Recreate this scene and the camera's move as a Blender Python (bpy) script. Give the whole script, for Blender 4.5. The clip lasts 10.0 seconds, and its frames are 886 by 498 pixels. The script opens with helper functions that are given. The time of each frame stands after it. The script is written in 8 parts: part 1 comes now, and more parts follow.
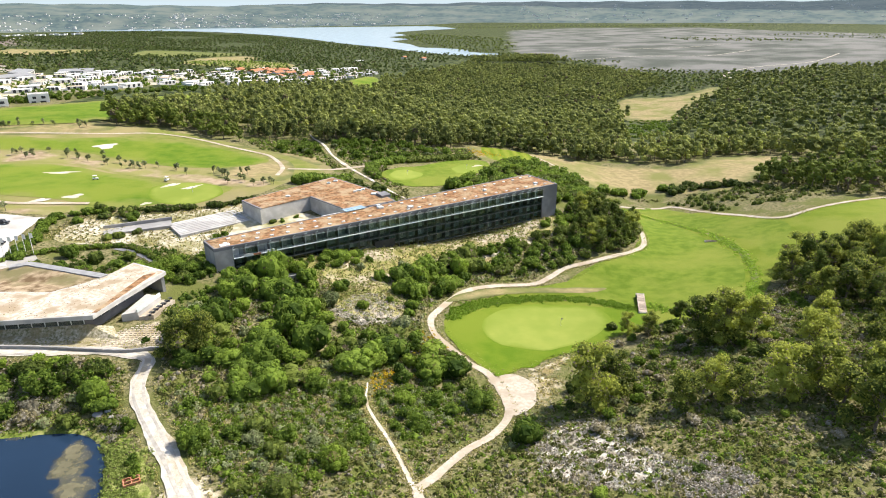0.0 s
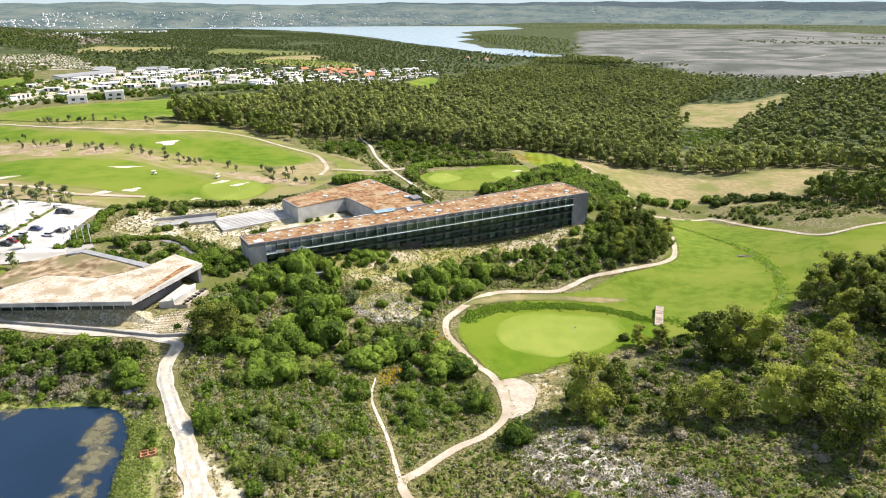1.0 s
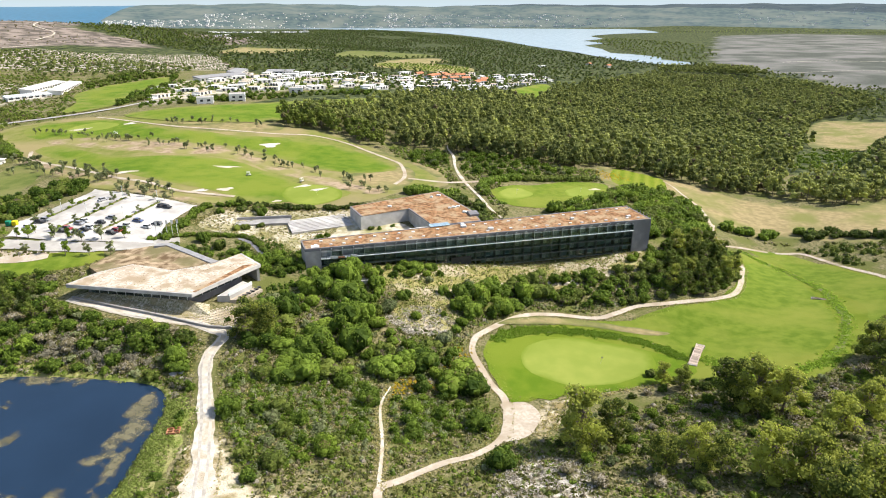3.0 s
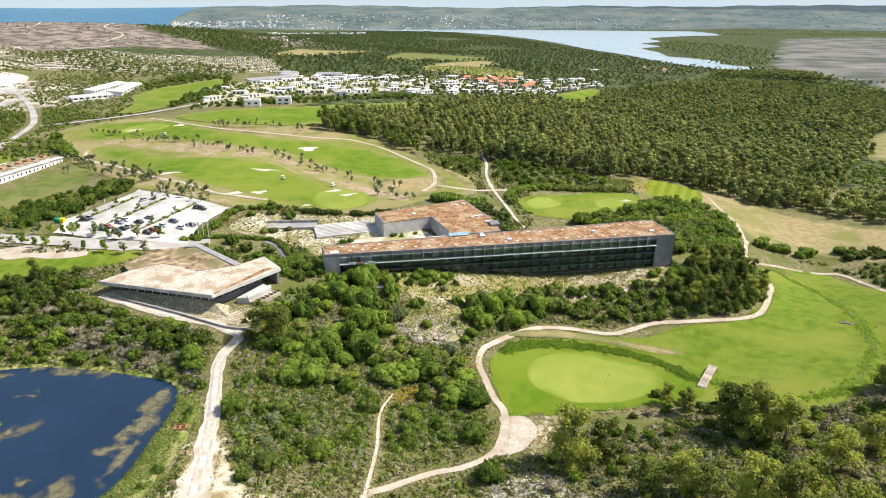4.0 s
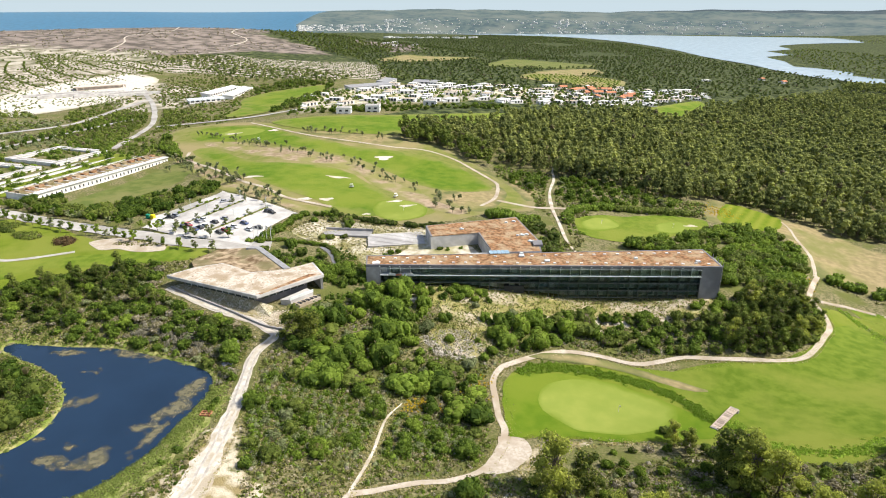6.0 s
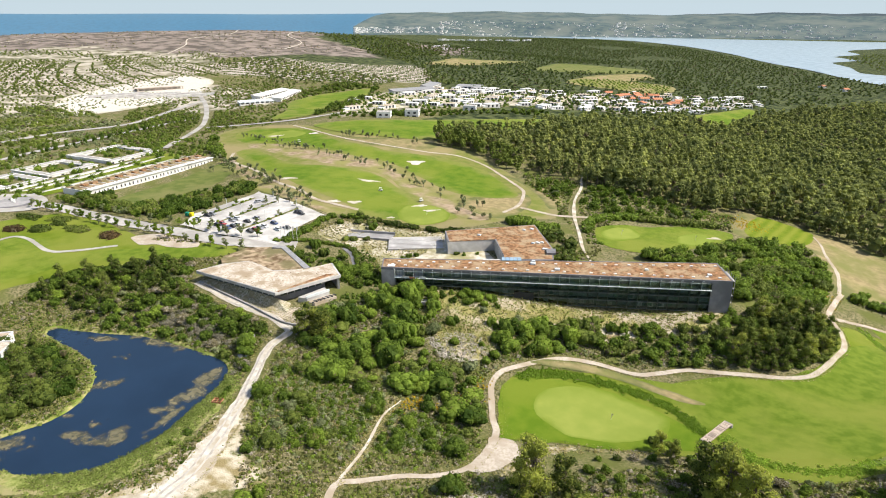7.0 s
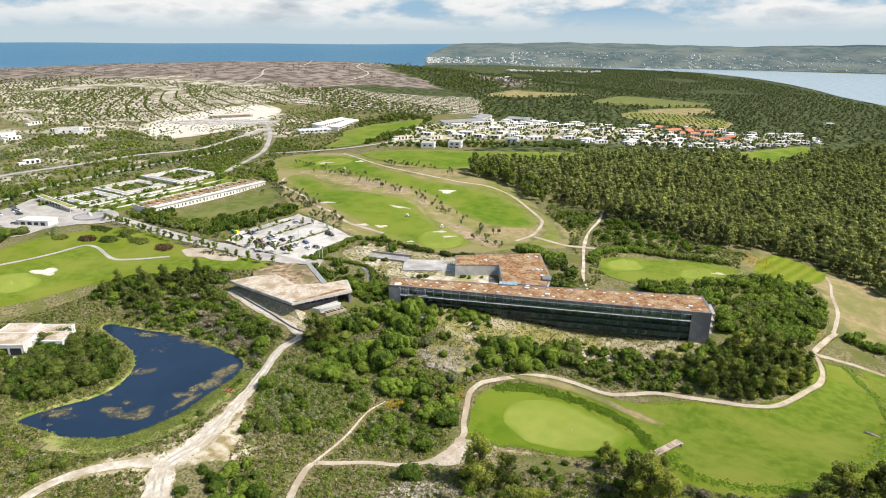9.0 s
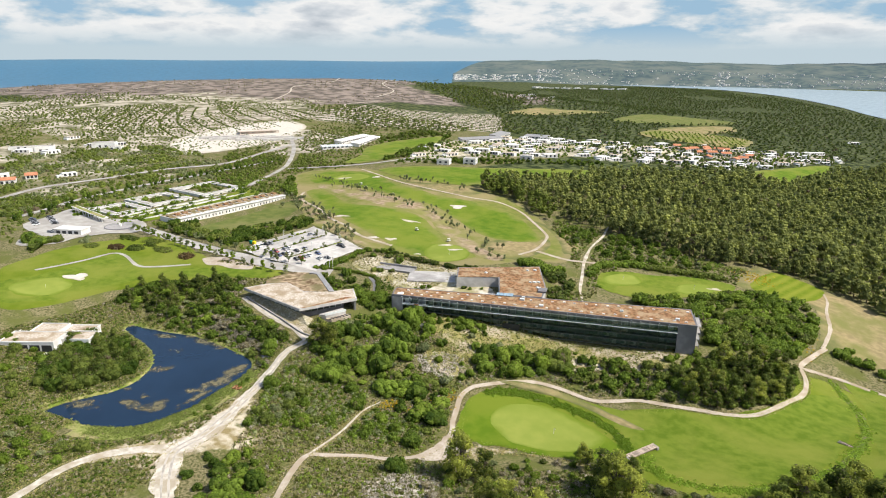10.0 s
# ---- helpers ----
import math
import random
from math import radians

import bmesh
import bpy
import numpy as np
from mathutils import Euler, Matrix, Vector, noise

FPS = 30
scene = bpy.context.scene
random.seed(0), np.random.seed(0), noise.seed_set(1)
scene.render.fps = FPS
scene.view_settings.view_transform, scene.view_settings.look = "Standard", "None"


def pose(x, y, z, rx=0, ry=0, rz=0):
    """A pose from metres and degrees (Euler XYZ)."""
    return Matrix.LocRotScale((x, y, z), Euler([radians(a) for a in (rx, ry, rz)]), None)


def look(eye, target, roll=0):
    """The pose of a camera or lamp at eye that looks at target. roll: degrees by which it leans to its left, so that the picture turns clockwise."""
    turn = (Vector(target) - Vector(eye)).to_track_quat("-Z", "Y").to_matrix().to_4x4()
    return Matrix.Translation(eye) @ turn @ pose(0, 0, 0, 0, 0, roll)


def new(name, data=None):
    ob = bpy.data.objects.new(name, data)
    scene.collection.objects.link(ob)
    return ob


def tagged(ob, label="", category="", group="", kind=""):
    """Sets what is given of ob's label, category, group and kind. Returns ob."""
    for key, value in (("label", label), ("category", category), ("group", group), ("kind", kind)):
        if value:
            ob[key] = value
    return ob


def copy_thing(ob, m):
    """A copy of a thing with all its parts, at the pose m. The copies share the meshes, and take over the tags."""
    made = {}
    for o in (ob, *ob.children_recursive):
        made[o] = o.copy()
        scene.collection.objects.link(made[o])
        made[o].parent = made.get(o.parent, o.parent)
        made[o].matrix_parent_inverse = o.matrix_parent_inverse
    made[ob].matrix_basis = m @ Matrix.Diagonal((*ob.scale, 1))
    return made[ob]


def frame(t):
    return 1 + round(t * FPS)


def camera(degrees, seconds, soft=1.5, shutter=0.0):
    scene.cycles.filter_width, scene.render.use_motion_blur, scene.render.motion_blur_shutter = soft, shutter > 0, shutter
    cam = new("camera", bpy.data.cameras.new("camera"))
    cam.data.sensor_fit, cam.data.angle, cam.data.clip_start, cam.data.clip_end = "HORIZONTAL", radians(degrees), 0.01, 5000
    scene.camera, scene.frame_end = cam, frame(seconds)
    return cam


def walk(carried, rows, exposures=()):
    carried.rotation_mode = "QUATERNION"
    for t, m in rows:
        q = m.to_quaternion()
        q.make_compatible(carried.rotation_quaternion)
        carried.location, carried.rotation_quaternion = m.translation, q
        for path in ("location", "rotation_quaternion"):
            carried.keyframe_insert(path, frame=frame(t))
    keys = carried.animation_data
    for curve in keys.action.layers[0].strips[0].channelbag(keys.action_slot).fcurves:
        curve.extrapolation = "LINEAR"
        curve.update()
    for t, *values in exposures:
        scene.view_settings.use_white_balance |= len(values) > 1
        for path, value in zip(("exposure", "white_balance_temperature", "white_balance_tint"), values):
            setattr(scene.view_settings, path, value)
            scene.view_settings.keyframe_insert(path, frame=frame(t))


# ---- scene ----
cam = camera(70.8, 10.0, soft=1.0)
METRES, EYE, TILT, LEAN, TURN = 150.0, 80.0, -21.3, 0.4, 0.0
ROWS = [
    (0.0, 0.0, 0.0, 0.0, 0.0, 0.0, 0.0),
    (0.5, 0.0388, -0.0223, 0.0043, 2.58, -0.09, -1.1),
    (1.0, 0.0833, -0.0388, 0.0121, 5.61, -0.2, -2.38),
    (1.5, 0.1247, -0.0484, 0.0217, 8.44, -0.35, -3.52),
    (2.0, 0.1687, -0.0541, 0.0337, 11.38, -0.55, -4.66),
    (2.5, 0.2082, -0.0558, 0.0461, 14.0, -0.77, -5.66),
    (4.0, 0.3254, -0.0469, 0.0913, 21.24, -1.56, -8.33),
    (4.5, 0.3612, -0.0406, 0.1066, 23.52, -1.86, -9.14),
    (5.0, 0.4, -0.0333, 0.1236, 26.02, -2.15, -10.02),
    (5.5, 0.4384, -0.0298, 0.1379, 28.44, -2.53, -10.79),
    (7.0, 0.5861, -0.023, 0.186, 35.84, -3.92, -13.19),
    (7.5, 0.6398, -0.0251, 0.199, 37.56, -4.03, -13.75),
    (8.0, 0.7006, -0.0316, 0.2113, 39.25, -3.72, -14.29),
    (8.5, 0.7591, -0.0401, 0.2215, 40.79, -3.43, -14.77),
    (9.0, 0.8235, -0.0507, 0.2312, 42.26, -3.09, -15.21),
    (9.5, 0.8834, -0.061, 0.2395, 43.49, -2.74, -15.55),
    (10.0, 0.9478, -0.0721, 0.2478, 44.84, -2.38, -15.92),
]
walk(cam, [(t, pose(0, 0, EYE, TILT, LEAN, TURN) @ pose(METRES * x, METRES * y, METRES * z, 90 + pitch, roll, yaw)) for t, x, y, z, yaw, pitch, roll in ROWS], exposures=((0.0, 0.70), (2.5, 0.62), (5.0, 0.54), (7.5, 0.40), (10.0, 0.30)))

from mathutils.geometry import delaunay_2d_cdt

# ---- light ----
SUN_AZ, SUN_EL = (0.86, 0.51), 49.0
world = bpy.data.worlds.new("world")
scene.world = world
world.use_nodes = True
wn = world.node_tree
sky = wn.nodes.new("ShaderNodeTexSky")
sky.sky_type, sky.sun_disc = "NISHITA", False
sky.sun_elevation, sky.sun_rotation = radians(SUN_EL), math.atan2(SUN_AZ[0], SUN_AZ[1])
sky.dust_density = 2.0
wn.links.new(sky.outputs[0], wn.nodes["Background"].inputs[0])
wn.nodes["Background"].inputs[1].default_value = 0.13
sun = new("sun", bpy.data.lights.new("sun", "SUN"))
sun.data.energy, sun.data.angle, sun.data.color = 4.6, radians(0.5), (1.0, 0.95, 0.86)
sun.matrix_world = look((SUN_AZ[0] * 400, SUN_AZ[1] * 400, 400 * math.tan(radians(SUN_EL)) * math.hypot(*SUN_AZ)), (0, 0, 0))
scene.view_settings.exposure = 0.42

# ---- materials ----


def mat(name, a, b, scale=0.5, rough=0.9, c=None, scale2=0.06, bump=0.3, bump_scale=3.0, metal=0.0, spread=(0.38, 0.62), per=None, rim=None):
    """Two colours mixed by a fine noise, a third by a broad one; fine relief; optional shift of value from piece to piece, optional ragged dry rim."""
    m = bpy.data.materials.new(name)
    m.use_nodes = True
    n, l = m.node_tree.nodes, m.node_tree.links
    p = n["Principled BSDF"]
    p.inputs["Roughness"].default_value, p.inputs["Metallic"].default_value = rough, metal
    if rough >= 0.85:
        p.inputs["Specular IOR Level"].default_value = 0.06
    geo = n.new("ShaderNodeNewGeometry")

    def noise_mask(s, lo, hi, detail=6.0):
        t, r = n.new("ShaderNodeTexNoise"), n.new("ShaderNodeMapRange")
        t.inputs["Scale"].default_value, t.inputs["Detail"].default_value = s, detail
        l.new(geo.outputs["Position"], t.inputs["Vector"])
        r.inputs["From Min"].default_value, r.inputs["From Max"].default_value = lo, hi
        l.new(t.outputs[0], r.inputs[0])
        return r.outputs[0]

    def blend(f, x, y):
        k = n.new("ShaderNodeMix")
        k.data_type = "RGBA"
        l.new(f, k.inputs["Factor"])
        for v, s in ((x, "A"), (y, "B")):
            i = [q for q in k.inputs if q.name == s and q.type == "RGBA"][0]
            if isinstance(v, tuple):
                i.default_value = (*v, 1)
            else:
                l.new(v, i)
        return [q for q in k.outputs if q.type == "RGBA"][0]

    col = blend(noise_mask(scale, *spread), a, b)
    if c:
        col = blend(noise_mask(scale2, 0.45, 0.62, 4.0), col, c)
    if rim:
        e_, s_, r_ = n.new("ShaderNodeAttribute"), n.new("ShaderNodeMath"), n.new("ShaderNodeMapRange")
        e_.attribute_name, s_.operation = "edge", "SUBTRACT"
        l.new(noise_mask(0.09, 0.25, 0.75), s_.inputs[0])
        l.new(e_.outputs["Fac"], s_.inputs[1])
        r_.inputs["From Min"].default_value, r_.inputs["From Max"].default_value = 0.05, 0.6
        l.new(s_.outputs[0], r_.inputs[0])
        col = blend(r_.outputs[0], col, rim)
    if per:
        if per == "object":
            o = n.new("ShaderNodeObjectInfo").outputs["Random"]
        else:
            o = geo.outputs["Random Per Island"]
        h, r = n.new("ShaderNodeHueSaturation"), n.new("ShaderNodeMapRange")
        r.inputs["To Min"].default_value, r.inputs["To Max"].default_value = 0.6, 1.35
        l.new(o, r.inputs[0])
        l.new(r.outputs[0], h.inputs["Value"])
        l.new(col, h.inputs["Color"])
        col = h.outputs[0]
    l.new(col, p.inputs["Base Color"])
    if bump:
        t, bm = n.new("ShaderNodeTexNoise"), n.new("ShaderNodeBump")
        t.inputs["Scale"].default_value, t.inputs["Detail"].default_value = bump_scale, 5.0
        l.new(geo.outputs["Position"], t.inputs["Vector"])
        l.new(t.outputs[0], bm.inputs["Height"])
        bm.inputs["Strength"].default_value, bm.inputs["Distance"].default_value = bump, 0.3
        l.new(bm.outputs[0], p.inputs["Normal"])
    return m


def leaf_mat(name, a, b, glow=0.35, twig=(0.16, 0.13, 0.08), dead=0.05):
    """Leaves: two greens, varied from spray to spray and from plant to plant, with light coming through."""
    m = bpy.data.materials.new(name)
    m.use_nodes = True
    n, l = m.node_tree.nodes, m.node_tree.links
    p, out = n["Principled BSDF"], n["Material Output"]
    p.inputs["Roughness"].default_value = 0.6
    p.inputs["Specular IOR Level"].default_value = 0.08
    geo, info = n.new("ShaderNodeNewGeometry"), n.new("ShaderNodeObjectInfo")
    t = n.new("ShaderNodeTexNoise")
    t.inputs["Scale"].default_value = 0.16
    l.new(geo.outputs["Position"], t.inputs["Vector"])
    add, add2, half = n.new("ShaderNodeMath"), n.new("ShaderNodeMath"), n.new("ShaderNodeMath")
    add.operation, add2.operation, half.operation = "ADD", "ADD", "MULTIPLY_ADD"
    l.new(geo.outputs["Random Per Island"], add.inputs[0])
    l.new(info.outputs["Random"], add.inputs[1])
    l.new(add.outputs[0], add2.inputs[0])
    l.new(t.outputs[0], add2.inputs[1])
    l.new(add2.outputs[0], half.inputs[0])
    half.inputs[1].default_value, half.inputs[2].default_value = 0.8, -0.75
    k = n.new("ShaderNodeMix")
    k.data_type, k.clamp_factor = "RGBA", True
    l.new(half.outputs[0], k.inputs["Factor"])
    ins = [q for q in k.inputs if q.type == "RGBA"]
    ins[0].default_value, ins[1].default_value = (*a, 1), (*b, 1)
    col = [q for q in k.outputs if q.type == "RGBA"][0]
    mul, lim, k2 = n.new("ShaderNodeMath"), n.new("ShaderNodeMath"), n.new("ShaderNodeMix")
    mul.operation, lim.operation, k2.data_type = "MULTIPLY", "GREATER_THAN", "RGBA"
    frac = n.new("ShaderNodeMath")
    frac.operation = "FRACT"
    l.new(geo.outputs["Random Per Island"], mul.inputs[0])
    mul.inputs[1].default_value, lim.inputs[1].default_value = 17.3, 1 - dead
    l.new(mul.outputs[0], frac.inputs[0])
    l.new(frac.outputs[0], lim.inputs[0])
    l.new(lim.outputs[0], k2.inputs["Factor"])
    ins = [q for q in k2.inputs if q.type == "RGBA"]
    l.new(col, ins[0])
    ins[1].default_value = (*twig, 1)
    col = [q for q in k2.outputs if q.type == "RGBA"][0]
    l.new(col, p.inputs["Base Color"])
    tr, mix = n.new("ShaderNodeBsdfTranslucent"), n.new("ShaderNodeMixShader")
    l.new(col, tr.inputs["Color"])
    mix.inputs[0].default_value = glow
    l.new(p.outputs[0], mix.inputs[1])
    l.new(tr.outputs[0], mix.inputs[2])
    l.new(mix.outputs[0], out.inputs["Surface"])
    return m


GRASS_FAIR = mat("fairway_grass", (0.094, 0.145, 0.013), (0.145, 0.192, 0.023), 0.3, c=(0.178, 0.208, 0.033), scale2=0.045, bump=0.4, bump_scale=5)
GRASS_GREEN = mat("putting_grass", (0.205, 0.25, 0.045), (0.24, 0.275, 0.055), 0.16, c=(0.18, 0.228, 0.036), scale2=0.05, bump=0.1, rim=(0.14, 0.195, 0.02))
GRASS_APRON = mat("collar_grass", (0.092, 0.155, 0.010), (0.125, 0.182, 0.014), 0.2, c=(0.145, 0.19, 0.02), scale2=0.05, bump_scale=5)
GRASS_ROUGH = mat("rough_grass", (0.11, 0.155, 0.012), (0.15, 0.187, 0.02), 0.14, c=(0.175, 0.2, 0.032), scale2=0.045, bump_scale=4)
GRASS_LONG = mat("dry_edged_fairway", (0.085, 0.150, 0.012), (0.135, 0.19, 0.020), 0.16, c=(0.165, 0.205, 0.028), scale2=0.035, bump_scale=6, rim=(0.19, 0.205, 0.05))
GRASS_DRYING = mat("drying_rough_grass", (0.15, 0.175, 0.035), (0.20, 0.20, 0.06), 0.2, c=(0.27, 0.225, 0.105), scale2=0.03, bump_scale=4, rim=(0.24, 0.205, 0.10))
TAN_SOIL = mat("tan_reddish_soil", (0.26, 0.195, 0.12), (0.38, 0.29, 0.20), 0.3, c=(0.24, 0.225, 0.08), scale2=0.07, bump_scale=3, rim=(0.20, 0.20, 0.06))
DRY = mat("dry_grass", (0.24, 0.195, 0.095), (0.33, 0.26, 0.135), 0.35, c=(0.185, 0.185, 0.06), scale2=0.05, bump_scale=3, rim=(0.13, 0.14, 0.05))
ROOM_WALL = mat("pale_room_wall", (0.36, 0.39, 0.38), (0.48, 0.50, 0.49), 0.4, bump=0)
GRAVEL = mat("pale_gravel", (0.40, 0.34, 0.265), (0.51, 0.445, 0.365), 1.2, c=(0.36, 0.295, 0.215), scale2=0.15, bump=0.2)
SAND = mat("pale_sand", (0.47, 0.42, 0.34), (0.64, 0.59, 0.51), 0.6, c=(0.40, 0.34, 0.25), scale2=0.2, bump=0.4)
BUNKER_SAND = mat("bunker_sand", (0.52, 0.475, 0.40), (0.62, 0.57, 0.495), 0.5, bump=0.2, rim=(0.42, 0.38, 0.27))
ASPHALT = mat("pale_paving", (0.37, 0.35, 0.315), (0.45, 0.425, 0.385), 0.4, c=(0.32, 0.30, 0.27), scale2=0.08, bump=0.1)
CONCRETE = mat("grey_concrete", (0.30, 0.285, 0.27), (0.38, 0.36, 0.34), 0.4, c=(0.25, 0.24, 0.23), scale2=0.15, bump=0.1, rough=0.8)
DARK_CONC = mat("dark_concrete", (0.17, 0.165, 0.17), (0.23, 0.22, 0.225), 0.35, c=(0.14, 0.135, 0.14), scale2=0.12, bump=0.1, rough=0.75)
ROOF_RUST = mat("rust_gravel_roof", (0.16, 0.088, 0.045), (0.37, 0.20, 0.10), 0.8, c=(0.37, 0.27, 0.165), scale2=0.2, bump=0.3)
ROOF_PALE = mat("pale_gravel_roof", (0.42, 0.35, 0.27), (0.60, 0.53, 0.44), 1.3, c=(0.35, 0.275, 0.185), scale2=0.2, bump=0.3)
WHITE = mat("white_render", (0.70, 0.68, 0.64), (0.78, 0.77, 0.74), 0.3, bump=0.05, c=(0.60, 0.58, 0.54), scale2=0.15)
METAL = mat("pale_aluminium", (0.58, 0.62, 0.61), (0.66, 0.69, 0.68), 1.0, rough=0.5, metal=0.1, bump=0)
WOOD = mat("weathered_wood", (0.36, 0.29, 0.23), (0.46, 0.38, 0.31), 2.0, bump=0.2, per="object")
TILE_RED = mat("terracotta_tile", (0.42, 0.17, 0.09), (0.50, 0.24, 0.14), 0.6, bump=0.2)
BARK = mat("bark", (0.13, 0.10, 0.075), (0.20, 0.165, 0.13), 2.0, bump=0.4)
BLACK = mat("dark_opening", (0.02, 0.022, 0.025), (0.035, 0.037, 0.04), 0.5, bump=0, rough=0.5)
LEAF_BUSH = leaf_mat("bush_leaves", (0.052, 0.092, 0.014), (0.25, 0.345, 0.05), 0.5, (0.17, 0.15, 0.07), 0.02)
LEAF_LIME = leaf_mat("bright_bush_leaves", (0.085, 0.14, 0.015), (0.29, 0.385, 0.055), 0.5, (0.22, 0.20, 0.07), 0.03)
LEAF_STRAW = leaf_mat("straw_grass", (0.29, 0.265, 0.085), (0.50, 0.44, 0.19), 0.5, (0.50, 0.44, 0.28), 0.2)
LEAF_GUM = leaf_mat("gum_leaves", (0.085, 0.118, 0.026), (0.49, 0.52, 0.10), 0.55, (0.26, 0.22, 0.16), 0.02)
LEAF_BRUSH = leaf_mat("grey_brown_brush", (0.10, 0.09, 0.045), (0.31, 0.27, 0.15), 0.3, (0.36, 0.32, 0.25), 0.25)
LEAF_OLIVE = leaf_mat("grey_green_leaves", (0.13, 0.16, 0.06), (0.34, 0.37, 0.18), 0.45)
LEAF_EUC = leaf_mat("eucalyptus_leaves", (0.125, 0.15, 0.048), (0.50, 0.525, 0.15), 0.5, (0.16, 0.13, 0.08), 0.02)
LEAF_PINE = leaf_mat("pine_needles", (0.052, 0.08, 0.015), (0.21, 0.255, 0.05), 0.42)
LEAF_HEATH = leaf_mat("heath_leaves", (0.10, 0.11, 0.028), (0.33, 0.32, 0.11), 0.42, (0.34, 0.29, 0.2), 0.12)
LEAF_REED = leaf_mat("reed_leaves", (0.17, 0.225, 0.045), (0.40, 0.45, 0.13), 0.48)
LEAF_YELLOW = leaf_mat("yellow_flowers", (0.45, 0.30, 0.02), (0.62, 0.45, 0.03))
LEAF_FAR = leaf_mat("far_wood_leaves", (0.075, 0.105, 0.03), (0.27, 0.31, 0.085), 0.48)
LEAF_PALE = leaf_mat("pale_dry_brush", (0.17, 0.155, 0.10), (0.40, 0.37, 0.27), 0.35, (0.20, 0.17, 0.12), 0.1)
LEAF_DITCH = leaf_mat("bright_ditch_plants", (0.15, 0.25, 0.02), (0.38, 0.52, 0.07), 0.5, (0.20, 0.24, 0.04), 0.02)
LEAF_TWIG = leaf_mat("bleached_dead_twigs", (0.36, 0.32, 0.255), (0.72, 0.67, 0.58), 0.2, (0.22, 0.18, 0.12), 0.15)


def water_mat(name, col, rough, scale, bump):
    m = mat(name, col, tuple(c * 1.2 for c in col), 0.05, rough=rough, bump=bump, bump_scale=scale)
    m.node_tree.nodes["Principled BSDF"].inputs["IOR"].default_value = 1.33
    return m


STRAW_SLOPE = mat("straw_slope", (0.24, 0.225, 0.075), (0.37, 0.325, 0.135), 0.35, c=(0.50, 0.42, 0.32), scale2=0.09, bump=0.4)
WORN_LAWN = mat("worn_lawn", (0.10, 0.128, 0.03), (0.145, 0.16, 0.045), 0.2, c=(0.17, 0.17, 0.06), scale2=0.05, bump_scale=4)
SANDY_YARD = mat("sandy_yard", (0.36, 0.315, 0.20), (0.64, 0.58, 0.47), 0.35, c=(0.29, 0.27, 0.12), scale2=0.08, bump=0.5)
PARK_PAVING = mat("light_grey_paving", (0.48, 0.455, 0.42), (0.58, 0.55, 0.51), 0.5, c=(0.36, 0.34, 0.31), scale2=0.1, bump=0.1)
POND_WATER = water_mat("pond_water", (0.012, 0.026, 0.050), 0.08, 0.6, 0.03)
LAGOON_WATER = water_mat("lagoon_water", (0.25, 0.32, 0.36), 0.25, 0.1, 0.1)
SEA_WATER = water_mat("sea_water", (0.035, 0.12, 0.20), 0.5, 0.05, 0.1)
ALGAE = mat("floating_algae", (0.13, 0.12, 0.07), (0.21, 0.19, 0.115), 0.6, bump=0.1)
an, al = ALGAE.node_tree.nodes, ALGAE.node_tree.links
a_t, a_r, a_x, a_m = an.new("ShaderNodeTexNoise"), an.new("ShaderNodeMapRange"), an.new("ShaderNodeBsdfTransparent"), an.new("ShaderNodeMixShader")
a_t.inputs["Scale"].default_value, a_t.inputs["Detail"].default_value, a_t.inputs["Roughness"].default_value = 0.16, 9, 0.62
al.new(an.new("ShaderNodeNewGeometry").outputs["Position"], a_t.inputs["Vector"])
a_r.inputs["To Max"].default_value = 0.72
a_r.inputs["From Min"].default_value, a_r.inputs["From Max"].default_value = 0.70, 0.80
a_k, a_s = an.new("ShaderNodeAttribute"), an.new("ShaderNodeMath")
a_k.attribute_name, a_s.operation = "thick", "MULTIPLY_ADD"
a_s.inputs[1].default_value = 0.34
al.new(a_k.outputs["Fac"], a_s.inputs[0])
al.new(a_t.outputs[0], a_s.inputs[2])
al.new(a_s.outputs[0], a_r.inputs[0])
al.new(a_r.outputs[0], a_m.inputs[0])
al.new(a_x.outputs[0], a_m.inputs[1])
al.new(an["Principled BSDF"].outputs[0], a_m.inputs[2])
al.new(a_m.outputs[0], an["Material Output"].inputs["Surface"])

glass = bpy.data.materials.new("green_glass")
glass.use_nodes = True
gp = glass.node_tree.nodes["Principled BSDF"]
gp.inputs["Base Color"].default_value = (0.55, 0.68, 0.63, 1)
gp.inputs["Roughness"].default_value, gp.inputs["Transmission Weight"].default_value, gp.inputs["IOR"].default_value = 0.03, 1.0, 1.45

# ---- terrain ----
RELIEF_FAR = [
    (700, -2100, -700, [
        [9.0, 9.0, 4.0, 2.0, 4.0, 3.0],
        [5.0, 0.0, 5.0, 2.0, -0.0, 11.0],
        [14.0, 32.0, 29.0, -9.0, -14.0, 12.0],
        [-1.0, 5.0, -8.0, -15.0, -2.0, 3.0],
        [-7.0, -15.0, -14.0, -7.0, 2.0, 0.0],
    ]),
    (230, -690, -230, [
        [5.1, 2.8, 4.9, 5.4, 9.5, 2.4],
        [1.3, -3.4, -1.4, -10.7, 13.3, 8.3],
        [-0.7, -9.4, 7.1, 1.7, -8.0, 11.9],
        [-6.3, -2.8, 10.0, 1.6, -4.7, 14.4],
        [5.8, -1.0, 3.2, -11.9, -11.9, 10.7],
        [-10.0, 2.6, 3.4, 0.4, -11.8, 2.3],
    ]),
    ]
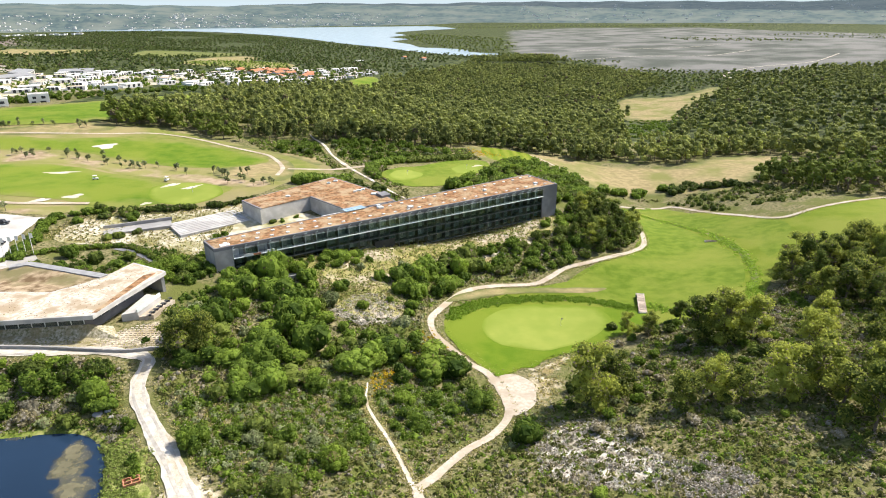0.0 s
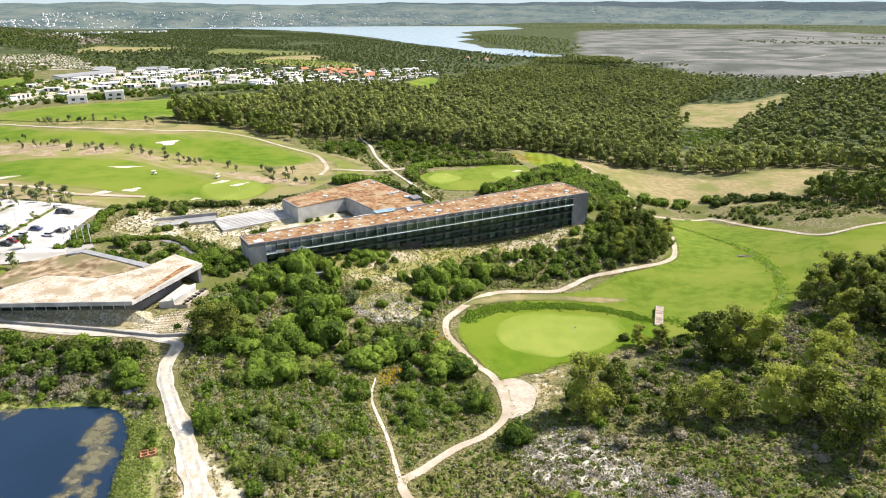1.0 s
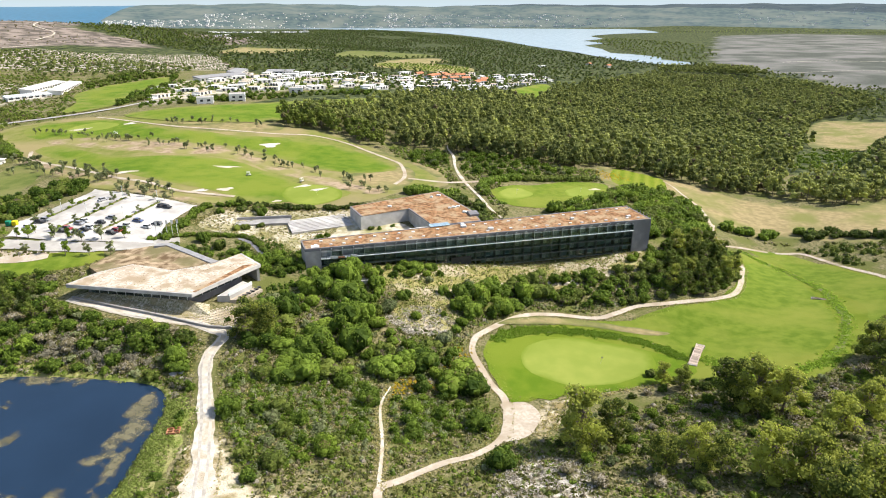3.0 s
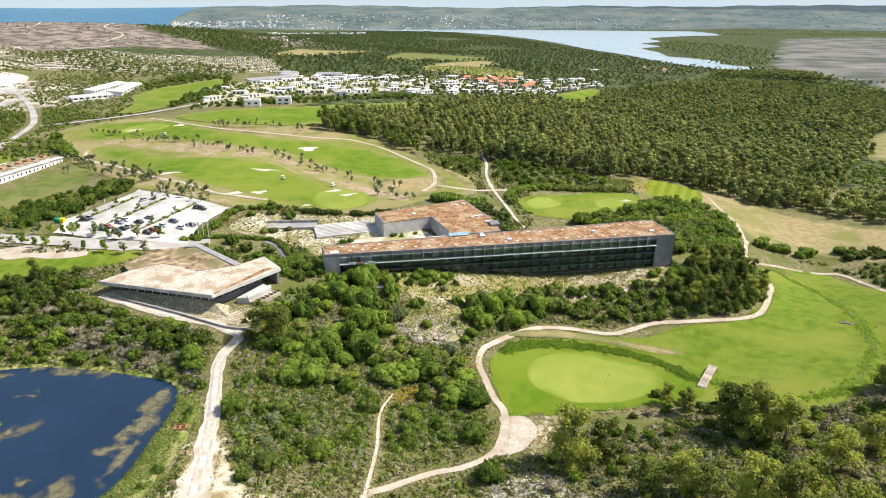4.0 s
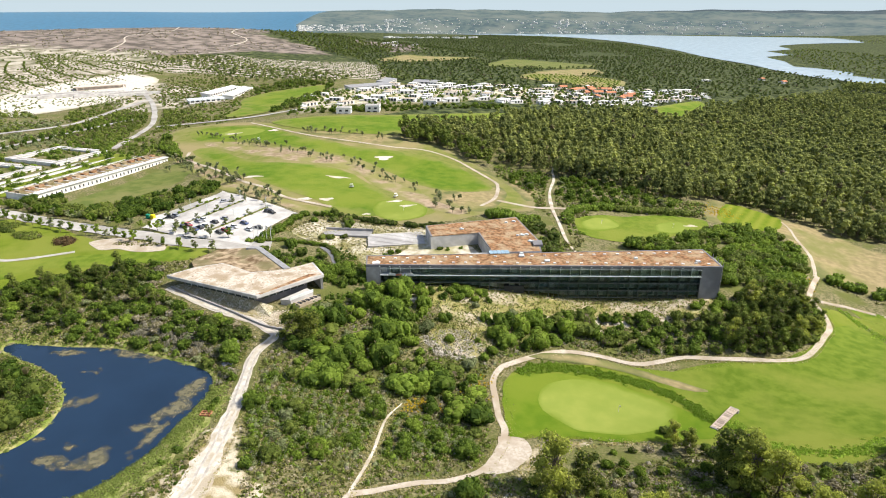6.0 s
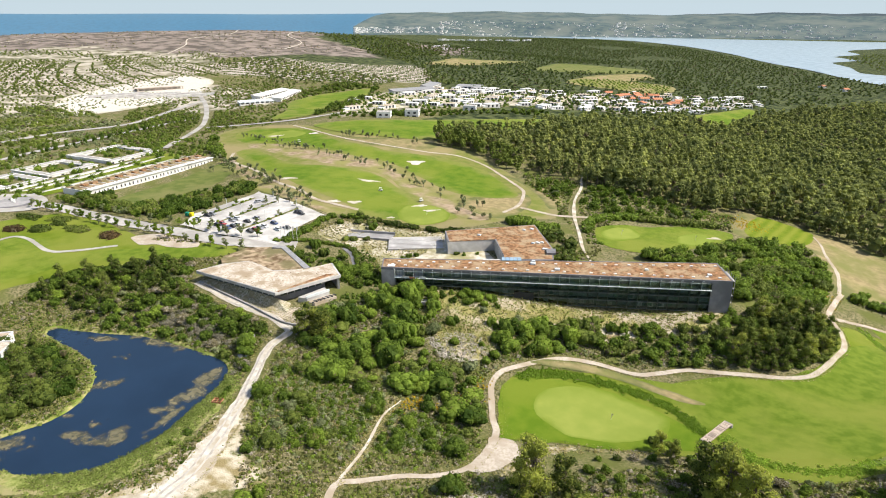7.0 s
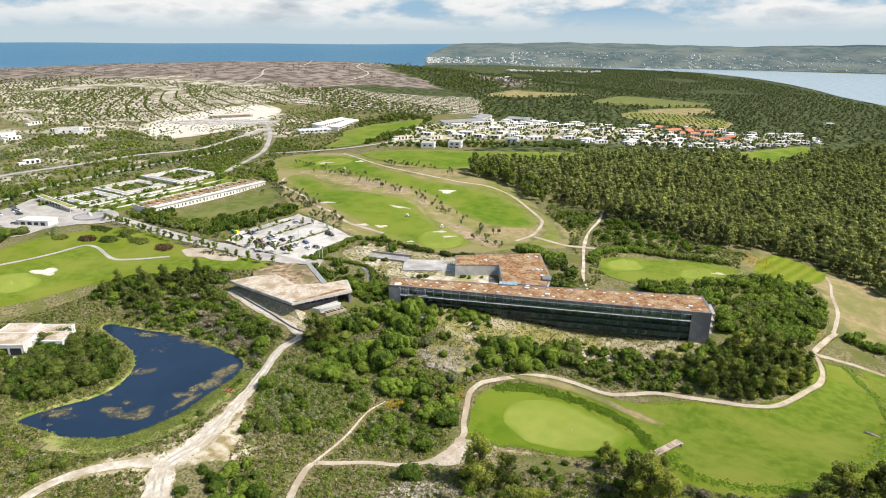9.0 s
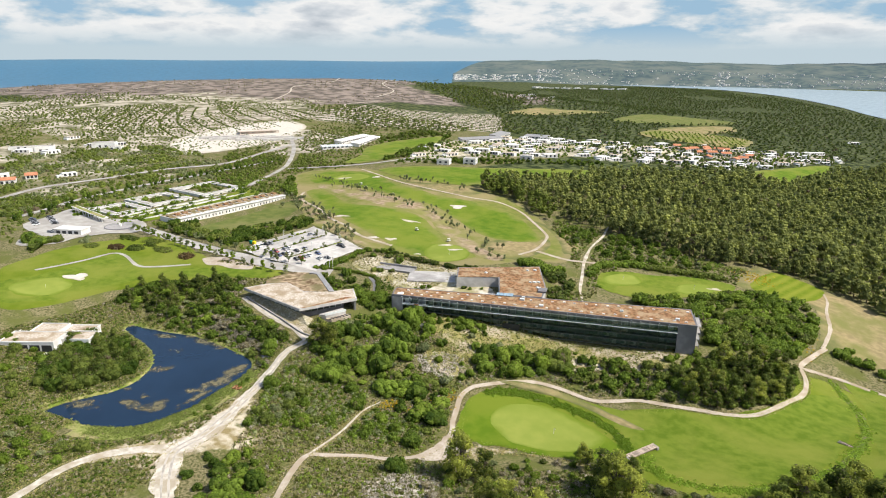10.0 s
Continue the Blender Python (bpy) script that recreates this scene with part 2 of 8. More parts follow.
RELIEF_MID = [
    (80, -240, 0, [
        [4.3, 2.0, -0.1, -0.2, 2.4, 0.6],
        [3.9, -4.2, -1.0, -0.1, 5.8, 0.5],
        [-1.9, 1.7, 5.7, -8.3, -4.0, 3.7],
        [-6.1, 4.5, -5.6, 9.8, -5.4, 5.3],
        [3.3, -2.4, -2.4, 6.2, -8.2, 4.1],
    ]),
    ]
RELIEF_NEAR = [
    (42, -200, 30, [
        [0.5, 2.2, 0.9, 0.2, 0.7, -2.3, -0.6, -0.1, -0.3],
        [0.2, -2.0, -3.2, -0.9, 2.2, 0.7, 1.4, 0.8, -1.1],
        [1.1, 2.9, 0.5, 1.1, -0.7, -3.7, 1.4, 2.4, -2.6],
        [-1.3, -0.4, -0.4, 0.5, 1.2, 0.8, -1.5, 3.0, 0.0],
        [-0.1, 1.1, -2.5, -2.2, 2.6, -3.1, -1.5, -1.3, 1.6],
        [2.3, -0.3, 2.3, 2.8, 0.2, -1.6, 6.9, -4.6, 3.3],
        [-0.2, -2.5, -0.0, 0.3, -1.3, -2.6, 4.1, -6.3, 0.2],
        [0.6, 1.1, -0.2, 0.6, 1.1, -2.8, 3.7, -0.6, 0.6],
    ]),
]
RELIEF = RELIEF_FAR + RELIEF_MID + RELIEF_NEAR
POND_Z = 2.7
POND = [(-139, 73), (-140, 78), (-133, 81), (-121, 87), (-111, 93), (-98, 97), (-83, 100), (-73, 101), (-66, 98), (-61, 92), (-57, 81), (-53, 71), (-52, 63), (-52, 56), (-54, 50), (-59, 44), (-66, 39), (-76, 35), (-85, 31), (-87, 36), (-86, 44), (-84, 53), (-86, 61), (-94, 69), (-104, 73), (-116, 74), (-126, 73)]
LAGOON = [(140, 1350), (20, 1440), (-60, 1540), (-155, 1720), (-310, 1955), (-474, 2258), (-720, 2620), (-960, 2880), (-1200, 3060), (-1500, 3120), (-1800, 3130), (-2050, 3080), (-1950, 3260), (-1500, 3380), (-1000, 3480), (-500, 3540), (-250, 3550), (-80, 3560), (60, 3150), (-90, 2960), (-200, 2700), (-140, 2480), (-190, 2300), (-105, 2170), (-160, 2040), (-95, 1870), (-62, 1720), (-15, 1690), (62, 1600), (60, 1530), (150, 1440)]


def spline(pts, closed=False, step=2.0):
    """A smooth line through control points, with points about a step apart."""
    p = [Vector((float(x), float(y))) for x, y in pts]
    n, out = len(p), []
    for i in range(n if closed else n - 1):
        a, b = p[i], p[(i + 1) % n]
        a0 = p[i - 1] if closed or i > 0 else a * 2 - b
        b1 = p[(i + 2) % n] if closed or i + 2 < n else b * 2 - a
        k = max(2, int((b - a).length / step))
        for j in range(k):
            t = j / k
            out.append(0.5 * (2 * a + (b - a0) * t + (2 * a0 - 5 * a + 4 * b - b1) * t * t + (3 * a - a0 - 3 * b + b1) * t ** 3))
    if not closed:
        out.append(p[-1])
    return np.array([(v.x, v.y) for v in out])


def inside(x, y, poly):
    """Which of the points lie in the outline."""
    x, y = np.asarray(x, float), np.asarray(y, float)
    hit = np.zeros(x.shape, bool)
    q = np.asarray(poly, float)
    for (x0, y0), (x1, y1) in zip(q, np.roll(q, -1, 0)):
        if y0 != y1:
            hit ^= ((y0 > y) != (y1 > y)) & (x < (x1 - x0) * (y - y0) / (y1 - y0) + x0)
    return hit


def reach(x, y, line, closed=False):
    """The distance of the points from a line."""
    x, y = np.asarray(x, float), np.asarray(y, float)
    q = np.asarray(line, float)
    d = np.full(x.shape, 1e9)
    pairs = zip(q, np.roll(q, -1, 0)) if closed else zip(q[:-1], q[1:])
    for (x0, y0), (x1, y1) in pairs:
        l2 = (x1 - x0) ** 2 + (y1 - y0) ** 2 or 1e-9
        t = np.clip(((x - x0) * (x1 - x0) + (y - y0) * (y1 - y0)) / l2, 0, 1)
        d = np.minimum(d, np.hypot(x - x0 - t * (x1 - x0), y - y0 - t * (y1 - y0)))
    return d


def ramp(a, b, x):
    t = np.clip((np.asarray(x, float) - a) / (b - a), 0, 1)
    return t * t * (3 - 2 * t)


RIDGE = [(-1900, -300), (-1640, 100), (-1540, 330), (-1400, 700), (-1180, 1073), (-1040, 1250)]
POND_LINE = spline(POND, True, 3.0)
LAGOON_LINE = spline(LAGOON, True, 60.0)


def ground_z(x, y):
    """The height of the land."""
    x, y = np.asarray(x, float), np.asarray(y, float)
    z = np.zeros(x.shape)
    for s, x0, y0, rows in RELIEF:
        for j, row in enumerate(rows):
            for i, h in enumerate(row):
                z += h * np.exp(-((x - x0 - s * i) ** 2 + (y - y0 - s * j) ** 2) / (2 * (0.75 * s) ** 2))
    r, az = np.hypot(x - 70, y), np.arctan2(x - 70, y)
    w = ramp(1500, 2300, r)
    z = z * (1 - w) - 20 * w
    z += np.exp(-((reach(x, y, RIDGE) - 60).clip(0) / 330) ** 2) * (14 + 13 * np.exp(-((x + 1090) ** 2 + (y - 1000) ** 2) / 300 ** 2))
    land = ramp(-0.80, -0.70, az)
    z += ramp(3450, 4700, r) * (112 + land * (4 * np.sin(az * 9 + 1) + 3 * np.sin(az * 23) + 2 * np.sin(az * 61) + 2 * np.sin(az * 117 + r / 260) + 14 * np.exp(-((az + 0.60) / 0.08) ** 2)))
    z += 4 * np.sin(x / 310 + 1) * np.sin(y / 270) * ramp(600, 1200, r)
    near = (r < 400)
    if np.any(near):
        d = reach(x[near], y[near], POND_LINE, True)
        d = np.where(inside(x[near], y[near], POND_LINE), -d, d)
        k = ramp(0, 14, d)
        zz = z[near] * k + (POND_Z + 0.35) * (1 - k)
        z[near] = np.where(d < 0, POND_Z + 0.35 - 1.8 * ramp(0, 3, -d), zz)
    far = (r > 1200) & (y > 900) & (r < 4300)
    if np.any(far):
        d = reach(x[far], y[far], LAGOON_LINE, True)
        d = np.where(inside(x[far], y[far], LAGOON_LINE), -d, d)
        k = ramp(0, 260, d)
        zz = np.maximum(z[far], -19) * k + (-21.5) * (1 - k)
        z[far] = np.where(d < 0, -21.5 - 6 * ramp(0, 60, -d), zz)
    return z


def at(x, y, up=0.0):
    return float(ground_z(np.array([x]), np.array([y]))[0]) + up


def mesh_of(name, verts, faces, mats, smooth=False, idx=None):
    """A mesh of arrays of points and faces."""
    me = bpy.data.meshes.new(name)
    me.from_pydata(np.asarray(verts, float).tolist(), [], faces if isinstance(faces, list) else faces.tolist())
    for m in mats:
        me.materials.append(m)
    if idx is not None:
        me.polygons.foreach_set("material_index", np.asarray(idx, np.int32))
    me.polygons.foreach_set("use_smooth", np.full(len(me.polygons), smooth))
    me.update()
    return me


def graded(lo, a, b, hi, step, grow=1.09, most=110):
    out = list(np.arange(a, b + 0.1, step))
    d = step
    while out[-1] < hi:
        d = min(d * grow, most)
        out.append(out[-1] + d)
    d = step
    while out[0] > lo:
        d = min(d * grow, most)
        out.insert(0, out[0] - d)
    return np.array(out)


gx, gy = graded(-5000, -330, 230, 5000, 4.0), graded(-5000, -10, 420, 5000, 4.0)
GX, GY = np.meshgrid(gx, gy)
GZ = ground_z(GX.ravel(), GY.ravel())
nx, ny = len(gx), len(gy)
ii = (np.arange(ny - 1)[:, None] * nx + np.arange(nx - 1)[None]).ravel()
ground_me = mesh_of("ground", np.stack([GX.ravel(), GY.ravel(), GZ], 1), np.stack([ii, ii + 1, ii + nx + 1, ii + nx], 1), [], True)
ground = tagged(new("ground", ground_me), "dry sandy heath ground with scrub and bare patches", "ground", kind="structure")

# what covers the land: heath on the bare hills, sand, woodland floor with the trees' shade in its colour
HEATH_HILL = [(-720, 870), (-800, 740), (-793, 630), (-843, 547), (-923, 515), (-1067, 391), (-1120, 269), (-1308, 217), (-1500, -100), (-2000, 300), (-1900, 900), (-1500, 1250), (-1150, 1180), (-989, 937), (-800, 930)]
HEATH_BEHIND = [(-893, 1127), (-811, 1272), (-701, 1097), (-733, 1061)]
HEATH_EAST = [(150, 1350), (420, 1050), (560, 1000), (900, 1100), (1300, 1300), (1600, 2100), (1100, 2900), (560, 3050), (270, 2750), (200, 1900)]
TERRACES = [(-763, 564), (-778, 678), (-651, 713), (-596, 835), (-500, 730), (-430, 638), (-540, 551), (-667, 504)]
ROWS_WEST = [(-990, 295), (-907, 408), (-763, 564), (-667, 504), (-644, 377), (-634, 298), (-775, 243)]
SANDY = [(-560, 330), (-460, 330), (-440, 420), (-520, 480), (-700, 420), (-760, 300), (-640, 280)]
cover = {}
px, py = GX.ravel(), GY.ravel()


def blur_in(poly, soft):
    d = reach(px, py, poly, True)
    return np.clip(0.5 + np.where(inside(px, py, poly), d, -d) / (2 * soft), 0, 1)


BARE = [[(16, 100), (24, 108), (32, 107), (37, 97), (42, 88), (36, 81), (28, 82), (17, 89)], [(38, 84), (46, 90), (51, 81), (46, 77), (39, 79)], [(-32, 150), (-28, 160), (-20, 166), (-12, 160), (-12, 152), (-22, 147)], [(8, 193), (12, 211), (24, 216), (22, 201), (14, 191)],
        ]
BARE += [[(-94, 189), (-67, 203), (-47, 217), (-36, 203), (-66, 184), (-74, 176)], [(-84, 200), (-60, 212), (-50, 216), (-72, 226), (-104, 212), (-126, 204), (-126, 190), (-104, 186)], [(-50, 177), (44, 236), (51, 228), (30, 211), (12, 199), (-10, 184), (-20, 172), (-36, 164), (-52, 170)], [(-22, 166), (-10, 170), (-2, 182), (-12, 181), (-22, 174)], [(-45, 90), (-32, 78), (-16, 77), (-18, 68), (-26, 58), (-10, 45), (-24, 46), (-38, 38), (-44, 28), (-46, 44), (-42, 64), (-50, 84)],
        ]
BARE += [[(-84, 122), (-66, 128), (-68, 140), (-78, 132), (-118, 124), (-120, 121)], [(-160, 125), (-170, 132), (-150, 148), (-138, 150), (-132, 140), (-148, 134)], [(20, 112), (24, 118), (28, 124), (26, 132), (36, 140), (54, 150), (48, 152), (32, 142), (20, 132)]]
TOWN = [(-318, 372), (-424, 510), (-383, 608), (-291, 722), (-236, 846), (-123, 1014), (-96, 943), (-161, 687), (-251, 547)]
cover["heath"] = np.maximum(blur_in(HEATH_HILL, 40), blur_in(HEATH_BEHIND, 25))
cover["terrace"] = np.maximum(blur_in(TERRACES, 25), 0.62 * blur_in(ROWS_WEST, 40))
cover["sand"] = np.maximum(np.maximum(np.maximum(0.5 * blur_in([(-350, 40), (-720, 60), (-700, 300), (-480, 300), (-440, 230), (-380, 110)], 30), 0.7 * blur_in(TERRACES, 30)), 0.75 * blur_in(SANDY, 20)), np.maximum(0.68 * blur_in(TOWN, 20), 0.64 * blur_in([(-540, 330), (-560, 200), (-900, 100), (-1250, 100), (-1100, 520), (-860, 640), (-700, 560)], 60)))
cover["bare"] = np.max([0.74 * blur_in(b, 3) for b in BARE[3:]], 0)
cover["dune"] = np.max([0.62 * blur_in(b, 2.5) for b in (BARE[0], BARE[1], BARE[2])], 0)
# moor: greyish heather, its blue raised in the colour for distance haze
cover["moor"] = blur_in(HEATH_EAST, 60)
# wood: far ground tinted dark mottled green, tree shade included in the colour
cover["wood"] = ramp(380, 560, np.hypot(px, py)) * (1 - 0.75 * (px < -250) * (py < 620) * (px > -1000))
for key, v in cover.items():
    ground_me.attributes.new(key, "FLOAT", "POINT").data.foreach_set("value", v.astype(np.float32))

GROUND_MAT = mat("scrub_ground", (0.065, 0.072, 0.022), (0.25, 0.215, 0.115), 1.2, c=(0.12, 0.13, 0.036), scale2=0.09, bump=1.0, bump_scale=2.2, spread=(0.36, 0.60))
gn, gl = GROUND_MAT.node_tree.nodes, GROUND_MAT.node_tree.links
gp_ = gn["Principled BSDF"]
prev = gp_.inputs["Base Color"].links[0].from_socket
pos = gn.new("ShaderNodeNewGeometry").outputs["Position"]
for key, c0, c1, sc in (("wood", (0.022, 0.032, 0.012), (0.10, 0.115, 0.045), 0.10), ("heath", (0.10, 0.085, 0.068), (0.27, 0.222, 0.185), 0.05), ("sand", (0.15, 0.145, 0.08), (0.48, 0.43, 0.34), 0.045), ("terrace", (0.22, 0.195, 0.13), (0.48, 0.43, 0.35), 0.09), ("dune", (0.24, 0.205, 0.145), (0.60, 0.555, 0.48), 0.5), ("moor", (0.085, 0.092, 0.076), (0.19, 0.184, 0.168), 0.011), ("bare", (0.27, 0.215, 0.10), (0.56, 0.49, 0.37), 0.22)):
    a = gn.new("ShaderNodeAttribute")
    a.attribute_name = key
    t, r, r2 = gn.new("ShaderNodeTexNoise"), gn.new("ShaderNodeMapRange"), gn.new("ShaderNodeMapRange")
    t.inputs["Scale"].default_value, t.inputs["Detail"].default_value = sc, 8
    gl.new(pos, t.inputs["Vector"])
    r.inputs["From Min"].default_value, r.inputs["From Max"].default_value = 0.4, 0.6
    gl.new(t.outputs[0], r.inputs[0])
    k, k2 = gn.new("ShaderNodeMix"), gn.new("ShaderNodeMix")
    k.data_type = k2.data_type = "RGBA"
    i = [q for q in k.inputs if q.type == "RGBA"]
    i[0].default_value, i[1].default_value = (*c0, 1), (*c1, 1)
    gl.new(r.outputs[0], k.inputs["Factor"])
    i = [q for q in k2.inputs if q.type == "RGBA"]
    gl.new(prev, i[0])
    gl.new([q for q in k.outputs if q.type == "RGBA"][0], i[1])
    sum_, edge, rag = gn.new("ShaderNodeMath"), gn.new("ShaderNodeMapRange"), gn.new("ShaderNodeTexNoise")
    rag.inputs["Scale"].default_value, rag.inputs["Detail"].default_value = (0.35 if key in ("bare", "dune") else 0.02), 6
    gl.new(pos, rag.inputs["Vector"])
    gl.new(a.outputs["Fac"], sum_.inputs[0])
    gl.new(rag.outputs[0], sum_.inputs[1])
    edge.inputs["From Min"].default_value, edge.inputs["From Max"].default_value = 0.92, 1.08
    gl.new(sum_.outputs[0], edge.inputs[0])
    gl.new(edge.outputs[0], k2.inputs["Factor"])
    prev = [q for q in k2.outputs if q.type == "RGBA"][0]
gl.new(prev, gp_.inputs["Base Color"])
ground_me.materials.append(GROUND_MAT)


def drape(name, outline, material, up, label, category="", step=4.0, kind="structure", z=None, group=""):
    """A sheet within a smooth outline that lies on the land."""
    from_line = spline(outline, True, step)
    if z is None and len(from_line) > 12:
        rag = np.array([noise.noise_vector(Vector((a / 5, b / 5, up))) for a, b in from_line])[:, :2]
        from_line = from_line + rag * min(0.35 * step, 0.9)
    lo, hi = from_line.min(0), from_line.max(0)
    xs, ys = np.meshgrid(np.arange(lo[0], hi[0], step), np.arange(lo[1], hi[1], step))
    xs, ys = xs.ravel(), ys.ravel()
    keep = inside(xs, ys, from_line) & (reach(xs, ys, from_line, True) > step * 0.5)
    pts = [Vector(p) for p in from_line] + [Vector((a, b)) for a, b in zip(xs[keep], ys[keep])]
    n = len(from_line)
    v, _, f, *_ = delaunay_2d_cdt(pts, [], [list(range(n))], 1, 1e-4)
    v = np.array([(p.x, p.y) for p in v])
    h = ground_z(v[:, 0], v[:, 1]) + up if z is None else np.full(len(v), z)
    me = mesh_of(name, np.column_stack([v, h]), [list(q) for q in f], [material], True)
    me.attributes.new("edge", "FLOAT", "POINT").data.foreach_set("value", np.clip(reach(v[:, 0], v[:, 1], from_line, True) / (2.2 * step), 0, 1).astype(np.float32))
    return tagged(new(name, me), label, category or name.replace("_", " "), group, kind)


def ribbon(name, line, width, material, up, label, category="", kind="structure", step=1.6, closed=False, rough=0.12):
    """A path of a given width along a smooth line; width may be one number or one a control point."""
    p = spline(line, closed, step)
    w = np.interp(np.linspace(0, 1, len(p)), np.linspace(0, 1, len(width)), width) if isinstance(width, (list, tuple)) else np.full(len(p), float(width))
    w = w * (1 + 0.08 * np.sin(np.arange(len(p)) * 0.9) * np.sin(np.arange(len(p)) * 0.23))
    d = np.gradient(p, axis=0)
    d /= np.linalg.norm(d, axis=1)[:, None] + 1e-9
    side = np.column_stack([-d[:, 1], d[:, 0]])
    jag = np.array([[noise.noise(Vector((a / 2.3, b / 2.3, 3.0))) + noise.noise(Vector((a / 7, b / 7, q))) for a, b in p] for q in (1.0, 9.0)])
    rows = [p + side * (w * k * (1 + rough * jag[0 if k < 0 else 1]))[:, None] for k in (-0.5, -0.25, 0, 0.25, 0.5)]
    v = np.stack(rows, 1).reshape(-1, 2)
    h = ground_z(v[:, 0], v[:, 1]) + up
    n = len(p)
    f = np.array([(i * 5 + k, i * 5 + k + 1, i * 5 + k + 6, i * 5 + k + 5) for i in range(n - 1) for k in range(4)])
    return tagged(new(name, mesh_of(name, np.column_stack([v, h]), f, [material], True)), label, category or name.replace("_", " "), kind=kind)


# ---- backdrop ----
def shell(name, r0, r1, a0, a1, nr, na, material, label, up=0.6):
    aa = np.repeat(np.linspace(a0, a1, na)[:, None], nr, 1)
    land = name == "backdrop"
    start = r0 + (0 if land else (3660 - r0) * ramp(-0.83, -0.79, aa))
    end = start + 20 + (r1 - start - 20) * (ramp(-0.83, -0.70, aa) if land else 1)
    rr = start + (end - start) * np.linspace(0, 1, nr)[None]
    x, y = 70 + rr * np.sin(aa), rr * np.cos(aa)
    z = ground_z(x.ravel(), y.ravel()) + np.tile(np.minimum(up, up * np.arange(nr) / 2 - 3 * (np.arange(nr) == 0)), na)
    i = (np.arange(na - 1)[:, None] * nr + np.arange(nr - 1)[None]).ravel()
    return tagged(new(name, mesh_of(name, np.column_stack([x.ravel(), y.ravel(), z]), np.stack([i, i + 1, i + nr + 1, i + nr], 1), [material], True)), label, name, kind="structure")


shell("sea", 2700, 4960, -2.2, -0.66, 24, 60, SEA_WATER, "blue open sea out to the horizon", 4.5)

# distance haze is painted on these hills: bluish base colour plus a faint glow
FAR_LAND = mat("haze_painted_land", (0.016, 0.034, 0.032), (0.06, 0.08, 0.058), 0.03, c=(0.095, 0.105, 0.078), scale2=0.006, bump=0, spread=(0.42, 0.58))
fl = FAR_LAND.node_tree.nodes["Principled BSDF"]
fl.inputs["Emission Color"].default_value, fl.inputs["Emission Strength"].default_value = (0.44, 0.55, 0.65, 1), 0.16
shell("backdrop", 3640, 4960, -0.84, 1.5, 30, 220, FAR_LAND, "blue-green hills on the far shore, haze painted into their colour", 6.5)

sky_m = bpy.data.materials.new("cloudy_horizon")
sky_m.use_nodes = True
sn, sl = sky_m.node_tree.nodes, sky_m.node_tree.links
sn.remove(sn["Principled BSDF"])
em, tc, mp = sn.new("ShaderNodeEmission"), sn.new("ShaderNodeNewGeometry"), sn.new("ShaderNodeMapping")
mp.inputs["Scale"].default_value = (1, 1, 3.2)
sl.new(tc.outputs["Position"], mp.inputs["Vector"])
tn = sn.new("ShaderNodeTexNoise")
tn.inputs["Scale"].default_value, tn.inputs["Detail"].default_value, tn.inputs["Roughness"].default_value = 0.0013, 10.0, 0.55
sl.new(mp.outputs[0], tn.inputs["Vector"])
cr = sn.new("ShaderNodeValToRGB")
e = cr.color_ramp.elements
e[0].position, e[0].color = 0.40, (0.38, 0.58, 0.76, 1)
e[1].position, e[1].color = 0.70, (0.55, 0.61, 0.67, 1)
for at_, c_ in ((0.45, (0.62, 0.73, 0.81, 1)), (0.50, (0.92, 0.94, 0.95, 1)), (0.55, (1.0, 1.0, 0.99, 1)), (0.62, (0.76, 0.80, 0.84, 1))):
    e.new(at_).color = c_
sl.new(tn.outputs[0], cr.inputs[0])
sep, hz, hm = sn.new("ShaderNodeSeparateXYZ"), sn.new("ShaderNodeMapRange"), sn.new("ShaderNodeMix")
sl.new(tc.outputs["Position"], sep.inputs[0])
hz.inputs["From Min"].default_value, hz.inputs["From Max"].default_value = 180, 330
sl.new(sep.outputs["Z"], hz.inputs[0])
hm.data_type = "RGBA"
sl.new(hz.outputs[0], hm.inputs["Factor"])
hi_ = [q_ for q_ in hm.inputs if q_.type == "RGBA"]
hi_[0].default_value = (0.60, 0.72, 0.79, 1)
sl.new(cr.outputs[0], hi_[1])
sl.new([q_ for q_ in hm.outputs if q_.type == "RGBA"][0], em.inputs["Color"])
em.inputs["Strength"].default_value = 0.73
sl.new(em.outputs[0], sn["Material Output"].inputs["Surface"])
aa = np.linspace(-math.pi, math.pi, 97)
hh = np.array([-60, 150, 400, 700, 1000])
v = [(70 + 4830 * math.sin(a), 4830 * math.cos(a), h) for h in hh for a in aa]
f = [(i * 97 + j, i * 97 + j + 1, i * 97 + 98 + j, i * 97 + 97 + j) for i in range(4) for j in range(96)]
tagged(new("sky_backdrop", mesh_of("sky_backdrop", v, f, [sky_m], True)), "pale blue sky with white cumulus cloud near the horizon", "sky", kind="structure")

# ---- ground covers ----
def beyond(pts, d):
    """The line with its start drawn out by d metres."""
    a, b = Vector(pts[0]), Vector(pts[1])
    return [tuple(a + (a - b).normalized() * d)] + list(pts)


def cornered(pts, k=0.05):
    """The same outline with tight corners."""
    out = []
    for i, p in enumerate(pts):
        a, b = pts[i - 1], pts[(i + 1) % len(pts)]
        out += [(p[0] + (a[0] - p[0]) * k, p[1] + (a[1] - p[1]) * k), (p[0] + (b[0] - p[0]) * k, p[1] + (b[1] - p[1]) * k)]
    return out



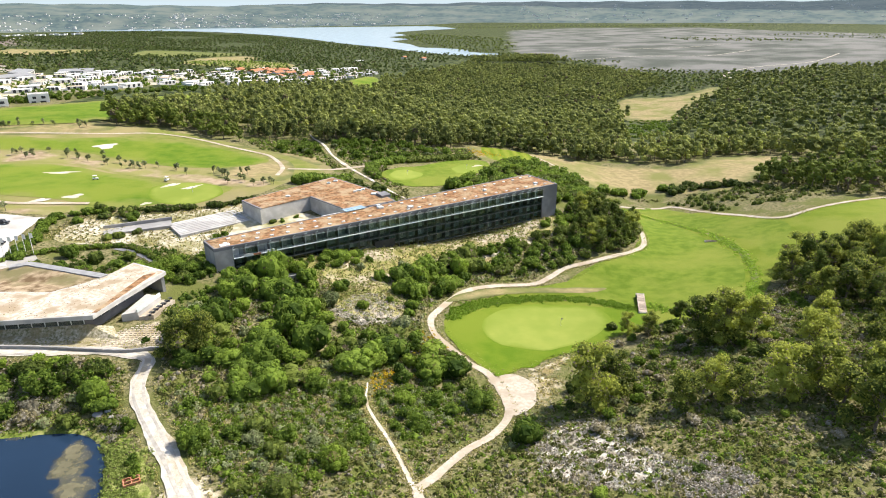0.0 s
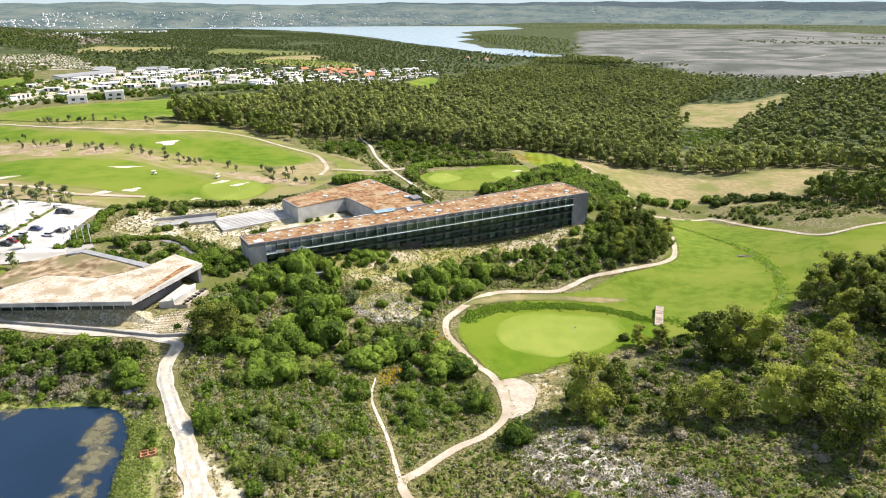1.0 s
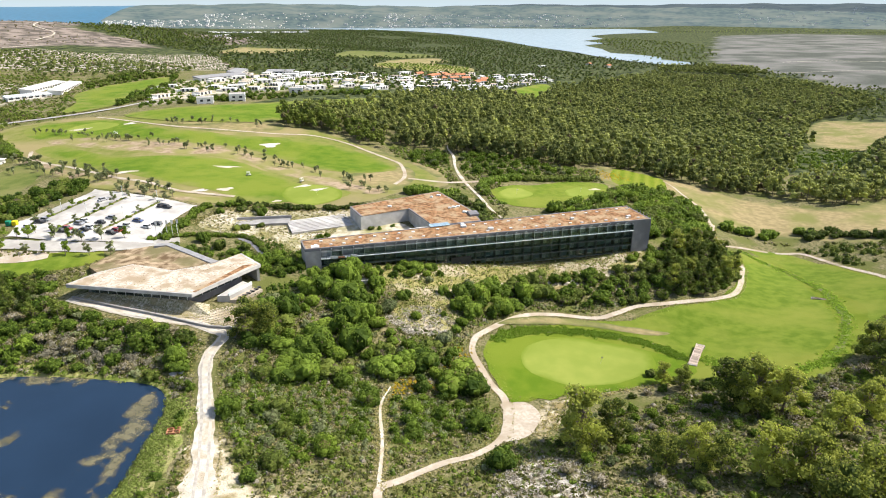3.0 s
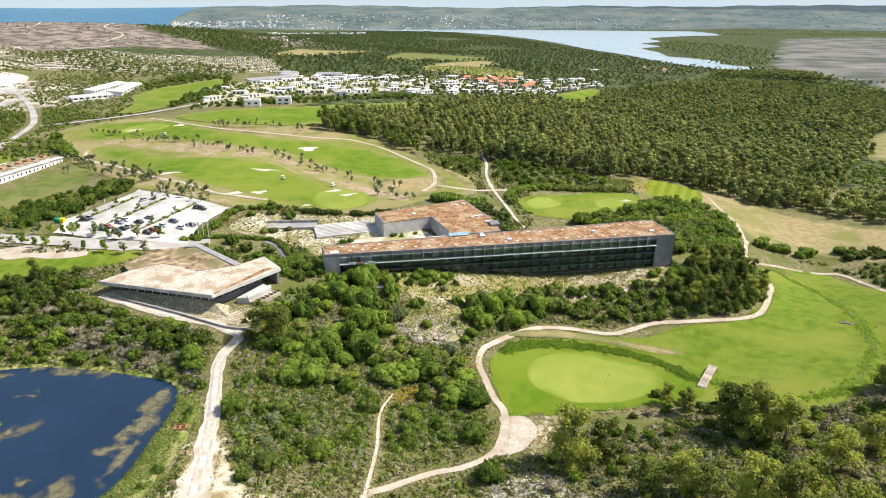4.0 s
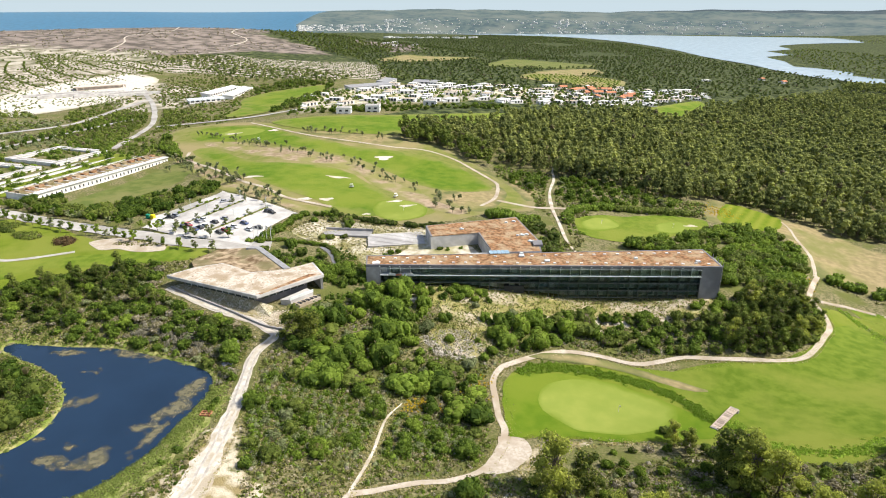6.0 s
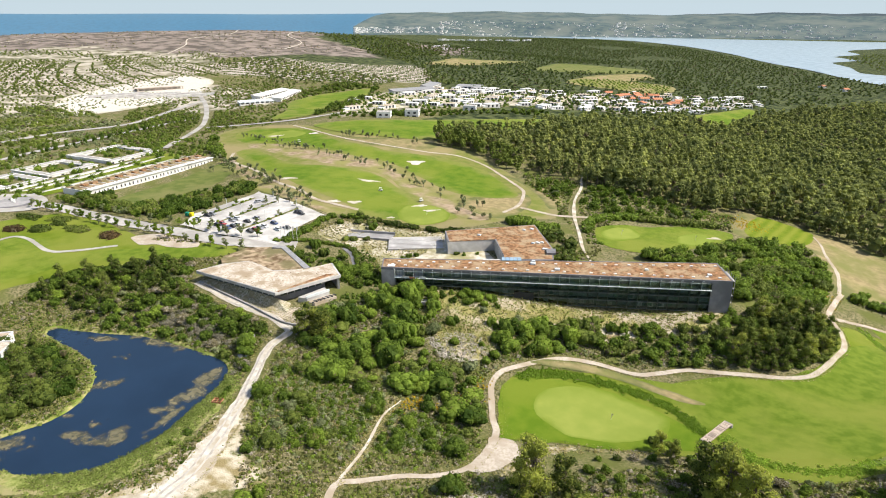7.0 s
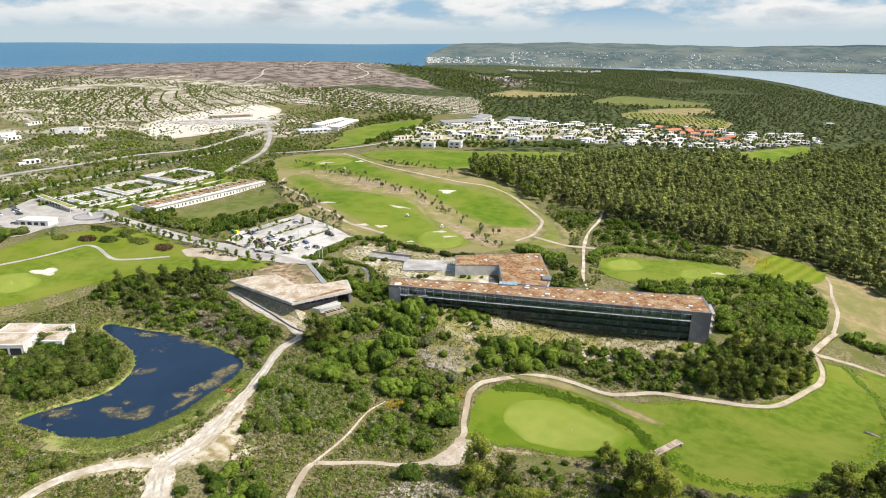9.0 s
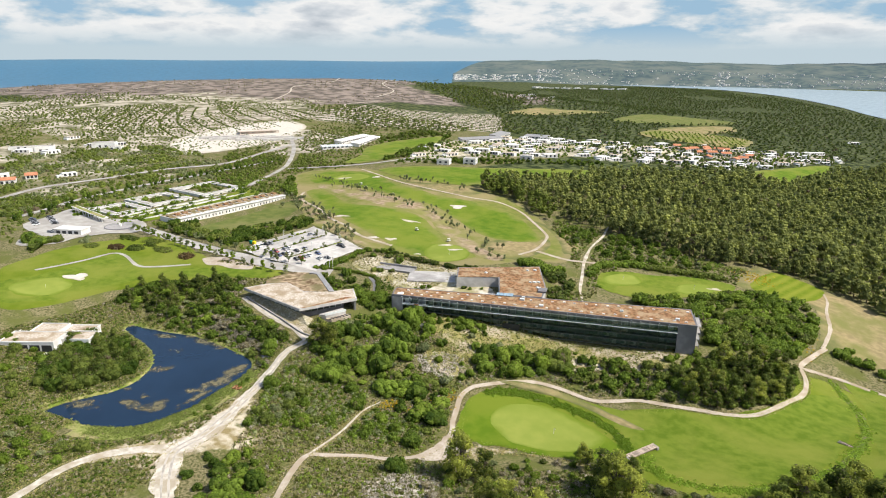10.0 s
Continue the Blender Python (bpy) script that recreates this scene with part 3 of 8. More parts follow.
TURNAROUND = [(10, 128), (13, 130), (16, 131), (20, 128), (21, 123), (20, 117), (17, 113), (14, 112), (13, 117), (12, 124)]
GREEN_NEAR = [(11, 153), (11, 158), (15, 165), (22, 170), (31, 172), (39, 172), (46, 170), (48, 164), (47, 158), (42, 151), (35, 146), (26, 143), (18, 145), (13, 148)]
APRON_NEAR = [(0, 152), (4, 160), (12, 166), (24, 171), (36, 172), (48, 170), (57, 165), (59, 159), (55, 155), (48, 151), (38, 143), (27, 140), (22, 134), (17, 134), (14, 129), (8, 136), (3, 144)]
FAIRWAY_EAST = [(81, 251), (92, 270), (98, 260), (102, 238), (103, 220), (103, 204), (99, 189), (92, 176), (84, 171), (79, 167), (69, 164), (62, 169), (54, 171), (45, 179), (31, 180), (26, 183), (40, 189), (52, 201), (66, 210), (75, 226)]
FAIRWAY_FAR_EAST = [(87, 284), (106, 284), (122, 254), (133, 233), (126, 213), (114, 200), (111, 199), (114, 216), (111, 228), (105, 247), (98, 268)]
ROUGH_EAST = [(80, 273), (119, 270), (133, 235), (153, 243), (185, 251), (151, 200), (113, 187), (100, 175), (88, 158), (72, 153), (64, 156), (51, 150), (45, 148), (20, 135), (16, 131), (10, 137), (2, 147), (0, 156), (7, 169), (26, 182), (40, 189), (54, 201), (73, 218), (79, 234)]
REEDS_NEAR = [(2, 159), (7, 166), (20, 174), (38, 177), (48, 174), (56, 168)]
DITCH_EAST = [(84, 277), (98, 260), (106, 236), (107, 213), (104, 197), (99, 182), (93, 172)]
CART_PATH = [(8, 68), (0, 77), (-5, 85), (-2, 90), (4, 99), (10, 105), (14, 115), (11, 130), (6, 136), (1, 143), (-3, 149), (-4, 155), (-3, 159), (1, 167), (5, 174), (10, 179), (18, 183), (29, 186), (35, 191), (42, 198), (52, 203), (61, 208), (69, 213), (76, 222), (80, 242), (81, 253), (78, 265), (73, 273)]
CART_EAST = [(74, 303), (73, 291), (73, 274), (79, 278), (88, 284), (102, 286), (112, 285), (125, 256), (134, 237), (151, 241), (172, 248), (186, 253)]
CART_WEST = [(-214, 56), (-215, 68), (-217, 81), (-220, 94), (-212, 98), (-194, 98), (-186, 104), (-176, 119)]
DIRT_ROAD = [(-11, 45), (-21, 49), (-30, 55), (-32, 63), (-38, 74), (-49, 90), (-64, 110), (-67, 122), (-71, 123), (-78, 124), (-88, 123), (-100, 122), (-111, 122), (-121, 122)]
DIRT_FORK = [(-31, 55), (-37, 48), (-41, 41), (-43, 34), (-42, 26), (-38, 17)]
TRAIL = [(-5, 85), (-11, 101), (-17, 114), (-18, 123)]
FAIRWAY_WEST = [(-205, 40), (-206, 54), (-211, 75), (-219, 94), (-207, 102), (-187, 101), (-173, 116), (-154, 135), (-139, 149), (-133, 143), (-143, 129), (-160, 113), (-174, 102), (-176, 89), (-178, 74), (-175, 56), (-178, 44), (-181, 36)]
ROUGH_WEST = [(-221, 42), (-236, 60), (-245, 78), (-247, 102), (-237, 131), (-205, 131), (-173, 131), (-156, 139), (-140, 151), (-132, 142), (-157, 112), (-172, 79), (-170, 55), (-175, 35)]
GREEN_WEST = [(-199, 43), (-202, 53), (-198, 64), (-187, 66), (-181, 58), (-183, 47), (-190, 42)]
BUNKER_WEST = [(-200, 68), (-202, 71), (-197, 75), (-191, 73), (-191, 68), (-195, 66)]
LAWN = [(-249, 151), (-261, 186), (-275, 238), (-255, 233), (-229, 194), (-228, 162)]
FAIRWAY_A = [(-308, 277), (-335, 290), (-340, 305), (-323, 323), (-293, 327), (-248, 314), (-215, 315), (-196, 315), (-170, 326), (-148, 329), (-131, 329), (-103, 313), (-85, 298), (-88, 286), (-100, 277), (-121, 278), (-153, 291), (-182, 297), (-204, 292), (-232, 292), (-273, 289)]
FAIRWAY_B = [(-290, 258), (-285, 269), (-255, 263), (-225, 257), (-205, 264), (-186, 271), (-167, 273), (-135, 257), (-112, 244), (-96, 243), (-84, 240), (-87, 232), (-100, 224), (-118, 215), (-142, 219), (-176, 223), (-203, 229), (-229, 236), (-262, 248)]
TAN_STRIP = [(-300, 279), (-273, 288), (-230, 290), (-198, 294), (-171, 291), (-135, 275), (-94, 256), (-74, 253), (-73, 243), (-87, 242), (-105, 246), (-135, 259), (-165, 276), (-186, 273), (-223, 267), (-266, 270), (-293, 270)]
TAN_EAST = [(-100, 277), (-91, 299), (-82, 303), (-72, 290), (-67, 272), (-67, 254), (-78, 251), (-98, 258)]
TAN_EDGE = [(-127, 329), (-103, 325), (-75, 304), (-59, 287), (-60, 305), (-80, 323), (-97, 330)]
TAN_MID = [(-352, 286), (-330, 334), (-234, 340), (-184, 348), (-159, 356), (-121, 339), (-88, 318), (-63, 299), (-50, 275), (-62, 260), (-72, 235), (-95, 216), (-122, 210), (-163, 207), (-220, 224), (-279, 245)]
FAIRWAY_C = [(-306, 343), (-289, 375), (-247, 414), (-216, 465), (-190, 519), (-170, 557), (-175, 445), (-196, 360), (-231, 337), (-268, 332)]
TAN_C = [(-262, 321), (-227, 333), (-196, 360), (-181, 339), (-210, 318)]
FIELD_TRACK = [(52, 372), (57, 361), (62, 343), (69, 325), (72, 310), (73, 301)]
VALLEY = [(140, 478), (190, 512), (206, 553), (255, 680), (217, 612), (184, 630), (160, 560), (148, 515)]
FAIRWAY_V = [(-140, 700), (-122, 816), (-101, 902), (-78, 826), (-84, 716), (-110, 690)]
PALE_STRIP = [(-640, 890), (-690, 1040), (-655, 1080), (-600, 1180), (-588, 1050), (-600, 910)]
ORCHARD = [(-335, 840), (-362, 950), (-300, 1010), (-240, 1010), (-212, 900), (-260, 850)]
HEATHY_FIELD = [(-480, 1010), (-540, 1150), (-560, 1300), (-430, 1400), (-400, 1150)]
YELLOW_FIELD = [(-370, 952), (-390, 1100), (-380, 1257), (-318, 1135), (-314, 918)]
PATH_SOUTH = [(-290, 256), (-275, 244), (-239, 236), (-200, 222), (-176, 218), (-157, 213), (-145, 214), (-129, 217)]
LANE = [(-103, 182), (-97, 180), (-91, 176), (-86, 172)]
FAIRWAY_D = [(-435, 425), (-450, 470), (-447, 512), (-441, 549), (-400, 497), (-389, 445), (-348, 375), (-363, 345), (-395, 388)]
GREEN_B = [(-113, 229), (-114, 239), (-104, 245), (-91, 242), (-86, 232), (-93, 222), (-104, 221)]
GREEN_A = [(-311, 297), (-307, 318), (-287, 319), (-283, 307), (-297, 294)]
APRON_BACK = [(-29, 280), (-23, 293), (-12, 302), (3, 321), (20, 330), (24, 315), (17, 297), (7, 273), (-6, 264), (-20, 263)]
GREEN_BACK1 = [(-25, 274), (-24, 285), (-19, 292), (-13, 291), (-10, 285), (-12, 276), (-18, 270)]
GREEN_BACK2 = [(4, 297), (5, 308), (10, 315), (16, 314), (19, 306), (16, 297), (9, 292)]
TEE = [(23, 377), (35, 381), (51, 376), (52, 351), (40, 334), (25, 340)]
FIELD_NE = [(15, 377), (22, 380), (53, 378), (73, 379), (91, 363), (110, 362), (136, 355), (172, 379), (209, 375), (164, 319), (143, 297), (114, 306), (98, 304), (75, 301), (68, 314), (61, 333), (52, 345), (27, 331), (19, 336)]
CLEARING = [(216, 792), (249, 835), (298, 819), (367, 874), (363, 837), (269, 690), (217, 610), (184, 628)]
PATH_MID = [(-320, 334), (-255, 321), (-214, 322), (-179, 330), (-159, 340), (-136, 338), (-114, 327), (-92, 312), (-84, 302), (-74, 280), (-72, 262)]
PATH_BACK = [(-71, 277), (-53, 279), (-44, 285), (-31, 297), (-16, 313), (-3, 326), (12, 339)]
PATH_N = [(-22, 250), (-32, 266), (-44, 285), (-56, 309), (-65, 335), (-75, 356)]
AVENUE = [(-264, 125), (-214, 135), (-168, 145), (-147, 150), (-130, 160), (-119, 169)]
PLAZA = [(-276, 60), (-285, 72), (-296, 70), (-325, 71), (-343, 92), (-356, 104), (-352, 118), (-330, 117), (-307, 116), (-288, 131), (-267, 127), (-257, 116), (-263, 104), (-262, 88), (-255, 74), (-261, 58)]
AVENUE_NORTH = [(-352, 70), (-364, 88), (-387, 118), (-411, 171), (-423, 225), (-434, 280), (-437, 319)]
ROAD_FAR = [(-432, 75), (-458, 110), (-467, 165), (-475, 218), (-465, 271), (-498, 332), (-526, 384)]
ROAD_N = [(-343, 235), (-379, 281), (-413, 312), (-492, 364), (-564, 402)]
ROAD_E = [(-384, 295), (-353, 332), (-338, 360), (-334, 399), (-329, 441)]
PARKING = [(-179, 151), (-191, 165), (-191, 203), (-137, 201), (-134, 180), (-125, 164), (-139, 159), (-157, 152)]
TRACK_GREY = mat("packed_grey_track", (0.33, 0.30, 0.26), (0.44, 0.405, 0.36), 0.8, c=(0.50, 0.455, 0.385), scale2=0.2, bump=0.1)
DITCH_MUD = mat("ditch_mud", (0.08, 0.125, 0.02), (0.13, 0.18, 0.03), 0.5, c=(0.17, 0.16, 0.07), scale2=0.12, bump=0.5)
MARGIN = mat("pond_margin", (0.22, 0.23, 0.06), (0.36, 0.33, 0.14), 0.6, c=(0.16, 0.21, 0.035), scale2=0.2, bump=0.5)
GRASS_STRIPED = mat("striped_grass", (0.105, 0.155, 0.009), (0.14, 0.185, 0.014), 0.2, bump_scale=6)
tn_, tl_ = GRASS_STRIPED.node_tree.nodes, GRASS_STRIPED.node_tree.links
tp_ = tn_["Principled BSDF"]
tw_, tm_ = tn_.new("ShaderNodeTexWave"), tn_.new("ShaderNodeMix")
tw_.inputs["Scale"].default_value, tw_.inputs["Distortion"].default_value = 0.055, 0.6
tl_.new(tn_.new("ShaderNodeNewGeometry").outputs["Position"], tw_.inputs["Vector"])
tm_.data_type = "RGBA"
tl_.new(tw_.outputs["Fac"], tm_.inputs["Factor"])
ti_ = [q_ for q_ in tm_.inputs if q_.type == "RGBA"]
tl_.new(tp_.inputs["Base Color"].links[0].from_socket, ti_[0])
ti_[1].default_value = (0.19, 0.215, 0.028, 1)
tl_.new([q_ for q_ in tm_.outputs if q_.type == "RGBA"][0], tp_.inputs["Base Color"])
drape("lagoon", LAGOON, LAGOON_WATER, 0, "wide pale grey-blue lagoon", "water", 60.0, z=-21.0)
drape("pond", POND, POND_WATER, 0, "dark blue pond with floating algae", "water", 3.0, z=POND_Z)
drape("rough", TAN_MID, GRASS_DRYING, 0.07, "half-dry rough grass round the fairways", "grass", 6.0)
drape("dry_field", TAN_STRIP, TAN_SOIL, 0.11, "tan and reddish bare strip of olive trees between fairways", "field", 4.0)
drape("dry_field", TAN_EAST, DRY, 0.11, "dry grass fading out at the end of a fairway", "grass", 5.0)
drape("dry_field", TAN_EDGE, DRY, 0.12, "dry grass between a path and the wood", "grass", 4.0)
drape("dry_field", TAN_C, DRY, 0.1, "tan dry rough grass beside a fairway", "grass", 6.0)
drape("dry_field", FIELD_NE, DRY, 0.07, "tan mown dry field beside the wood", "field", 6.0)
drape("clearing", CLEARING, DRY, 0.4, "pale dry clearing between woods", "field", 15.0)
drape("rough", ROUGH_EAST, GRASS_ROUGH, 0.08, "bright green rough grass round a golf hole", "grass")
drape("rough", ROUGH_WEST, GRASS_ROUGH, 0.08, "green rough grass beside an avenue", "grass")
drape("fairway", FAIRWAY_EAST, GRASS_FAIR, 0.13, "mown bright green fairway", "fairway")
drape("fairway", FAIRWAY_FAR_EAST, GRASS_FAIR, 0.13, "mown green fairway beyond a ditch", "fairway")
drape("fairway", FAIRWAY_WEST, GRASS_FAIR, 0.13, "mown green fairway with a bunker", "fairway")
drape("fairway", FAIRWAY_A, GRASS_LONG, 0.16, "long mown green fairway", "fairway", 6.0)
drape("fairway", FAIRWAY_B, GRASS_LONG, 0.16, "mown green fairway with white bunkers", "fairway", 6.0)
drape("fairway", FAIRWAY_C, GRASS_LONG, 0.4, "far mown fairway below white villas", "fairway", 10.0)
drape("fairway", FAIRWAY_D, GRASS_LONG, 0.5, "distant mown fairway", "fairway", 12.0)
drape("fairway", FAIRWAY_V, GRASS_LONG, 0.4, "small far fairway beside the village", "fairway", 8.0)
drape("bare_sand", PALE_STRIP, DRY, 0.5, "pale bare strip among far woods", "sand", 10.0)
drape("field", ORCHARD, GRASS_DRYING, 0.5, "olive-green orchard field among far woods", "field", 8.0)
drape("field", HEATHY_FIELD, WORN_LAWN, 0.5, "dull green open field among far woods", "field", 10.0)
drape("dry_field", [(0, 167), (8, 176), (20, 181.5), (34, 184), (52, 184), (46, 181), (30, 180), (18, 177), (8, 171)], DRY, 0.24, "dry tan strip between path and ditch", "grass", 1.6)
drape("dry_field", YELLOW_FIELD, DRY, 0.5, "yellow dry field among far woods", "field", 10.0)
drape("lawn", LAWN, WORN_LAWN, 0.12, "plain green lawn before a long white terrace", "lawn")
drape("collar", APRON_NEAR, GRASS_APRON, 0.165, "deep green grass collar round a putting green", "grass", 2.0)
drape("collar", APRON_BACK, GRASS_FAIR, 0.16, "grass round two putting greens", "grass", 3.0)
drape("tee", TEE, GRASS_STRIPED, 0.17, "striped practice tee", "grass", 4.0)
for outline in (GREEN_NEAR, GREEN_WEST, GREEN_B, GREEN_A, GREEN_BACK1, GREEN_BACK2):
    drape("putting_green", outline, GRASS_GREEN, 0.20, "smooth pale putting green", "putting green", 2.0, group="greens")
for bx, by, a, b, turn in ((-196, 70, 8.5, 6.0, 1.1), (-199, 230, 8, 3.5, 0.6), (-163, 259, 10, 3.5, 0.5), (-138, 223, 5.5, 3.0, 0.8), (-147, 216.5, 6, 2.6, 0.8), (-109, 241, 6, 2.2, 0.9), (-100, 239, 6, 2, 0.8), (-301, 301, 9, 4, 0.7), (-279, 320, 6, 4, 0.7), (-169, 309, 8, 6, 0.9), (17, 314, 6, 2.4, 0.9), (-110, 220, 3, 1.5, 0.7)):
    ring = []
    a, b = a * 0.62, b * 0.62
    for k in range(16):
        t = k / 16 * 2 * math.pi
        r = 1 + 0.26 * math.sin(3 * t + bx) + 0.12 * math.sin(5 * t + by)
        u, v = a * r * math.cos(t), b * r * math.sin(t)
        ring.append((bx + u * math.cos(turn) - v * math.sin(turn), by + u * math.sin(turn) + v * math.cos(turn)))
    drape("bunker", ring, BUNKER_SAND, 0.24, "white sand bunker", "bunker", 1.5, group="bunkers")
ribbon("ditch", DITCH_EAST, 2.4, DITCH_MUD, 0.19, "dark muddy ditch across the fairway", "ditch", rough=0.5)
ribbon("ditch", REEDS_NEAR, 2.6, DITCH_MUD, 0.19, "dark muddy ditch behind a putting green", "ditch", rough=0.5)
drape("turning_place", TURNAROUND, GRAVEL, 0.22, "pale gravel turning place at a path's bend", "path", 1.2)
ribbon("cart_path", beyond(CART_PATH, 9), 1.9, GRAVEL, 0.18, "pale gravel cart path", "path")
ribbon("cart_path", CART_EAST, 2.0, GRAVEL, 0.18, "pale gravel cart path beyond the fairway", "path")
ribbon("cart_path", CART_WEST, 1.9, ASPHALT, 0.24, "grey cart path across the rough", "path")
ribbon("dirt_road", [(-2, 41)] + DIRT_ROAD, (5, 6, 7.0, 8.0, 7.4, 5.2, 4.2, 3.7, 3.4, 3.3, 3.2, 3.2, 3.2, 3.2, 3.2), SAND, 0.16, "bleached sandy dirt road", "road", rough=0.3)
for off_ in (-0.95, 0.95):
    q_ = spline([(-2, 41)] + DIRT_ROAD, False, 4.0)
    d_ = np.gradient(q_, axis=0)
    d_ /= np.linalg.norm(d_, axis=1)[:, None]
    ribbon("wheel_track", (q_ + np.column_stack([-d_[:, 1], d_[:, 0]]) * off_).tolist(), 0.62, TRACK_GREY, 0.2, "worn grey wheel track along the dirt road", "road", rough=0.45)
ribbon("pond_margin", [(x, y) for x, y in POND] + [POND[0]], 6.5, MARGIN, 0.06, "olive and tan shallow margin of the pond", "shore", rough=0.4)
bank_ = [(x + 4.2, y - 1.5) for x, y in spline(POND, True, 3.0) if x > -70]
bank_ = sorted(bank_, key=lambda q_: q_[1])[::3]
REED_BED = mat("reed_bed", (0.15, 0.19, 0.035), (0.30, 0.32, 0.10), 0.8, c=(0.34, 0.30, 0.14), scale2=0.15, bump=1.0)
ribbon("reed_bed", bank_, 6.5, REED_BED, 0.12, "pale green reedy bank of the pond", "shore", rough=0.3)
ribbon("dirt_track", DIRT_FORK + [(-35, 8), (-33, -2)], (5, 3.8, 3.2, 3, 2.8, 2.8), SAND, 0.15, "sandy track forking from the road", "road")
ribbon("trail", TRAIL, (0.9, 0.9, 0.8, 0.7, 0.3), SAND, 0.14, "narrow sandy trail through the scrub", "path", rough=0.3)
ribbon("cart_path", PATH_MID, 1.9, GRAVEL, 0.26, "pale cart path along the fairways", "path")
drape("dry_field", [(-292, 250), (-262, 242), (-225, 229), (-196, 217), (-150, 210), (-134, 213), (-136, 204), (-190, 206), (-215, 212), (-240, 224), (-275, 235)], TAN_SOIL, 0.1, "tan and reddish soil with olive trees beside the car park", "field", 4.0)
ribbon("cart_path", PATH_SOUTH, 2.0, GRAVEL, 0.26, "pale cart path below the fairway", "path")
ribbon("lane", LANE, 2.0, DARK_CONC, 0.24, "dark narrow service lane behind a hedge", "road")
ribbon("dirt_track", FIELD_TRACK, (1.0, 1.4, 1.6, 1.8, 1.8), GRAVEL, 0.2, "worn pale track over a dry field", "path", rough=0.3)
drape("bare_sand", [(-181, 128), (-176, 137), (-166, 139), (-154, 143), (-148, 139), (-156, 132), (-164, 130), (-170, 125)], GRAVEL, 0.24, "bare pinkish sand beside the avenue", "sand", 2.5)
ribbon("cart_path", PATH_BACK, 2.6, GRAVEL, 0.24, "pale path behind the greens", "path")
ribbon("sandy_track", [(-14, 241)] + PATH_N + [(-79, 368)], (0.8, 1.7, 1.4, 2.0, 1.2, 1.8, 1.3, 0.6), SAND, 0.3, "sandy track into the wood", "path", rough=0.06)
ribbon("avenue", AVENUE, 9.0, ASPHALT, 0.35, "pale paved avenue lined with young trees", "road")
ribbon("road", ROAD_FAR, 6.0, ASPHALT, 0.5, "pale road across the scrub", "road", step=6)
ribbon("road", AVENUE_NORTH, 6.0, ASPHALT, 0.5, "pale road lined with young trees", "road", step=6)
ribbon("road", ROAD_N, 4.6, ASPHALT, 0.55, "pale road towards a building site", "road", step=6)
ribbon("road", ROAD_E, 5.0, ASPHALT, 0.55, "road below the white villas", "road", step=6)
drape("bare_sand", [(-540, 262), (-585, 258), (-622, 276), (-660, 315), (-690, 390), (-700, 462), (-640, 470), (-585, 420), (-556, 380), (-540, 333)], BUNKER_SAND, 0.5, "bright bare sand of a building site", "sand", 8.0)
drape("dry_slope", [(-46, 178), (-10, 200), (20, 218), (42, 233), (49, 229), (32, 215), (10, 201), (-10, 187), (-18, 176), (-12, 166), (-12, 156), (-22, 151), (-31, 156), (-30, 166), (-40, 170)], STRAW_SLOPE, 0.1, "yellow dry grass and pale sand below the hotel", "slope", 2.5)
drape("sandy_yard", [(-124, 186), (-122, 203), (-104, 211), (-90, 214), (-76, 220), (-64, 208), (-52, 216), (-38, 203), (-62, 184), (-72, 178), (-92, 184), (-108, 184)], SANDY_YARD, 0.1, "pale sandy weedy yard beside the hotel", "yard", 3.0)
for town_ in ([(-330, 402), (-400, 505), (-372, 596), (-320, 640), (-290, 600), (-300, 500)], [(-300, 620), (-290, 712), (-240, 790), (-215, 760), (-250, 640)]):
    drape("bare_sand", town_, SANDY_YARD, 0.3, "pale sandy ground between the village houses", "sand", 8.0)
drape("plaza", PLAZA, ASPHALT, 0.38, "pale paved forecourt", "pavement", 5.0)
drape("car_park", cornered(PARKING), PARK_PAVING, 0.38, "bright pale car park", "pavement", 4.0)


def part(name, bm, material, parent=None, label="", smooth=False):
    me = bpy.data.meshes.new(name)
    bm.to_mesh(me)
    bm.free()
    me.materials.append(material)
    if smooth:
        me.polygons.foreach_set("use_smooth", np.full(len(me.polygons), True))
    ob = new(name, me)
    ob.parent = parent
    return tagged(ob, label) if label else ob


def thing(name, m, label, category="", group=""):
    ob = new(name)
    ob.empty_display_size = 0.5
    ob.matrix_world = m
    return tagged(ob, label, category or name.replace("_", " "), group)


def box(x0, x1, y0, y1, z0, z1, bm=None, bevel=0.0):
    bm = bm or bmesh.new()
    r = bmesh.ops.create_cube(bm, size=1)
    for v in r["verts"]:
        v.co = Vector((x0 + (v.co.x + 0.5) * (x1 - x0), y0 + (v.co.y + 0.5) * (y1 - y0), z0 + (v.co.z + 0.5) * (z1 - z0)))
    if bevel:
        bmesh.ops.bevel(bm, geom=list({e for v in r["verts"] for e in v.link_edges}), offset=bevel, segments=1, affect="EDGES")
    return bm


def prism(pts, z0, z1, bm=None):
    """A block with the given plan; z0 and z1 may be one number or one a corner."""
    bm = bm or bmesh.new()
    n = len(pts)
    z0 = z0 if isinstance(z0, (list, tuple)) else [z0] * n
    z1 = z1 if isinstance(z1, (list, tuple)) else [z1] * n
    lo = [bm.verts.new((p[0], p[1], h)) for p, h in zip(pts, z0)]
    hi = [bm.verts.new((p[0], p[1], h)) for p, h in zip(pts, z1)]
    bm.faces.new(hi)
    bm.faces.new(lo[::-1])
    for i in range(n):
        bm.faces.new((lo[i], lo[(i + 1) % n], hi[(i + 1) % n], hi[i]))
    bmesh.ops.recalc_face_normals(bm, faces=bm.faces)
    return bm


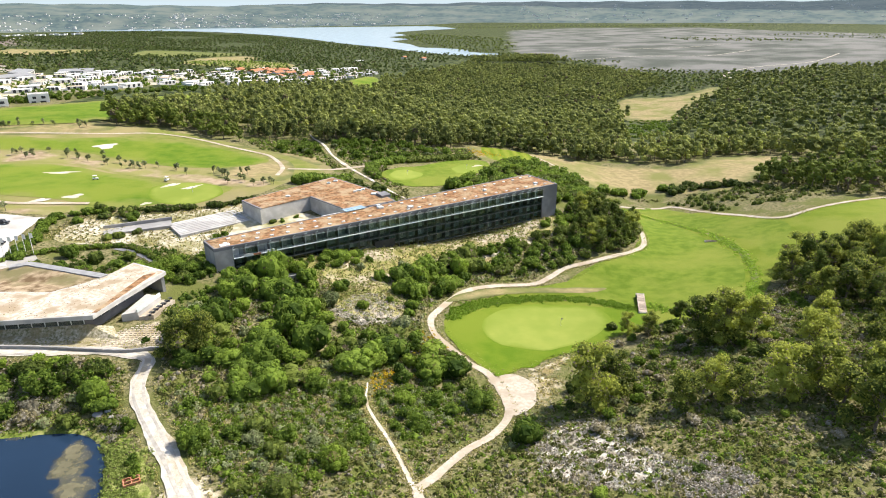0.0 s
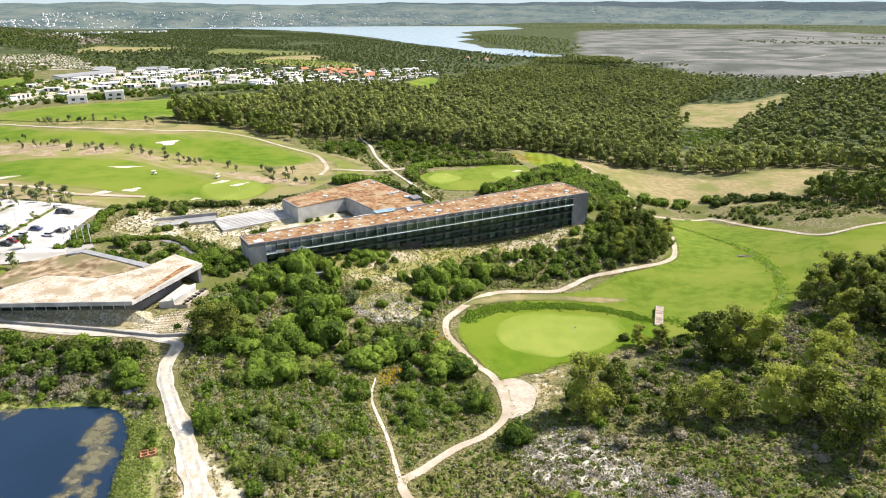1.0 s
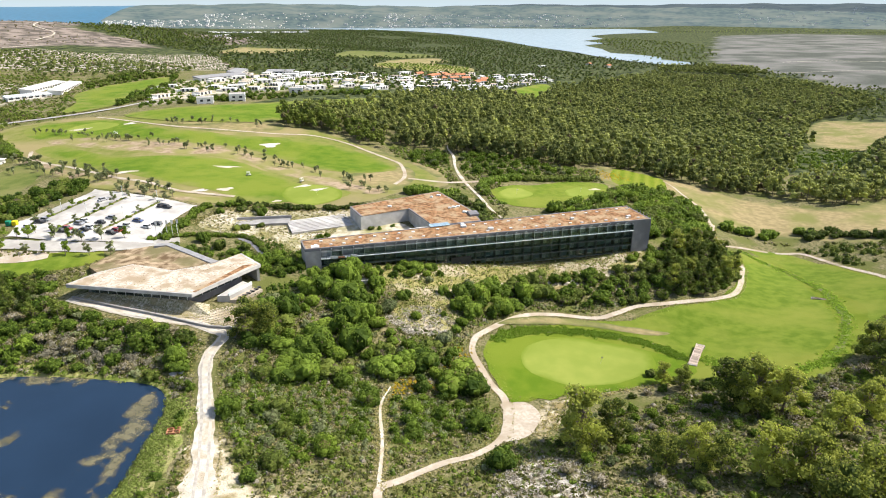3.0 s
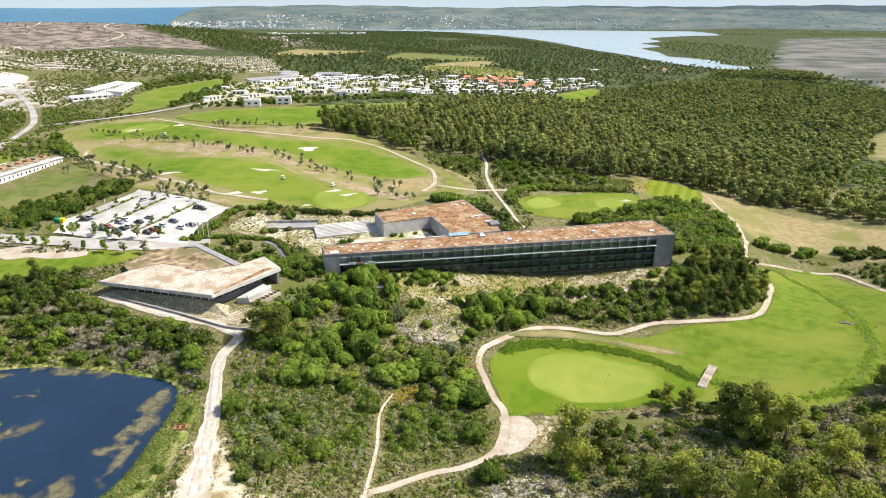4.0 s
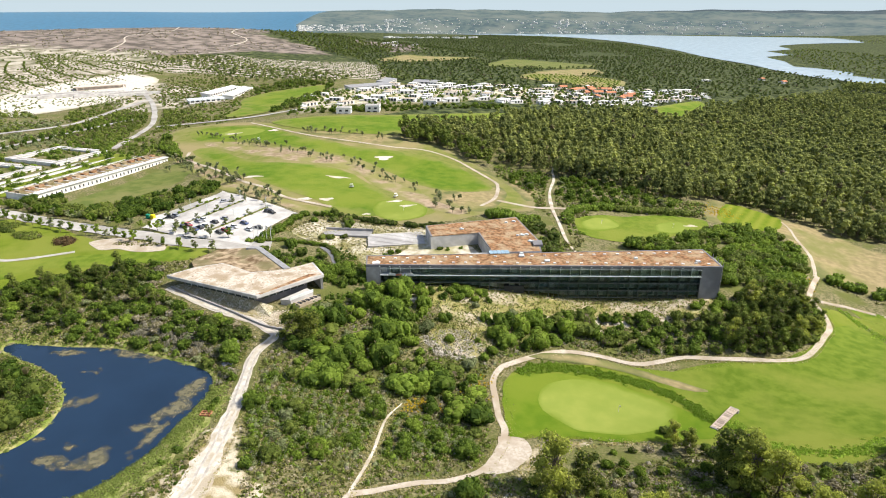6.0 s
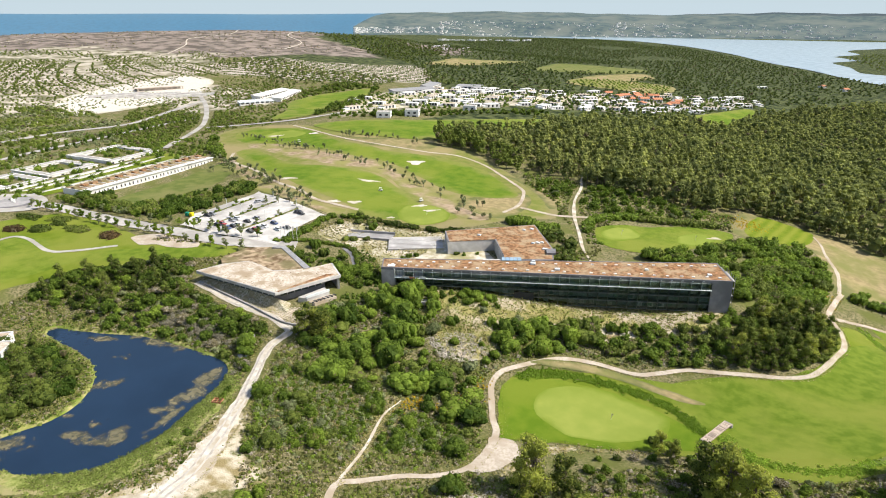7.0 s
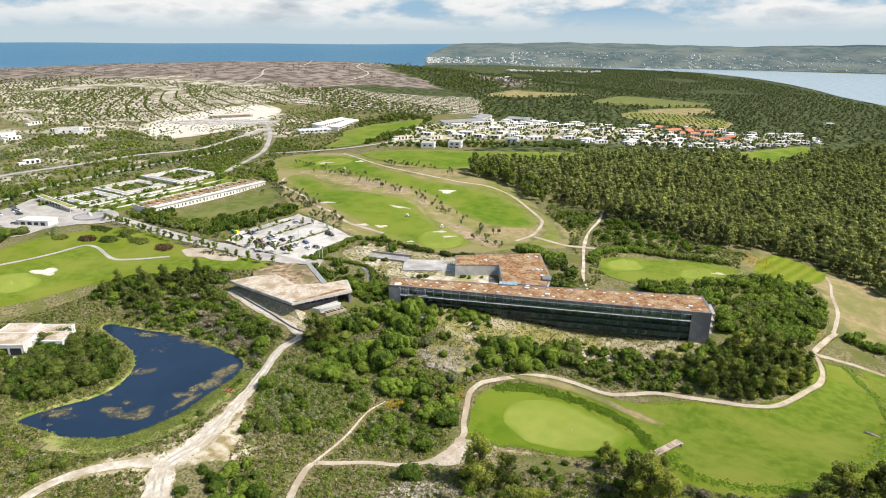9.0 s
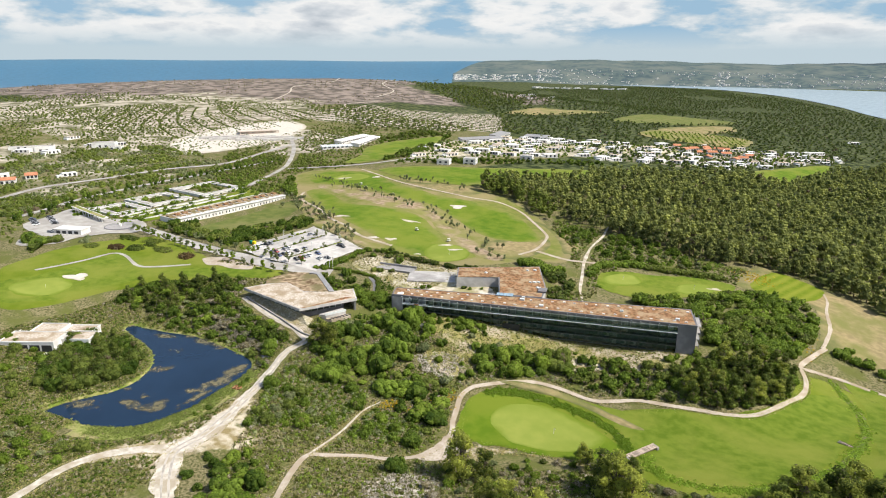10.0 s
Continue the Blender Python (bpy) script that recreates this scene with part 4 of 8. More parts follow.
def shared(name, me, m, parent, label=""):
    ob = new(name, me)
    ob.parent = parent
    ob.matrix_basis = m
    return tagged(ob, label) if label else ob

# ---- hotel ----
def piece(name, bm, material):
    """A mesh to be shared by alike parts."""
    me = bpy.data.meshes.new(name)
    bm.to_mesh(me)
    bm.free()
    me.materials.append(material)
    return me



FRAME_DARK = mat("dark_green_grey_steel", (0.085, 0.10, 0.10), (0.13, 0.145, 0.14), 0.8, rough=0.5, bump=0)
BLIND = mat("grey_green_blind", (0.22, 0.27, 0.26), (0.32, 0.37, 0.35), 0.5, bump=0)
HOTEL_L, BAYS, STOREY = 130.0, 32, 2.95
ROOF_Z, PLINTH_Z = 15.3, 2.4


def hotel():
    h = thing("hotel", pose(-66.4, 166.9, 0, 0, 0, 31.8), "long four-storey concrete hotel with glazed front and rust-brown gravel roof", "building")
    back = lambda u: 9.1 + 8.6 * u / HOTEL_L
    part("wall", prism([(1.0, 2.6), (129.3, 2.6), (129.3, back(129.3) - 0.2), (0.3, back(0) - 0.2)], PLINTH_Z, ROOF_Z - 0.55), ROOM_WALL, h, "pale room walls behind the glazing")
    part("roof", prism([(0.45, 0.45), (129.6, 0.45), (129.2, back(129) - 0.45), (-0.4, back(0) - 0.45)], ROOF_Z - 0.5, ROOF_Z - 0.12), ROOF_RUST, h, "roof covered with rust-brown gravel and dry moss")
    bm = bmesh.new()
    for a, b, c, d in (((0, 0), (130, 0), (130, 0.5), (0, 0.5)), ((-1, 9.1), (129.4, 17.7), (129.4, 17.2), (-1, 8.6)), ((0, 0.5), (0.5, 0.5), (-0.5, 8.7), (-1, 8.7)), ((129.5, 0.5), (130, 0.5), (129.4, 17.2), (128.9, 17.2))):
        prism((a, b, c, d), ROOF_Z - 1.0, ROOF_Z, bm)
    part("parapet", bm, DARK_CONC, h, "dark metal-capped parapet")
    part("end_wall", prism([(0, 0), (5.2, 0), (5.2, 2.5), (0.9, 2.5), (0.2, 8.6), (-1, 8.6)], 5.0, ROOF_Z - 1.0), CONCRETE, h, "board-marked grey concrete end wall")
    part("end_wall", prism([(122.8, 0), (130, 0), (129.4, 17.2), (128.9, 17.2), (128.9, 2.5), (122.8, 2.5)], PLINTH_Z, ROOF_Z - 1.0), DARK_CONC, h, "smooth dark grey concrete end wall")
    u0, u1 = 5.2, 122.8
    bay = (u1 - u0) / BAYS
    slab = box(u0, u1, 0.25, 2.6, -0.08, 0.08)
    me_slab = piece("floor_slab", slab, METAL)
    me_low = me_slab.copy()
    me_low.materials[0] = FRAME_DARK
    for k in range(4):
        shared("floor_slab", me_low if k else me_slab, pose(0, -0.85 if k == 0 else 0, ROOF_Z - 1.15 - STOREY * (k + 0.97)), h, "thin pale floor edge")
    pane = piece("pane", box(-bay / 2 + 0.05, bay / 2 - 0.05, 0.0, 0.03, 0.2, STOREY - 0.28), glass)
    mull = piece("mullion", box(-0.05, 0.05, -0.16, 0.05, 0.0, STOREY - 0.15), METAL)
    slim = piece("mullion", box(-0.03, 0.03, -0.08, 0.05, 0.0, STOREY - 0.15), FRAME_DARK)
    mull_low = mull.copy()
    mull_low.materials[0] = FRAME_DARK
    rail = piece("transom", box(u0, u1, -0.06, 0.04, -0.045, 0.045), METAL)
    rail_low = rail.copy()
    rail_low.materials[0] = FRAME_DARK
    blind = piece("blind", box(-bay / 2 + 0.15, -0.1, 0.35, 0.40, STOREY * 0.45, STOREY - 0.35), BLIND)
    fin = piece("divider", box(-0.08, 0.08, 0.1, 2.6, 0.15, STOREY - 0.2), CONCRETE)
    curtain = piece("curtain", box(-bay / 2 + 0.3, 0.3, 2.30, 2.36, 0.15, STOREY - 0.5), WHITE)
    rng = random.Random(4)
    for k in range(4):
        z = ROOF_Z - 1.15 - STOREY * (k + 1)
        y = 0.45 if k else -0.15
        for zz in (0.12, STOREY - 0.25):
            shared("transom", rail_low if k else rail, pose(0, y, z + zz), h, "dark steel rail" if k else "pale aluminium rail")
        for i in range(BAYS):
            u = u0 + (i + 0.5) * bay
            if k == 3 and i < 9:
                continue
            if not (k == 0 and i in (0, 2)):
                shared("pane", pane, pose(u, y, z, rng.uniform(-0.5, 0.5), 0, rng.uniform(-0.7, 0.7)), h)
            shared("divider", fin, pose(u - bay / 2, 0.35, z), h)
            if rng.random() < 0.55:
                shared("curtain", curtain, pose(u + rng.uniform(0, 0.8), 0.12, z), h)
            shared("mullion", mull_low if k else mull, pose(u - bay / 2, y, z), h)
            if k and rng.random() < 0.3:
                shared("blind", blind, pose(u + rng.choice((0, bay / 2)), y, z), h, "half-drawn grey-green blind")
            shared("mullion", slim, pose(u, y, z), h)
            if k == 0:
                shared("bracket", mull, pose(u - bay / 2, 0.55, z + STOREY + 0.1, 62, 0, 0), h, "sloping steel bracket below the eave")
    for u, w_, m_, lab in ((8.2, 2.6, WHITE, "white board leaning behind the top-floor rail"), (10.9, 2.2, TILE_RED, "red board leaning behind the top-floor rail"), (15.0, 2.4, WHITE, "white board leaning behind the top-floor rail")):
        part("board", box(u, u + w_, -0.75, -0.65, ROOF_Z - 1.15 - STOREY + 0.1, ROOF_Z - 1.15 - STOREY + (1.0 if m_ is WHITE else 0.7)), m_, h, lab)
    # solid block, blackened to give the shade of an entrance recess
    part("entrance", box(51, 58.5, 0.2, 2.9, PLINTH_Z, PLINTH_Z + 4.6), BLACK, h, "entrance as a solid block, black for the shade of a recess")
    lite = piece("skylight", box(-0.55, 0.55, -0.35, 0.35, 0.0, 0.35, bevel=0.06), WHITE)
    rng = random.Random(9)
    for row in range(2):
        for i in range(27):
            u = 4 + i * 4.7 + row * 1.6
            w = back(u)
            if rng.random() < 0.93:
                shared("skylight", lite, pose(u + rng.uniform(-0.3, 0.3), (2.6 if row == 0 else w - 3.4) + (0.6 if i % 5 == 0 else 0), ROOF_Z - 0.13), h, "small white roof dome")
    for u, v, s in ((57, 8.5, 2.0), (66, 3.5, 1.9), (122, 4, 1.6), (100, 7, 1.3), (57.5, 11, 1.4)):
        part("roof_unit", box(u, u + s, v, v + s * 0.8, ROOF_Z - 0.13, ROOF_Z + 0.55, bevel=0.08), METAL, h, "grey metal roof hatch")
    part("ledge", box(2.2, 5.0, 1.0, 3.0, ROOF_Z - 0.13, ROOF_Z + 0.1), WHITE, h, "white roof upstand")
    # fire stair on the far end
    st = part("stair_frame", box(130.2, 130.35, 3, 15, 4.0, ROOF_Z - 0.6), CONCRETE, h, "steel lattice fire stair")
    for k in range(4):
        part("landing", box(130.0, 132.2, 4, 14, 4.6 + 2.9 * k, 4.75 + 2.9 * k), CONCRETE, h, "steel landing")
    for k in range(5):
        part("post", box(132.0, 132.15, 4 + 2.4 * k, 4.15 + 2.4 * k, 3.5, ROOF_Z - 0.4), CONCRETE, h)
    # lower wing beyond the link
    w = thing("annex", pose(0, 0, 0), "low concrete annex with a rust-coloured gravel roof and courtyard", "building")
    plan = [(-63.4, 205.1), (-49.4, 219.9), (-35.7, 205.8), (-33.2, 202.4), (-17.5, 213.8), (-24.0, 225.0), (-45.5, 247.3), (-72.9, 215.2)]
    part("wall", prism(plan, 7.5, ROOF_Z - 0.25), PALE_CONC, w, "pale board-marked concrete wall")
    c = Vector((-46, 222))
    inner = [tuple(Vector(p) + (c - Vector(p)).normalized() * 0.7) for p in plan]
    bm = prism(plan, ROOF_Z - 0.28, ROOF_Z + 0.05)
    part("parapet", bm, DARK_CONC, w, "dark coping")
    part("roof", prism(inner, ROOF_Z - 0.2, ROOF_Z + 0.08), ROOF_RUST, w, "roof covered with rust-brown gravel")
    lk = pose(-34.6, 202.6, ROOF_Z, 0, 0, 36)
    for k in range(5):
        part("glass_strip", box(k * 1.55, k * 1.55 + 1.4, -2.6, 0.8, 0.15, 0.3), BLUE_GLASS, w, "blue-grey glass rooflight").matrix_basis = lk
    part("link_roof", box(-7.5, -0.4, -2.4, 0.8, -0.9, -0.6), WHITE, w, "white flat link roof").matrix_basis = lk
    for x, y, s in ((-44, 240, 1.6), (-46, 237, 1.3), (-33, 226, 1.8), (-31.5, 227.5, 1.4), (-34, 224.5, 1.2), (-58, 219, 1.6), (-27, 221, 2.2)):
        part("roof_unit", box(x, x + s, y, y + s * 0.7, ROOF_Z + 0.07, ROOF_Z + 0.6, bevel=0.08), METAL, w, "grey metal roof hatch")
    part("stair_head", prism([(-22.5, 217), (-19.5, 219), (-22, 223.4), (-25, 221)], ROOF_Z + 0.07, ROOF_Z + 0.9), DARK_CONC, w, "dark stair head")


PALE_CONC = mat("pale_concrete", (0.44, 0.42, 0.39), (0.54, 0.52, 0.49), 0.4, c=(0.36, 0.34, 0.32), scale2=0.15, bump=0.1, rough=0.8)
BLUE_GLASS = mat("blue_grey_glazing", (0.25, 0.36, 0.44), (0.34, 0.45, 0.52), 0.6, rough=0.15, bump=0)
hotel()


STONY = mat("stony_weedy_bank", (0.20, 0.19, 0.10), (0.54, 0.48, 0.37), 1.6, c=(0.30, 0.25, 0.14), scale2=0.35, bump=0.8)
SHEET = mat("grey_sheet_metal", (0.24, 0.235, 0.23), (0.32, 0.31, 0.30), 0.6, rough=0.55, bump=0.1)


def clubhouse():
    c = thing("clubhouse", pose(0, 0, 0), "low angular concrete clubhouse under a folded pale gravel roof", "building")
    zr = 14.2
    front = [(-121.6, 122.6), (-81.2, 128.2), (-75.0, 153.8), (-86.4, 160.0)]
    plan = front + [(-88.5, 153.6), (-92.5, 146.5), (-98.5, 140.8), (-107, 141.4), (-114, 141.2), (-119.6, 133.0)]
    part("roof_slab", prism(plan, zr - 1.1, zr), PALE_CONC, c, "thick concrete roof edge")
    ctr = Vector((-93, 136))
    part("roof", prism([tuple(Vector(p) + (ctr - Vector(p)).normalized() * 0.7) for p in plan], zr - 0.2, zr + 0.06), ROOF_PALE, c, "pale weathered gravel roof with brown moss")
    part("roof", prism([(-119.8, 132.8), (-114.1, 141.0), (-107, 141.2), (-98.5, 140.6), (-92.6, 146.4), (-91.0, 149.4), (-104, 154.2), (-117.5, 158.6), (-131, 152), (-129, 138)], [zr - 5.0] * 10, [zr - 0.3, zr - 0.05, zr - 0.05, zr - 0.05, zr - 0.05, zr + 0.0, zr + 0.2, zr + 0.1, zr - 1.6, zr - 1.5]), ROOF_MOSS, c, "mossy brown gravel slope of the roof")
    part("ridge", prism([(-90.2, 149.0), (-88.9, 151.0), (-114.8, 160.2), (-119.4, 158.4), (-118.4, 155.8), (-114.8, 157.8)], zr - 1.4, zr + 0.4), SHEET, c, "grey sheet-metal fold along the roof")
    part("moss_strip", prism([(-81.9, 129.2), (-80.9, 129.6), (-76.9, 152.6), (-79.6, 151.0)], zr + 0.02, zr + 0.10), ROOF_RUST, c, "brown moss along the roof edge")
    # shade of the eave is put into this wall by its darker concrete
    part("wall", prism([(-117, 126), (-84.5, 130.6), (-80, 150), (-90, 149), (-118, 148)], 6.5, zr - 1.0), DARK_CONC, c, "recessed wall below the eave, its shade put in as dark concrete")
    wall = Vector((-84.5, 130.6)) - Vector((-117, 126))
    L, ang = wall.length, math.degrees(math.atan2(wall.y, wall.x))
    m = pose(-117, 126, 0, 0, 0, ang)
    n = 11
    for i in range(n):
        part("pane", box(1 + i * L / n * 0.96, 1 + (i + 0.92) * L / n * 0.96, -0.12, -0.06, zr - 3.4, zr - 1.3), glass, c).matrix_basis = m
        part("mullion", box(1 + (i + 0.92) * L / n * 0.96, 1 + (i + 0.97) * L / n * 0.96, -0.2, -0.02, zr - 3.4, zr - 1.2), METAL, c).matrix_basis = m
    side = Vector((-80, 150)) - Vector((-84.5, 130.6))
    m2 = pose(-84.5, 130.6, 0, 0, 0, math.degrees(math.atan2(side.y, side.x)))
    for i in range(6):
        part("pane", box(2 + i * 2.8, 4.6 + i * 2.8, -0.12, -0.06, zr - 3.6, zr - 1.3), glass, c).matrix_basis = m2
        part("mullion", box(4.6 + i * 2.8, 4.75 + i * 2.8, -0.2, -0.02, zr - 3.6, zr - 1.2), METAL, c).matrix_basis = m2
    # terrace with parapet and tables
    part("terrace", prism([(-79.4, 136.5), (-76.0, 138.0), (-74.2, 147), (-78.5, 148.5)], 6.0, zr - 4.2), PALE_CONC, c, "pale terrace in front of the glass")
    part("pavement", prism([(-75.9, 137.6), (-72.6, 138.6), (-70.8, 147.4), (-74.1, 147.4)], 5.0, zr - 5.4), GRAVEL, c, "pale paving before the terrace wall")
    part("parapet", prism([(-76.2, 137.6), (-75.8, 137.5), (-74.2, 147.2), (-74.6, 147.3)], zr - 4.2, zr - 3.3), METAL, c, "low concrete terrace wall")
    part("wing_wall", prism([(-76.2, 153.0), (-75.6, 153.6), (-86.0, 158.3), (-86.4, 157.7)], 7.0, zr - 1.0), CONCRETE, c, "concrete side wall")
    part("bank", prism([(-121, 122.6), (-100, 123.2), (-84, 124.6), (-76.5, 129.0), (-80.4, 134), (-84.4, 130.7), (-100, 128.6), (-117, 126.1)], 4.0, [at(-121, 122.6) + 0.2, at(-100, 123.2) + 0.25, at(-84, 124.6) + 0.2, at(-76.5, 129) + 0.1, at(-80.4, 134) + 0.2, 10.6, 11.0, 10.9]), STONY, c, "stony weedy bank below the windows")
    for i in range(6):
        y = 139 + i * 1.6
        x = -74.0 + 0.17 * (y - 138)
        t = thing("terrace_table", pose(x + 0.6, y, zr - 5.4), "dark table with chairs on the clubhouse terrace", "table", "terrace tables")
        part("tabletop", box(-0.45, 0.45, -0.45, 0.45, 0.7, 0.75), BLACK, t)
        part("leg", box(-0.05, 0.05, -0.05, 0.05, 0, 0.7), BLACK, t)
        for k in (-1, 1):
            part("seat", box(-0.25, 0.25, k * 0.8 - 0.22, k * 0.8 + 0.22, 0.0, 0.46), BLACK, t)


ROOF_MOSS = mat("mossy_gravel_roof", (0.15, 0.10, 0.055), (0.43, 0.33, 0.215), 0.35, c=(0.19, 0.165, 0.08), scale2=0.12, bump=0.4)
clubhouse()

# ---- plants ----
def sprays(centres, normals, size, rng, fold=0.25):
    """Small bent leaf sprays, two triangles each, facing about along the normals."""
    n = len(centres)
    nr = normals + rng.normal(0, 0.45, (n, 3))
    nr /= np.linalg.norm(nr, axis=1)[:, None] + 1e-9
    t = np.cross(nr, rng.normal(0, 1, (n, 3)))
    t /= np.linalg.norm(t, axis=1)[:, None] + 1e-9
    b = np.cross(nr, t)
    s = (size * rng.uniform(0.6, 1.25, n))[:, None]
    v = np.stack([centres - t * s * 0.6, centres - b * s * 0.42 - nr * s * fold, centres + t * s * 0.6, centres + b * s * 0.42 - nr * s * fold], 1).reshape(-1, 3)
    k = np.arange(n)[:, None] * 4
    return v, np.concatenate([k, k + 1, k + 2, k + 3], 1)


def crown_points(lobes, n, rng, low=-0.35):
    """Points and outward directions spread over a set of round lobes (x, y, z, radius, flatness)."""
    lob = np.asarray(lobes, float)
    w = lob[:, 3] ** 2
    pick = rng.choice(len(lob), n, p=w / w.sum())
    d = rng.normal(0, 1, (n, 3))
    d /= np.linalg.norm(d, axis=1)[:, None]
    d[:, 2] = np.where(d[:, 2] < low, -d[:, 2], d[:, 2])
    r = lob[pick, 3] * rng.uniform(0.72, 1.06, n)
    p = lob[pick, :3] + d * r[:, None] * np.column_stack([np.ones(n), np.ones(n), lob[pick, 4]])
    return p, d


def blob(x, y, z, r, flat, rng, seg=6, rings=4):
    """A rough low-count lump that fills a crown from inside."""
    v, f = [(x, y, z + r * flat)], []
    for i in range(1, rings):
        a = math.pi * i / rings
        for j in range(seg):
            b = 2 * math.pi * j / seg
            q = r * rng.uniform(0.8, 1.1)
            v.append((x + q * math.sin(a) * math.cos(b), y + q * math.sin(a) * math.sin(b), z + q * math.cos(a) * flat))
    v.append((x, y, z - r * flat))
    for j in range(seg):
        k = (j + 1) % seg
        f.append((0, 1 + j, 1 + k))
        for i in range(rings - 2):
            f.append((1 + i * seg + j, 1 + (i + 1) * seg + j, 1 + (i + 1) * seg + k, 1 + i * seg + k))
        e = 1 + (rings - 2) * seg
        f.append((e + j, len(v) - 1, e + k))
    return v, f


def crown_mesh(name, lobes, n, size, material, seed, low=-0.35, fill=0.8, seg=6, rings=4):
    rng = np.random.default_rng(seed)
    p, d = crown_points(lobes, n, rng, low)
    v, f = sprays(p, d, size, rng)
    v, f = v.tolist(), f.tolist()
    for x, y, z, r, fl in lobes:
        bv, bf = blob(x, y, z, r * fill, fl, rng, seg, rings)
        o = len(v)
        v += bv
        f += [tuple(i + o for i in q) for q in bf]
    return mesh_of(name, v, f, [material])


def limb(bm, a, b, r0, r1, seg=6):
    a, b = Vector(a), Vector(b)
    d = (b - a).normalized()
    s = d.cross(Vector((0.3, 1, 0.2))).normalized()
    t = d.cross(s)
    ring = lambda p, r: [bm.verts.new(p + (s * math.cos(k * 2 * math.pi / seg) + t * math.sin(k * 2 * math.pi / seg)) * r) for k in range(seg)]
    p, q = ring(a, r0), ring(b, r1)
    for k in range(seg):
        bm.faces.new((p[k], p[(k + 1) % seg], q[(k + 1) % seg], q[k]))
    bm.faces.new(q)


def shrub_lobes(rng, r, k, tall=0.8):
    """A low dome of a large head and a ring of smaller ones at uneven heights."""
    out = [(0, 0, r * 0.48, r * 0.68, tall)]
    for i in range(k):
        a = i * 2.4 + rng.uniform(-0.4, 0.4)
        q = r * rng.uniform(0.28, 0.56)
        f = rng.uniform(0.75, 1.08)
        out.append((math.cos(a) * (r - q) * f, math.sin(a) * (r - q) * f, q * rng.uniform(0.4, 1.0) + r * 0.55 * (i % 3) / 3, q, tall))
    return out


def tree(name, label, category, h, lobes, n, size, material, seed, trunk_r, low=-0.35, fill=0.6):
    """A trunk with limbs to each lobe and a crown of sprays."""
    ob = thing(name, pose(0, 0, 0), label, category)
    bm = bmesh.new()
    top = Vector((0.1 * h * 0.3, 0.05 * h, h * 0.62))
    limb(bm, (0, 0, -0.6), top * 0.5, trunk_r, trunk_r * 0.75, 7)
    limb(bm, top * 0.5, top, trunk_r * 0.75, trunk_r * 0.4, 6)
    for k, (x, y, z, r, fl) in enumerate(lobes):
        a = top * (0.45 + 0.5 * (k % 3) / 3)
        limb(bm, a, (x * 0.85, y * 0.85, z), trunk_r * 0.35, trunk_r * 0.1, 4)
    part("trunk", bm, BARK, ob)
    cr = new("crown", crown_mesh("crown", lobes, n, size, material, seed, low, fill))
    cr.parent = ob
    return ob


R = random.Random(11)

# woody outlines
PATHS = [(spline(CART_PATH, False, 4), 3.0), (spline(CART_EAST, False, 4), 3.0), (spline(DIRT_ROAD, False, 4), 5.0), (spline(DIRT_FORK, False, 4), 4.5), (spline(TRAIL, False, 4), 2.0), (spline(PATH_MID, False, 5), 3.5), (spline(PATH_BACK, False, 5), 3.0), (spline(PATH_SOUTH, False, 5), 3.0), (spline(LANE, False, 5), 3.0), (spline(PATH_N, False, 5), 3.5), (spline(AVENUE, False, 5), 6.0), (spline(ROAD_FAR, False, 9), 7.0), (spline(ROAD_N, False, 9), 8.0), (spline(AVENUE_NORTH, False, 9), 7.0), (spline(ROAD_E, False, 9), 7.0), (spline(bank_, False, 4), 6.0)]
OPEN = [spline(o, True, 6) for o in (ROUGH_EAST, TURNAROUND, ROUGH_WEST, FAIRWAY_WEST, LAWN, FAIRWAY_A, FAIRWAY_B, TAN_MID, FAIRWAY_C, TAN_C, FAIRWAY_D, VALLEY, FAIRWAY_V, ORCHARD, HEATHY_FIELD, PALE_STRIP, YELLOW_FIELD, APRON_BACK, TEE, FIELD_NE, CLEARING, PLAZA, PARKING)] + [POND_LINE]
HOTEL_PLAN = [(-66.4, 166.9), (44.0, 235.4), (34.4, 250.1), (-17.5, 213.8), (-45.5, 247.3), (-72.9, 215.2), (-72, 174)]
HOTEL_FRONT = [(-50, 177), (44, 236), (50, 229), (30, 214), (8, 200), (-12, 186), (-20, 174), (-12, 164), (-14, 155), (-24, 152), (-31, 157), (-36, 167), (-52, 172)]
CLUB_PLAN = [(-121.6, 120.0), (-80.5, 125.0), (-69.9, 136.8), (-71, 153.8), (-86.0, 160.5), (-92, 154), (-116, 161), (-133, 153), (-129, 137)]


def free(x, y, margin=0.0):
    """Which points are clear of paths, mown grass, water and buildings."""
    ok = np.ones(len(x), bool)
    for line, w in PATHS:
        ok &= reach(x, y, line) > w * 0.75 + margin
    for o in OPEN + [np.array(HOTEL_PLAN), np.array(CLUB_PLAN), np.array(HOTEL_FRONT)]:
        ok &= ~inside(x, y, o)
        if margin:
            ok &= reach(x, y, o, True) > margin
    return ok


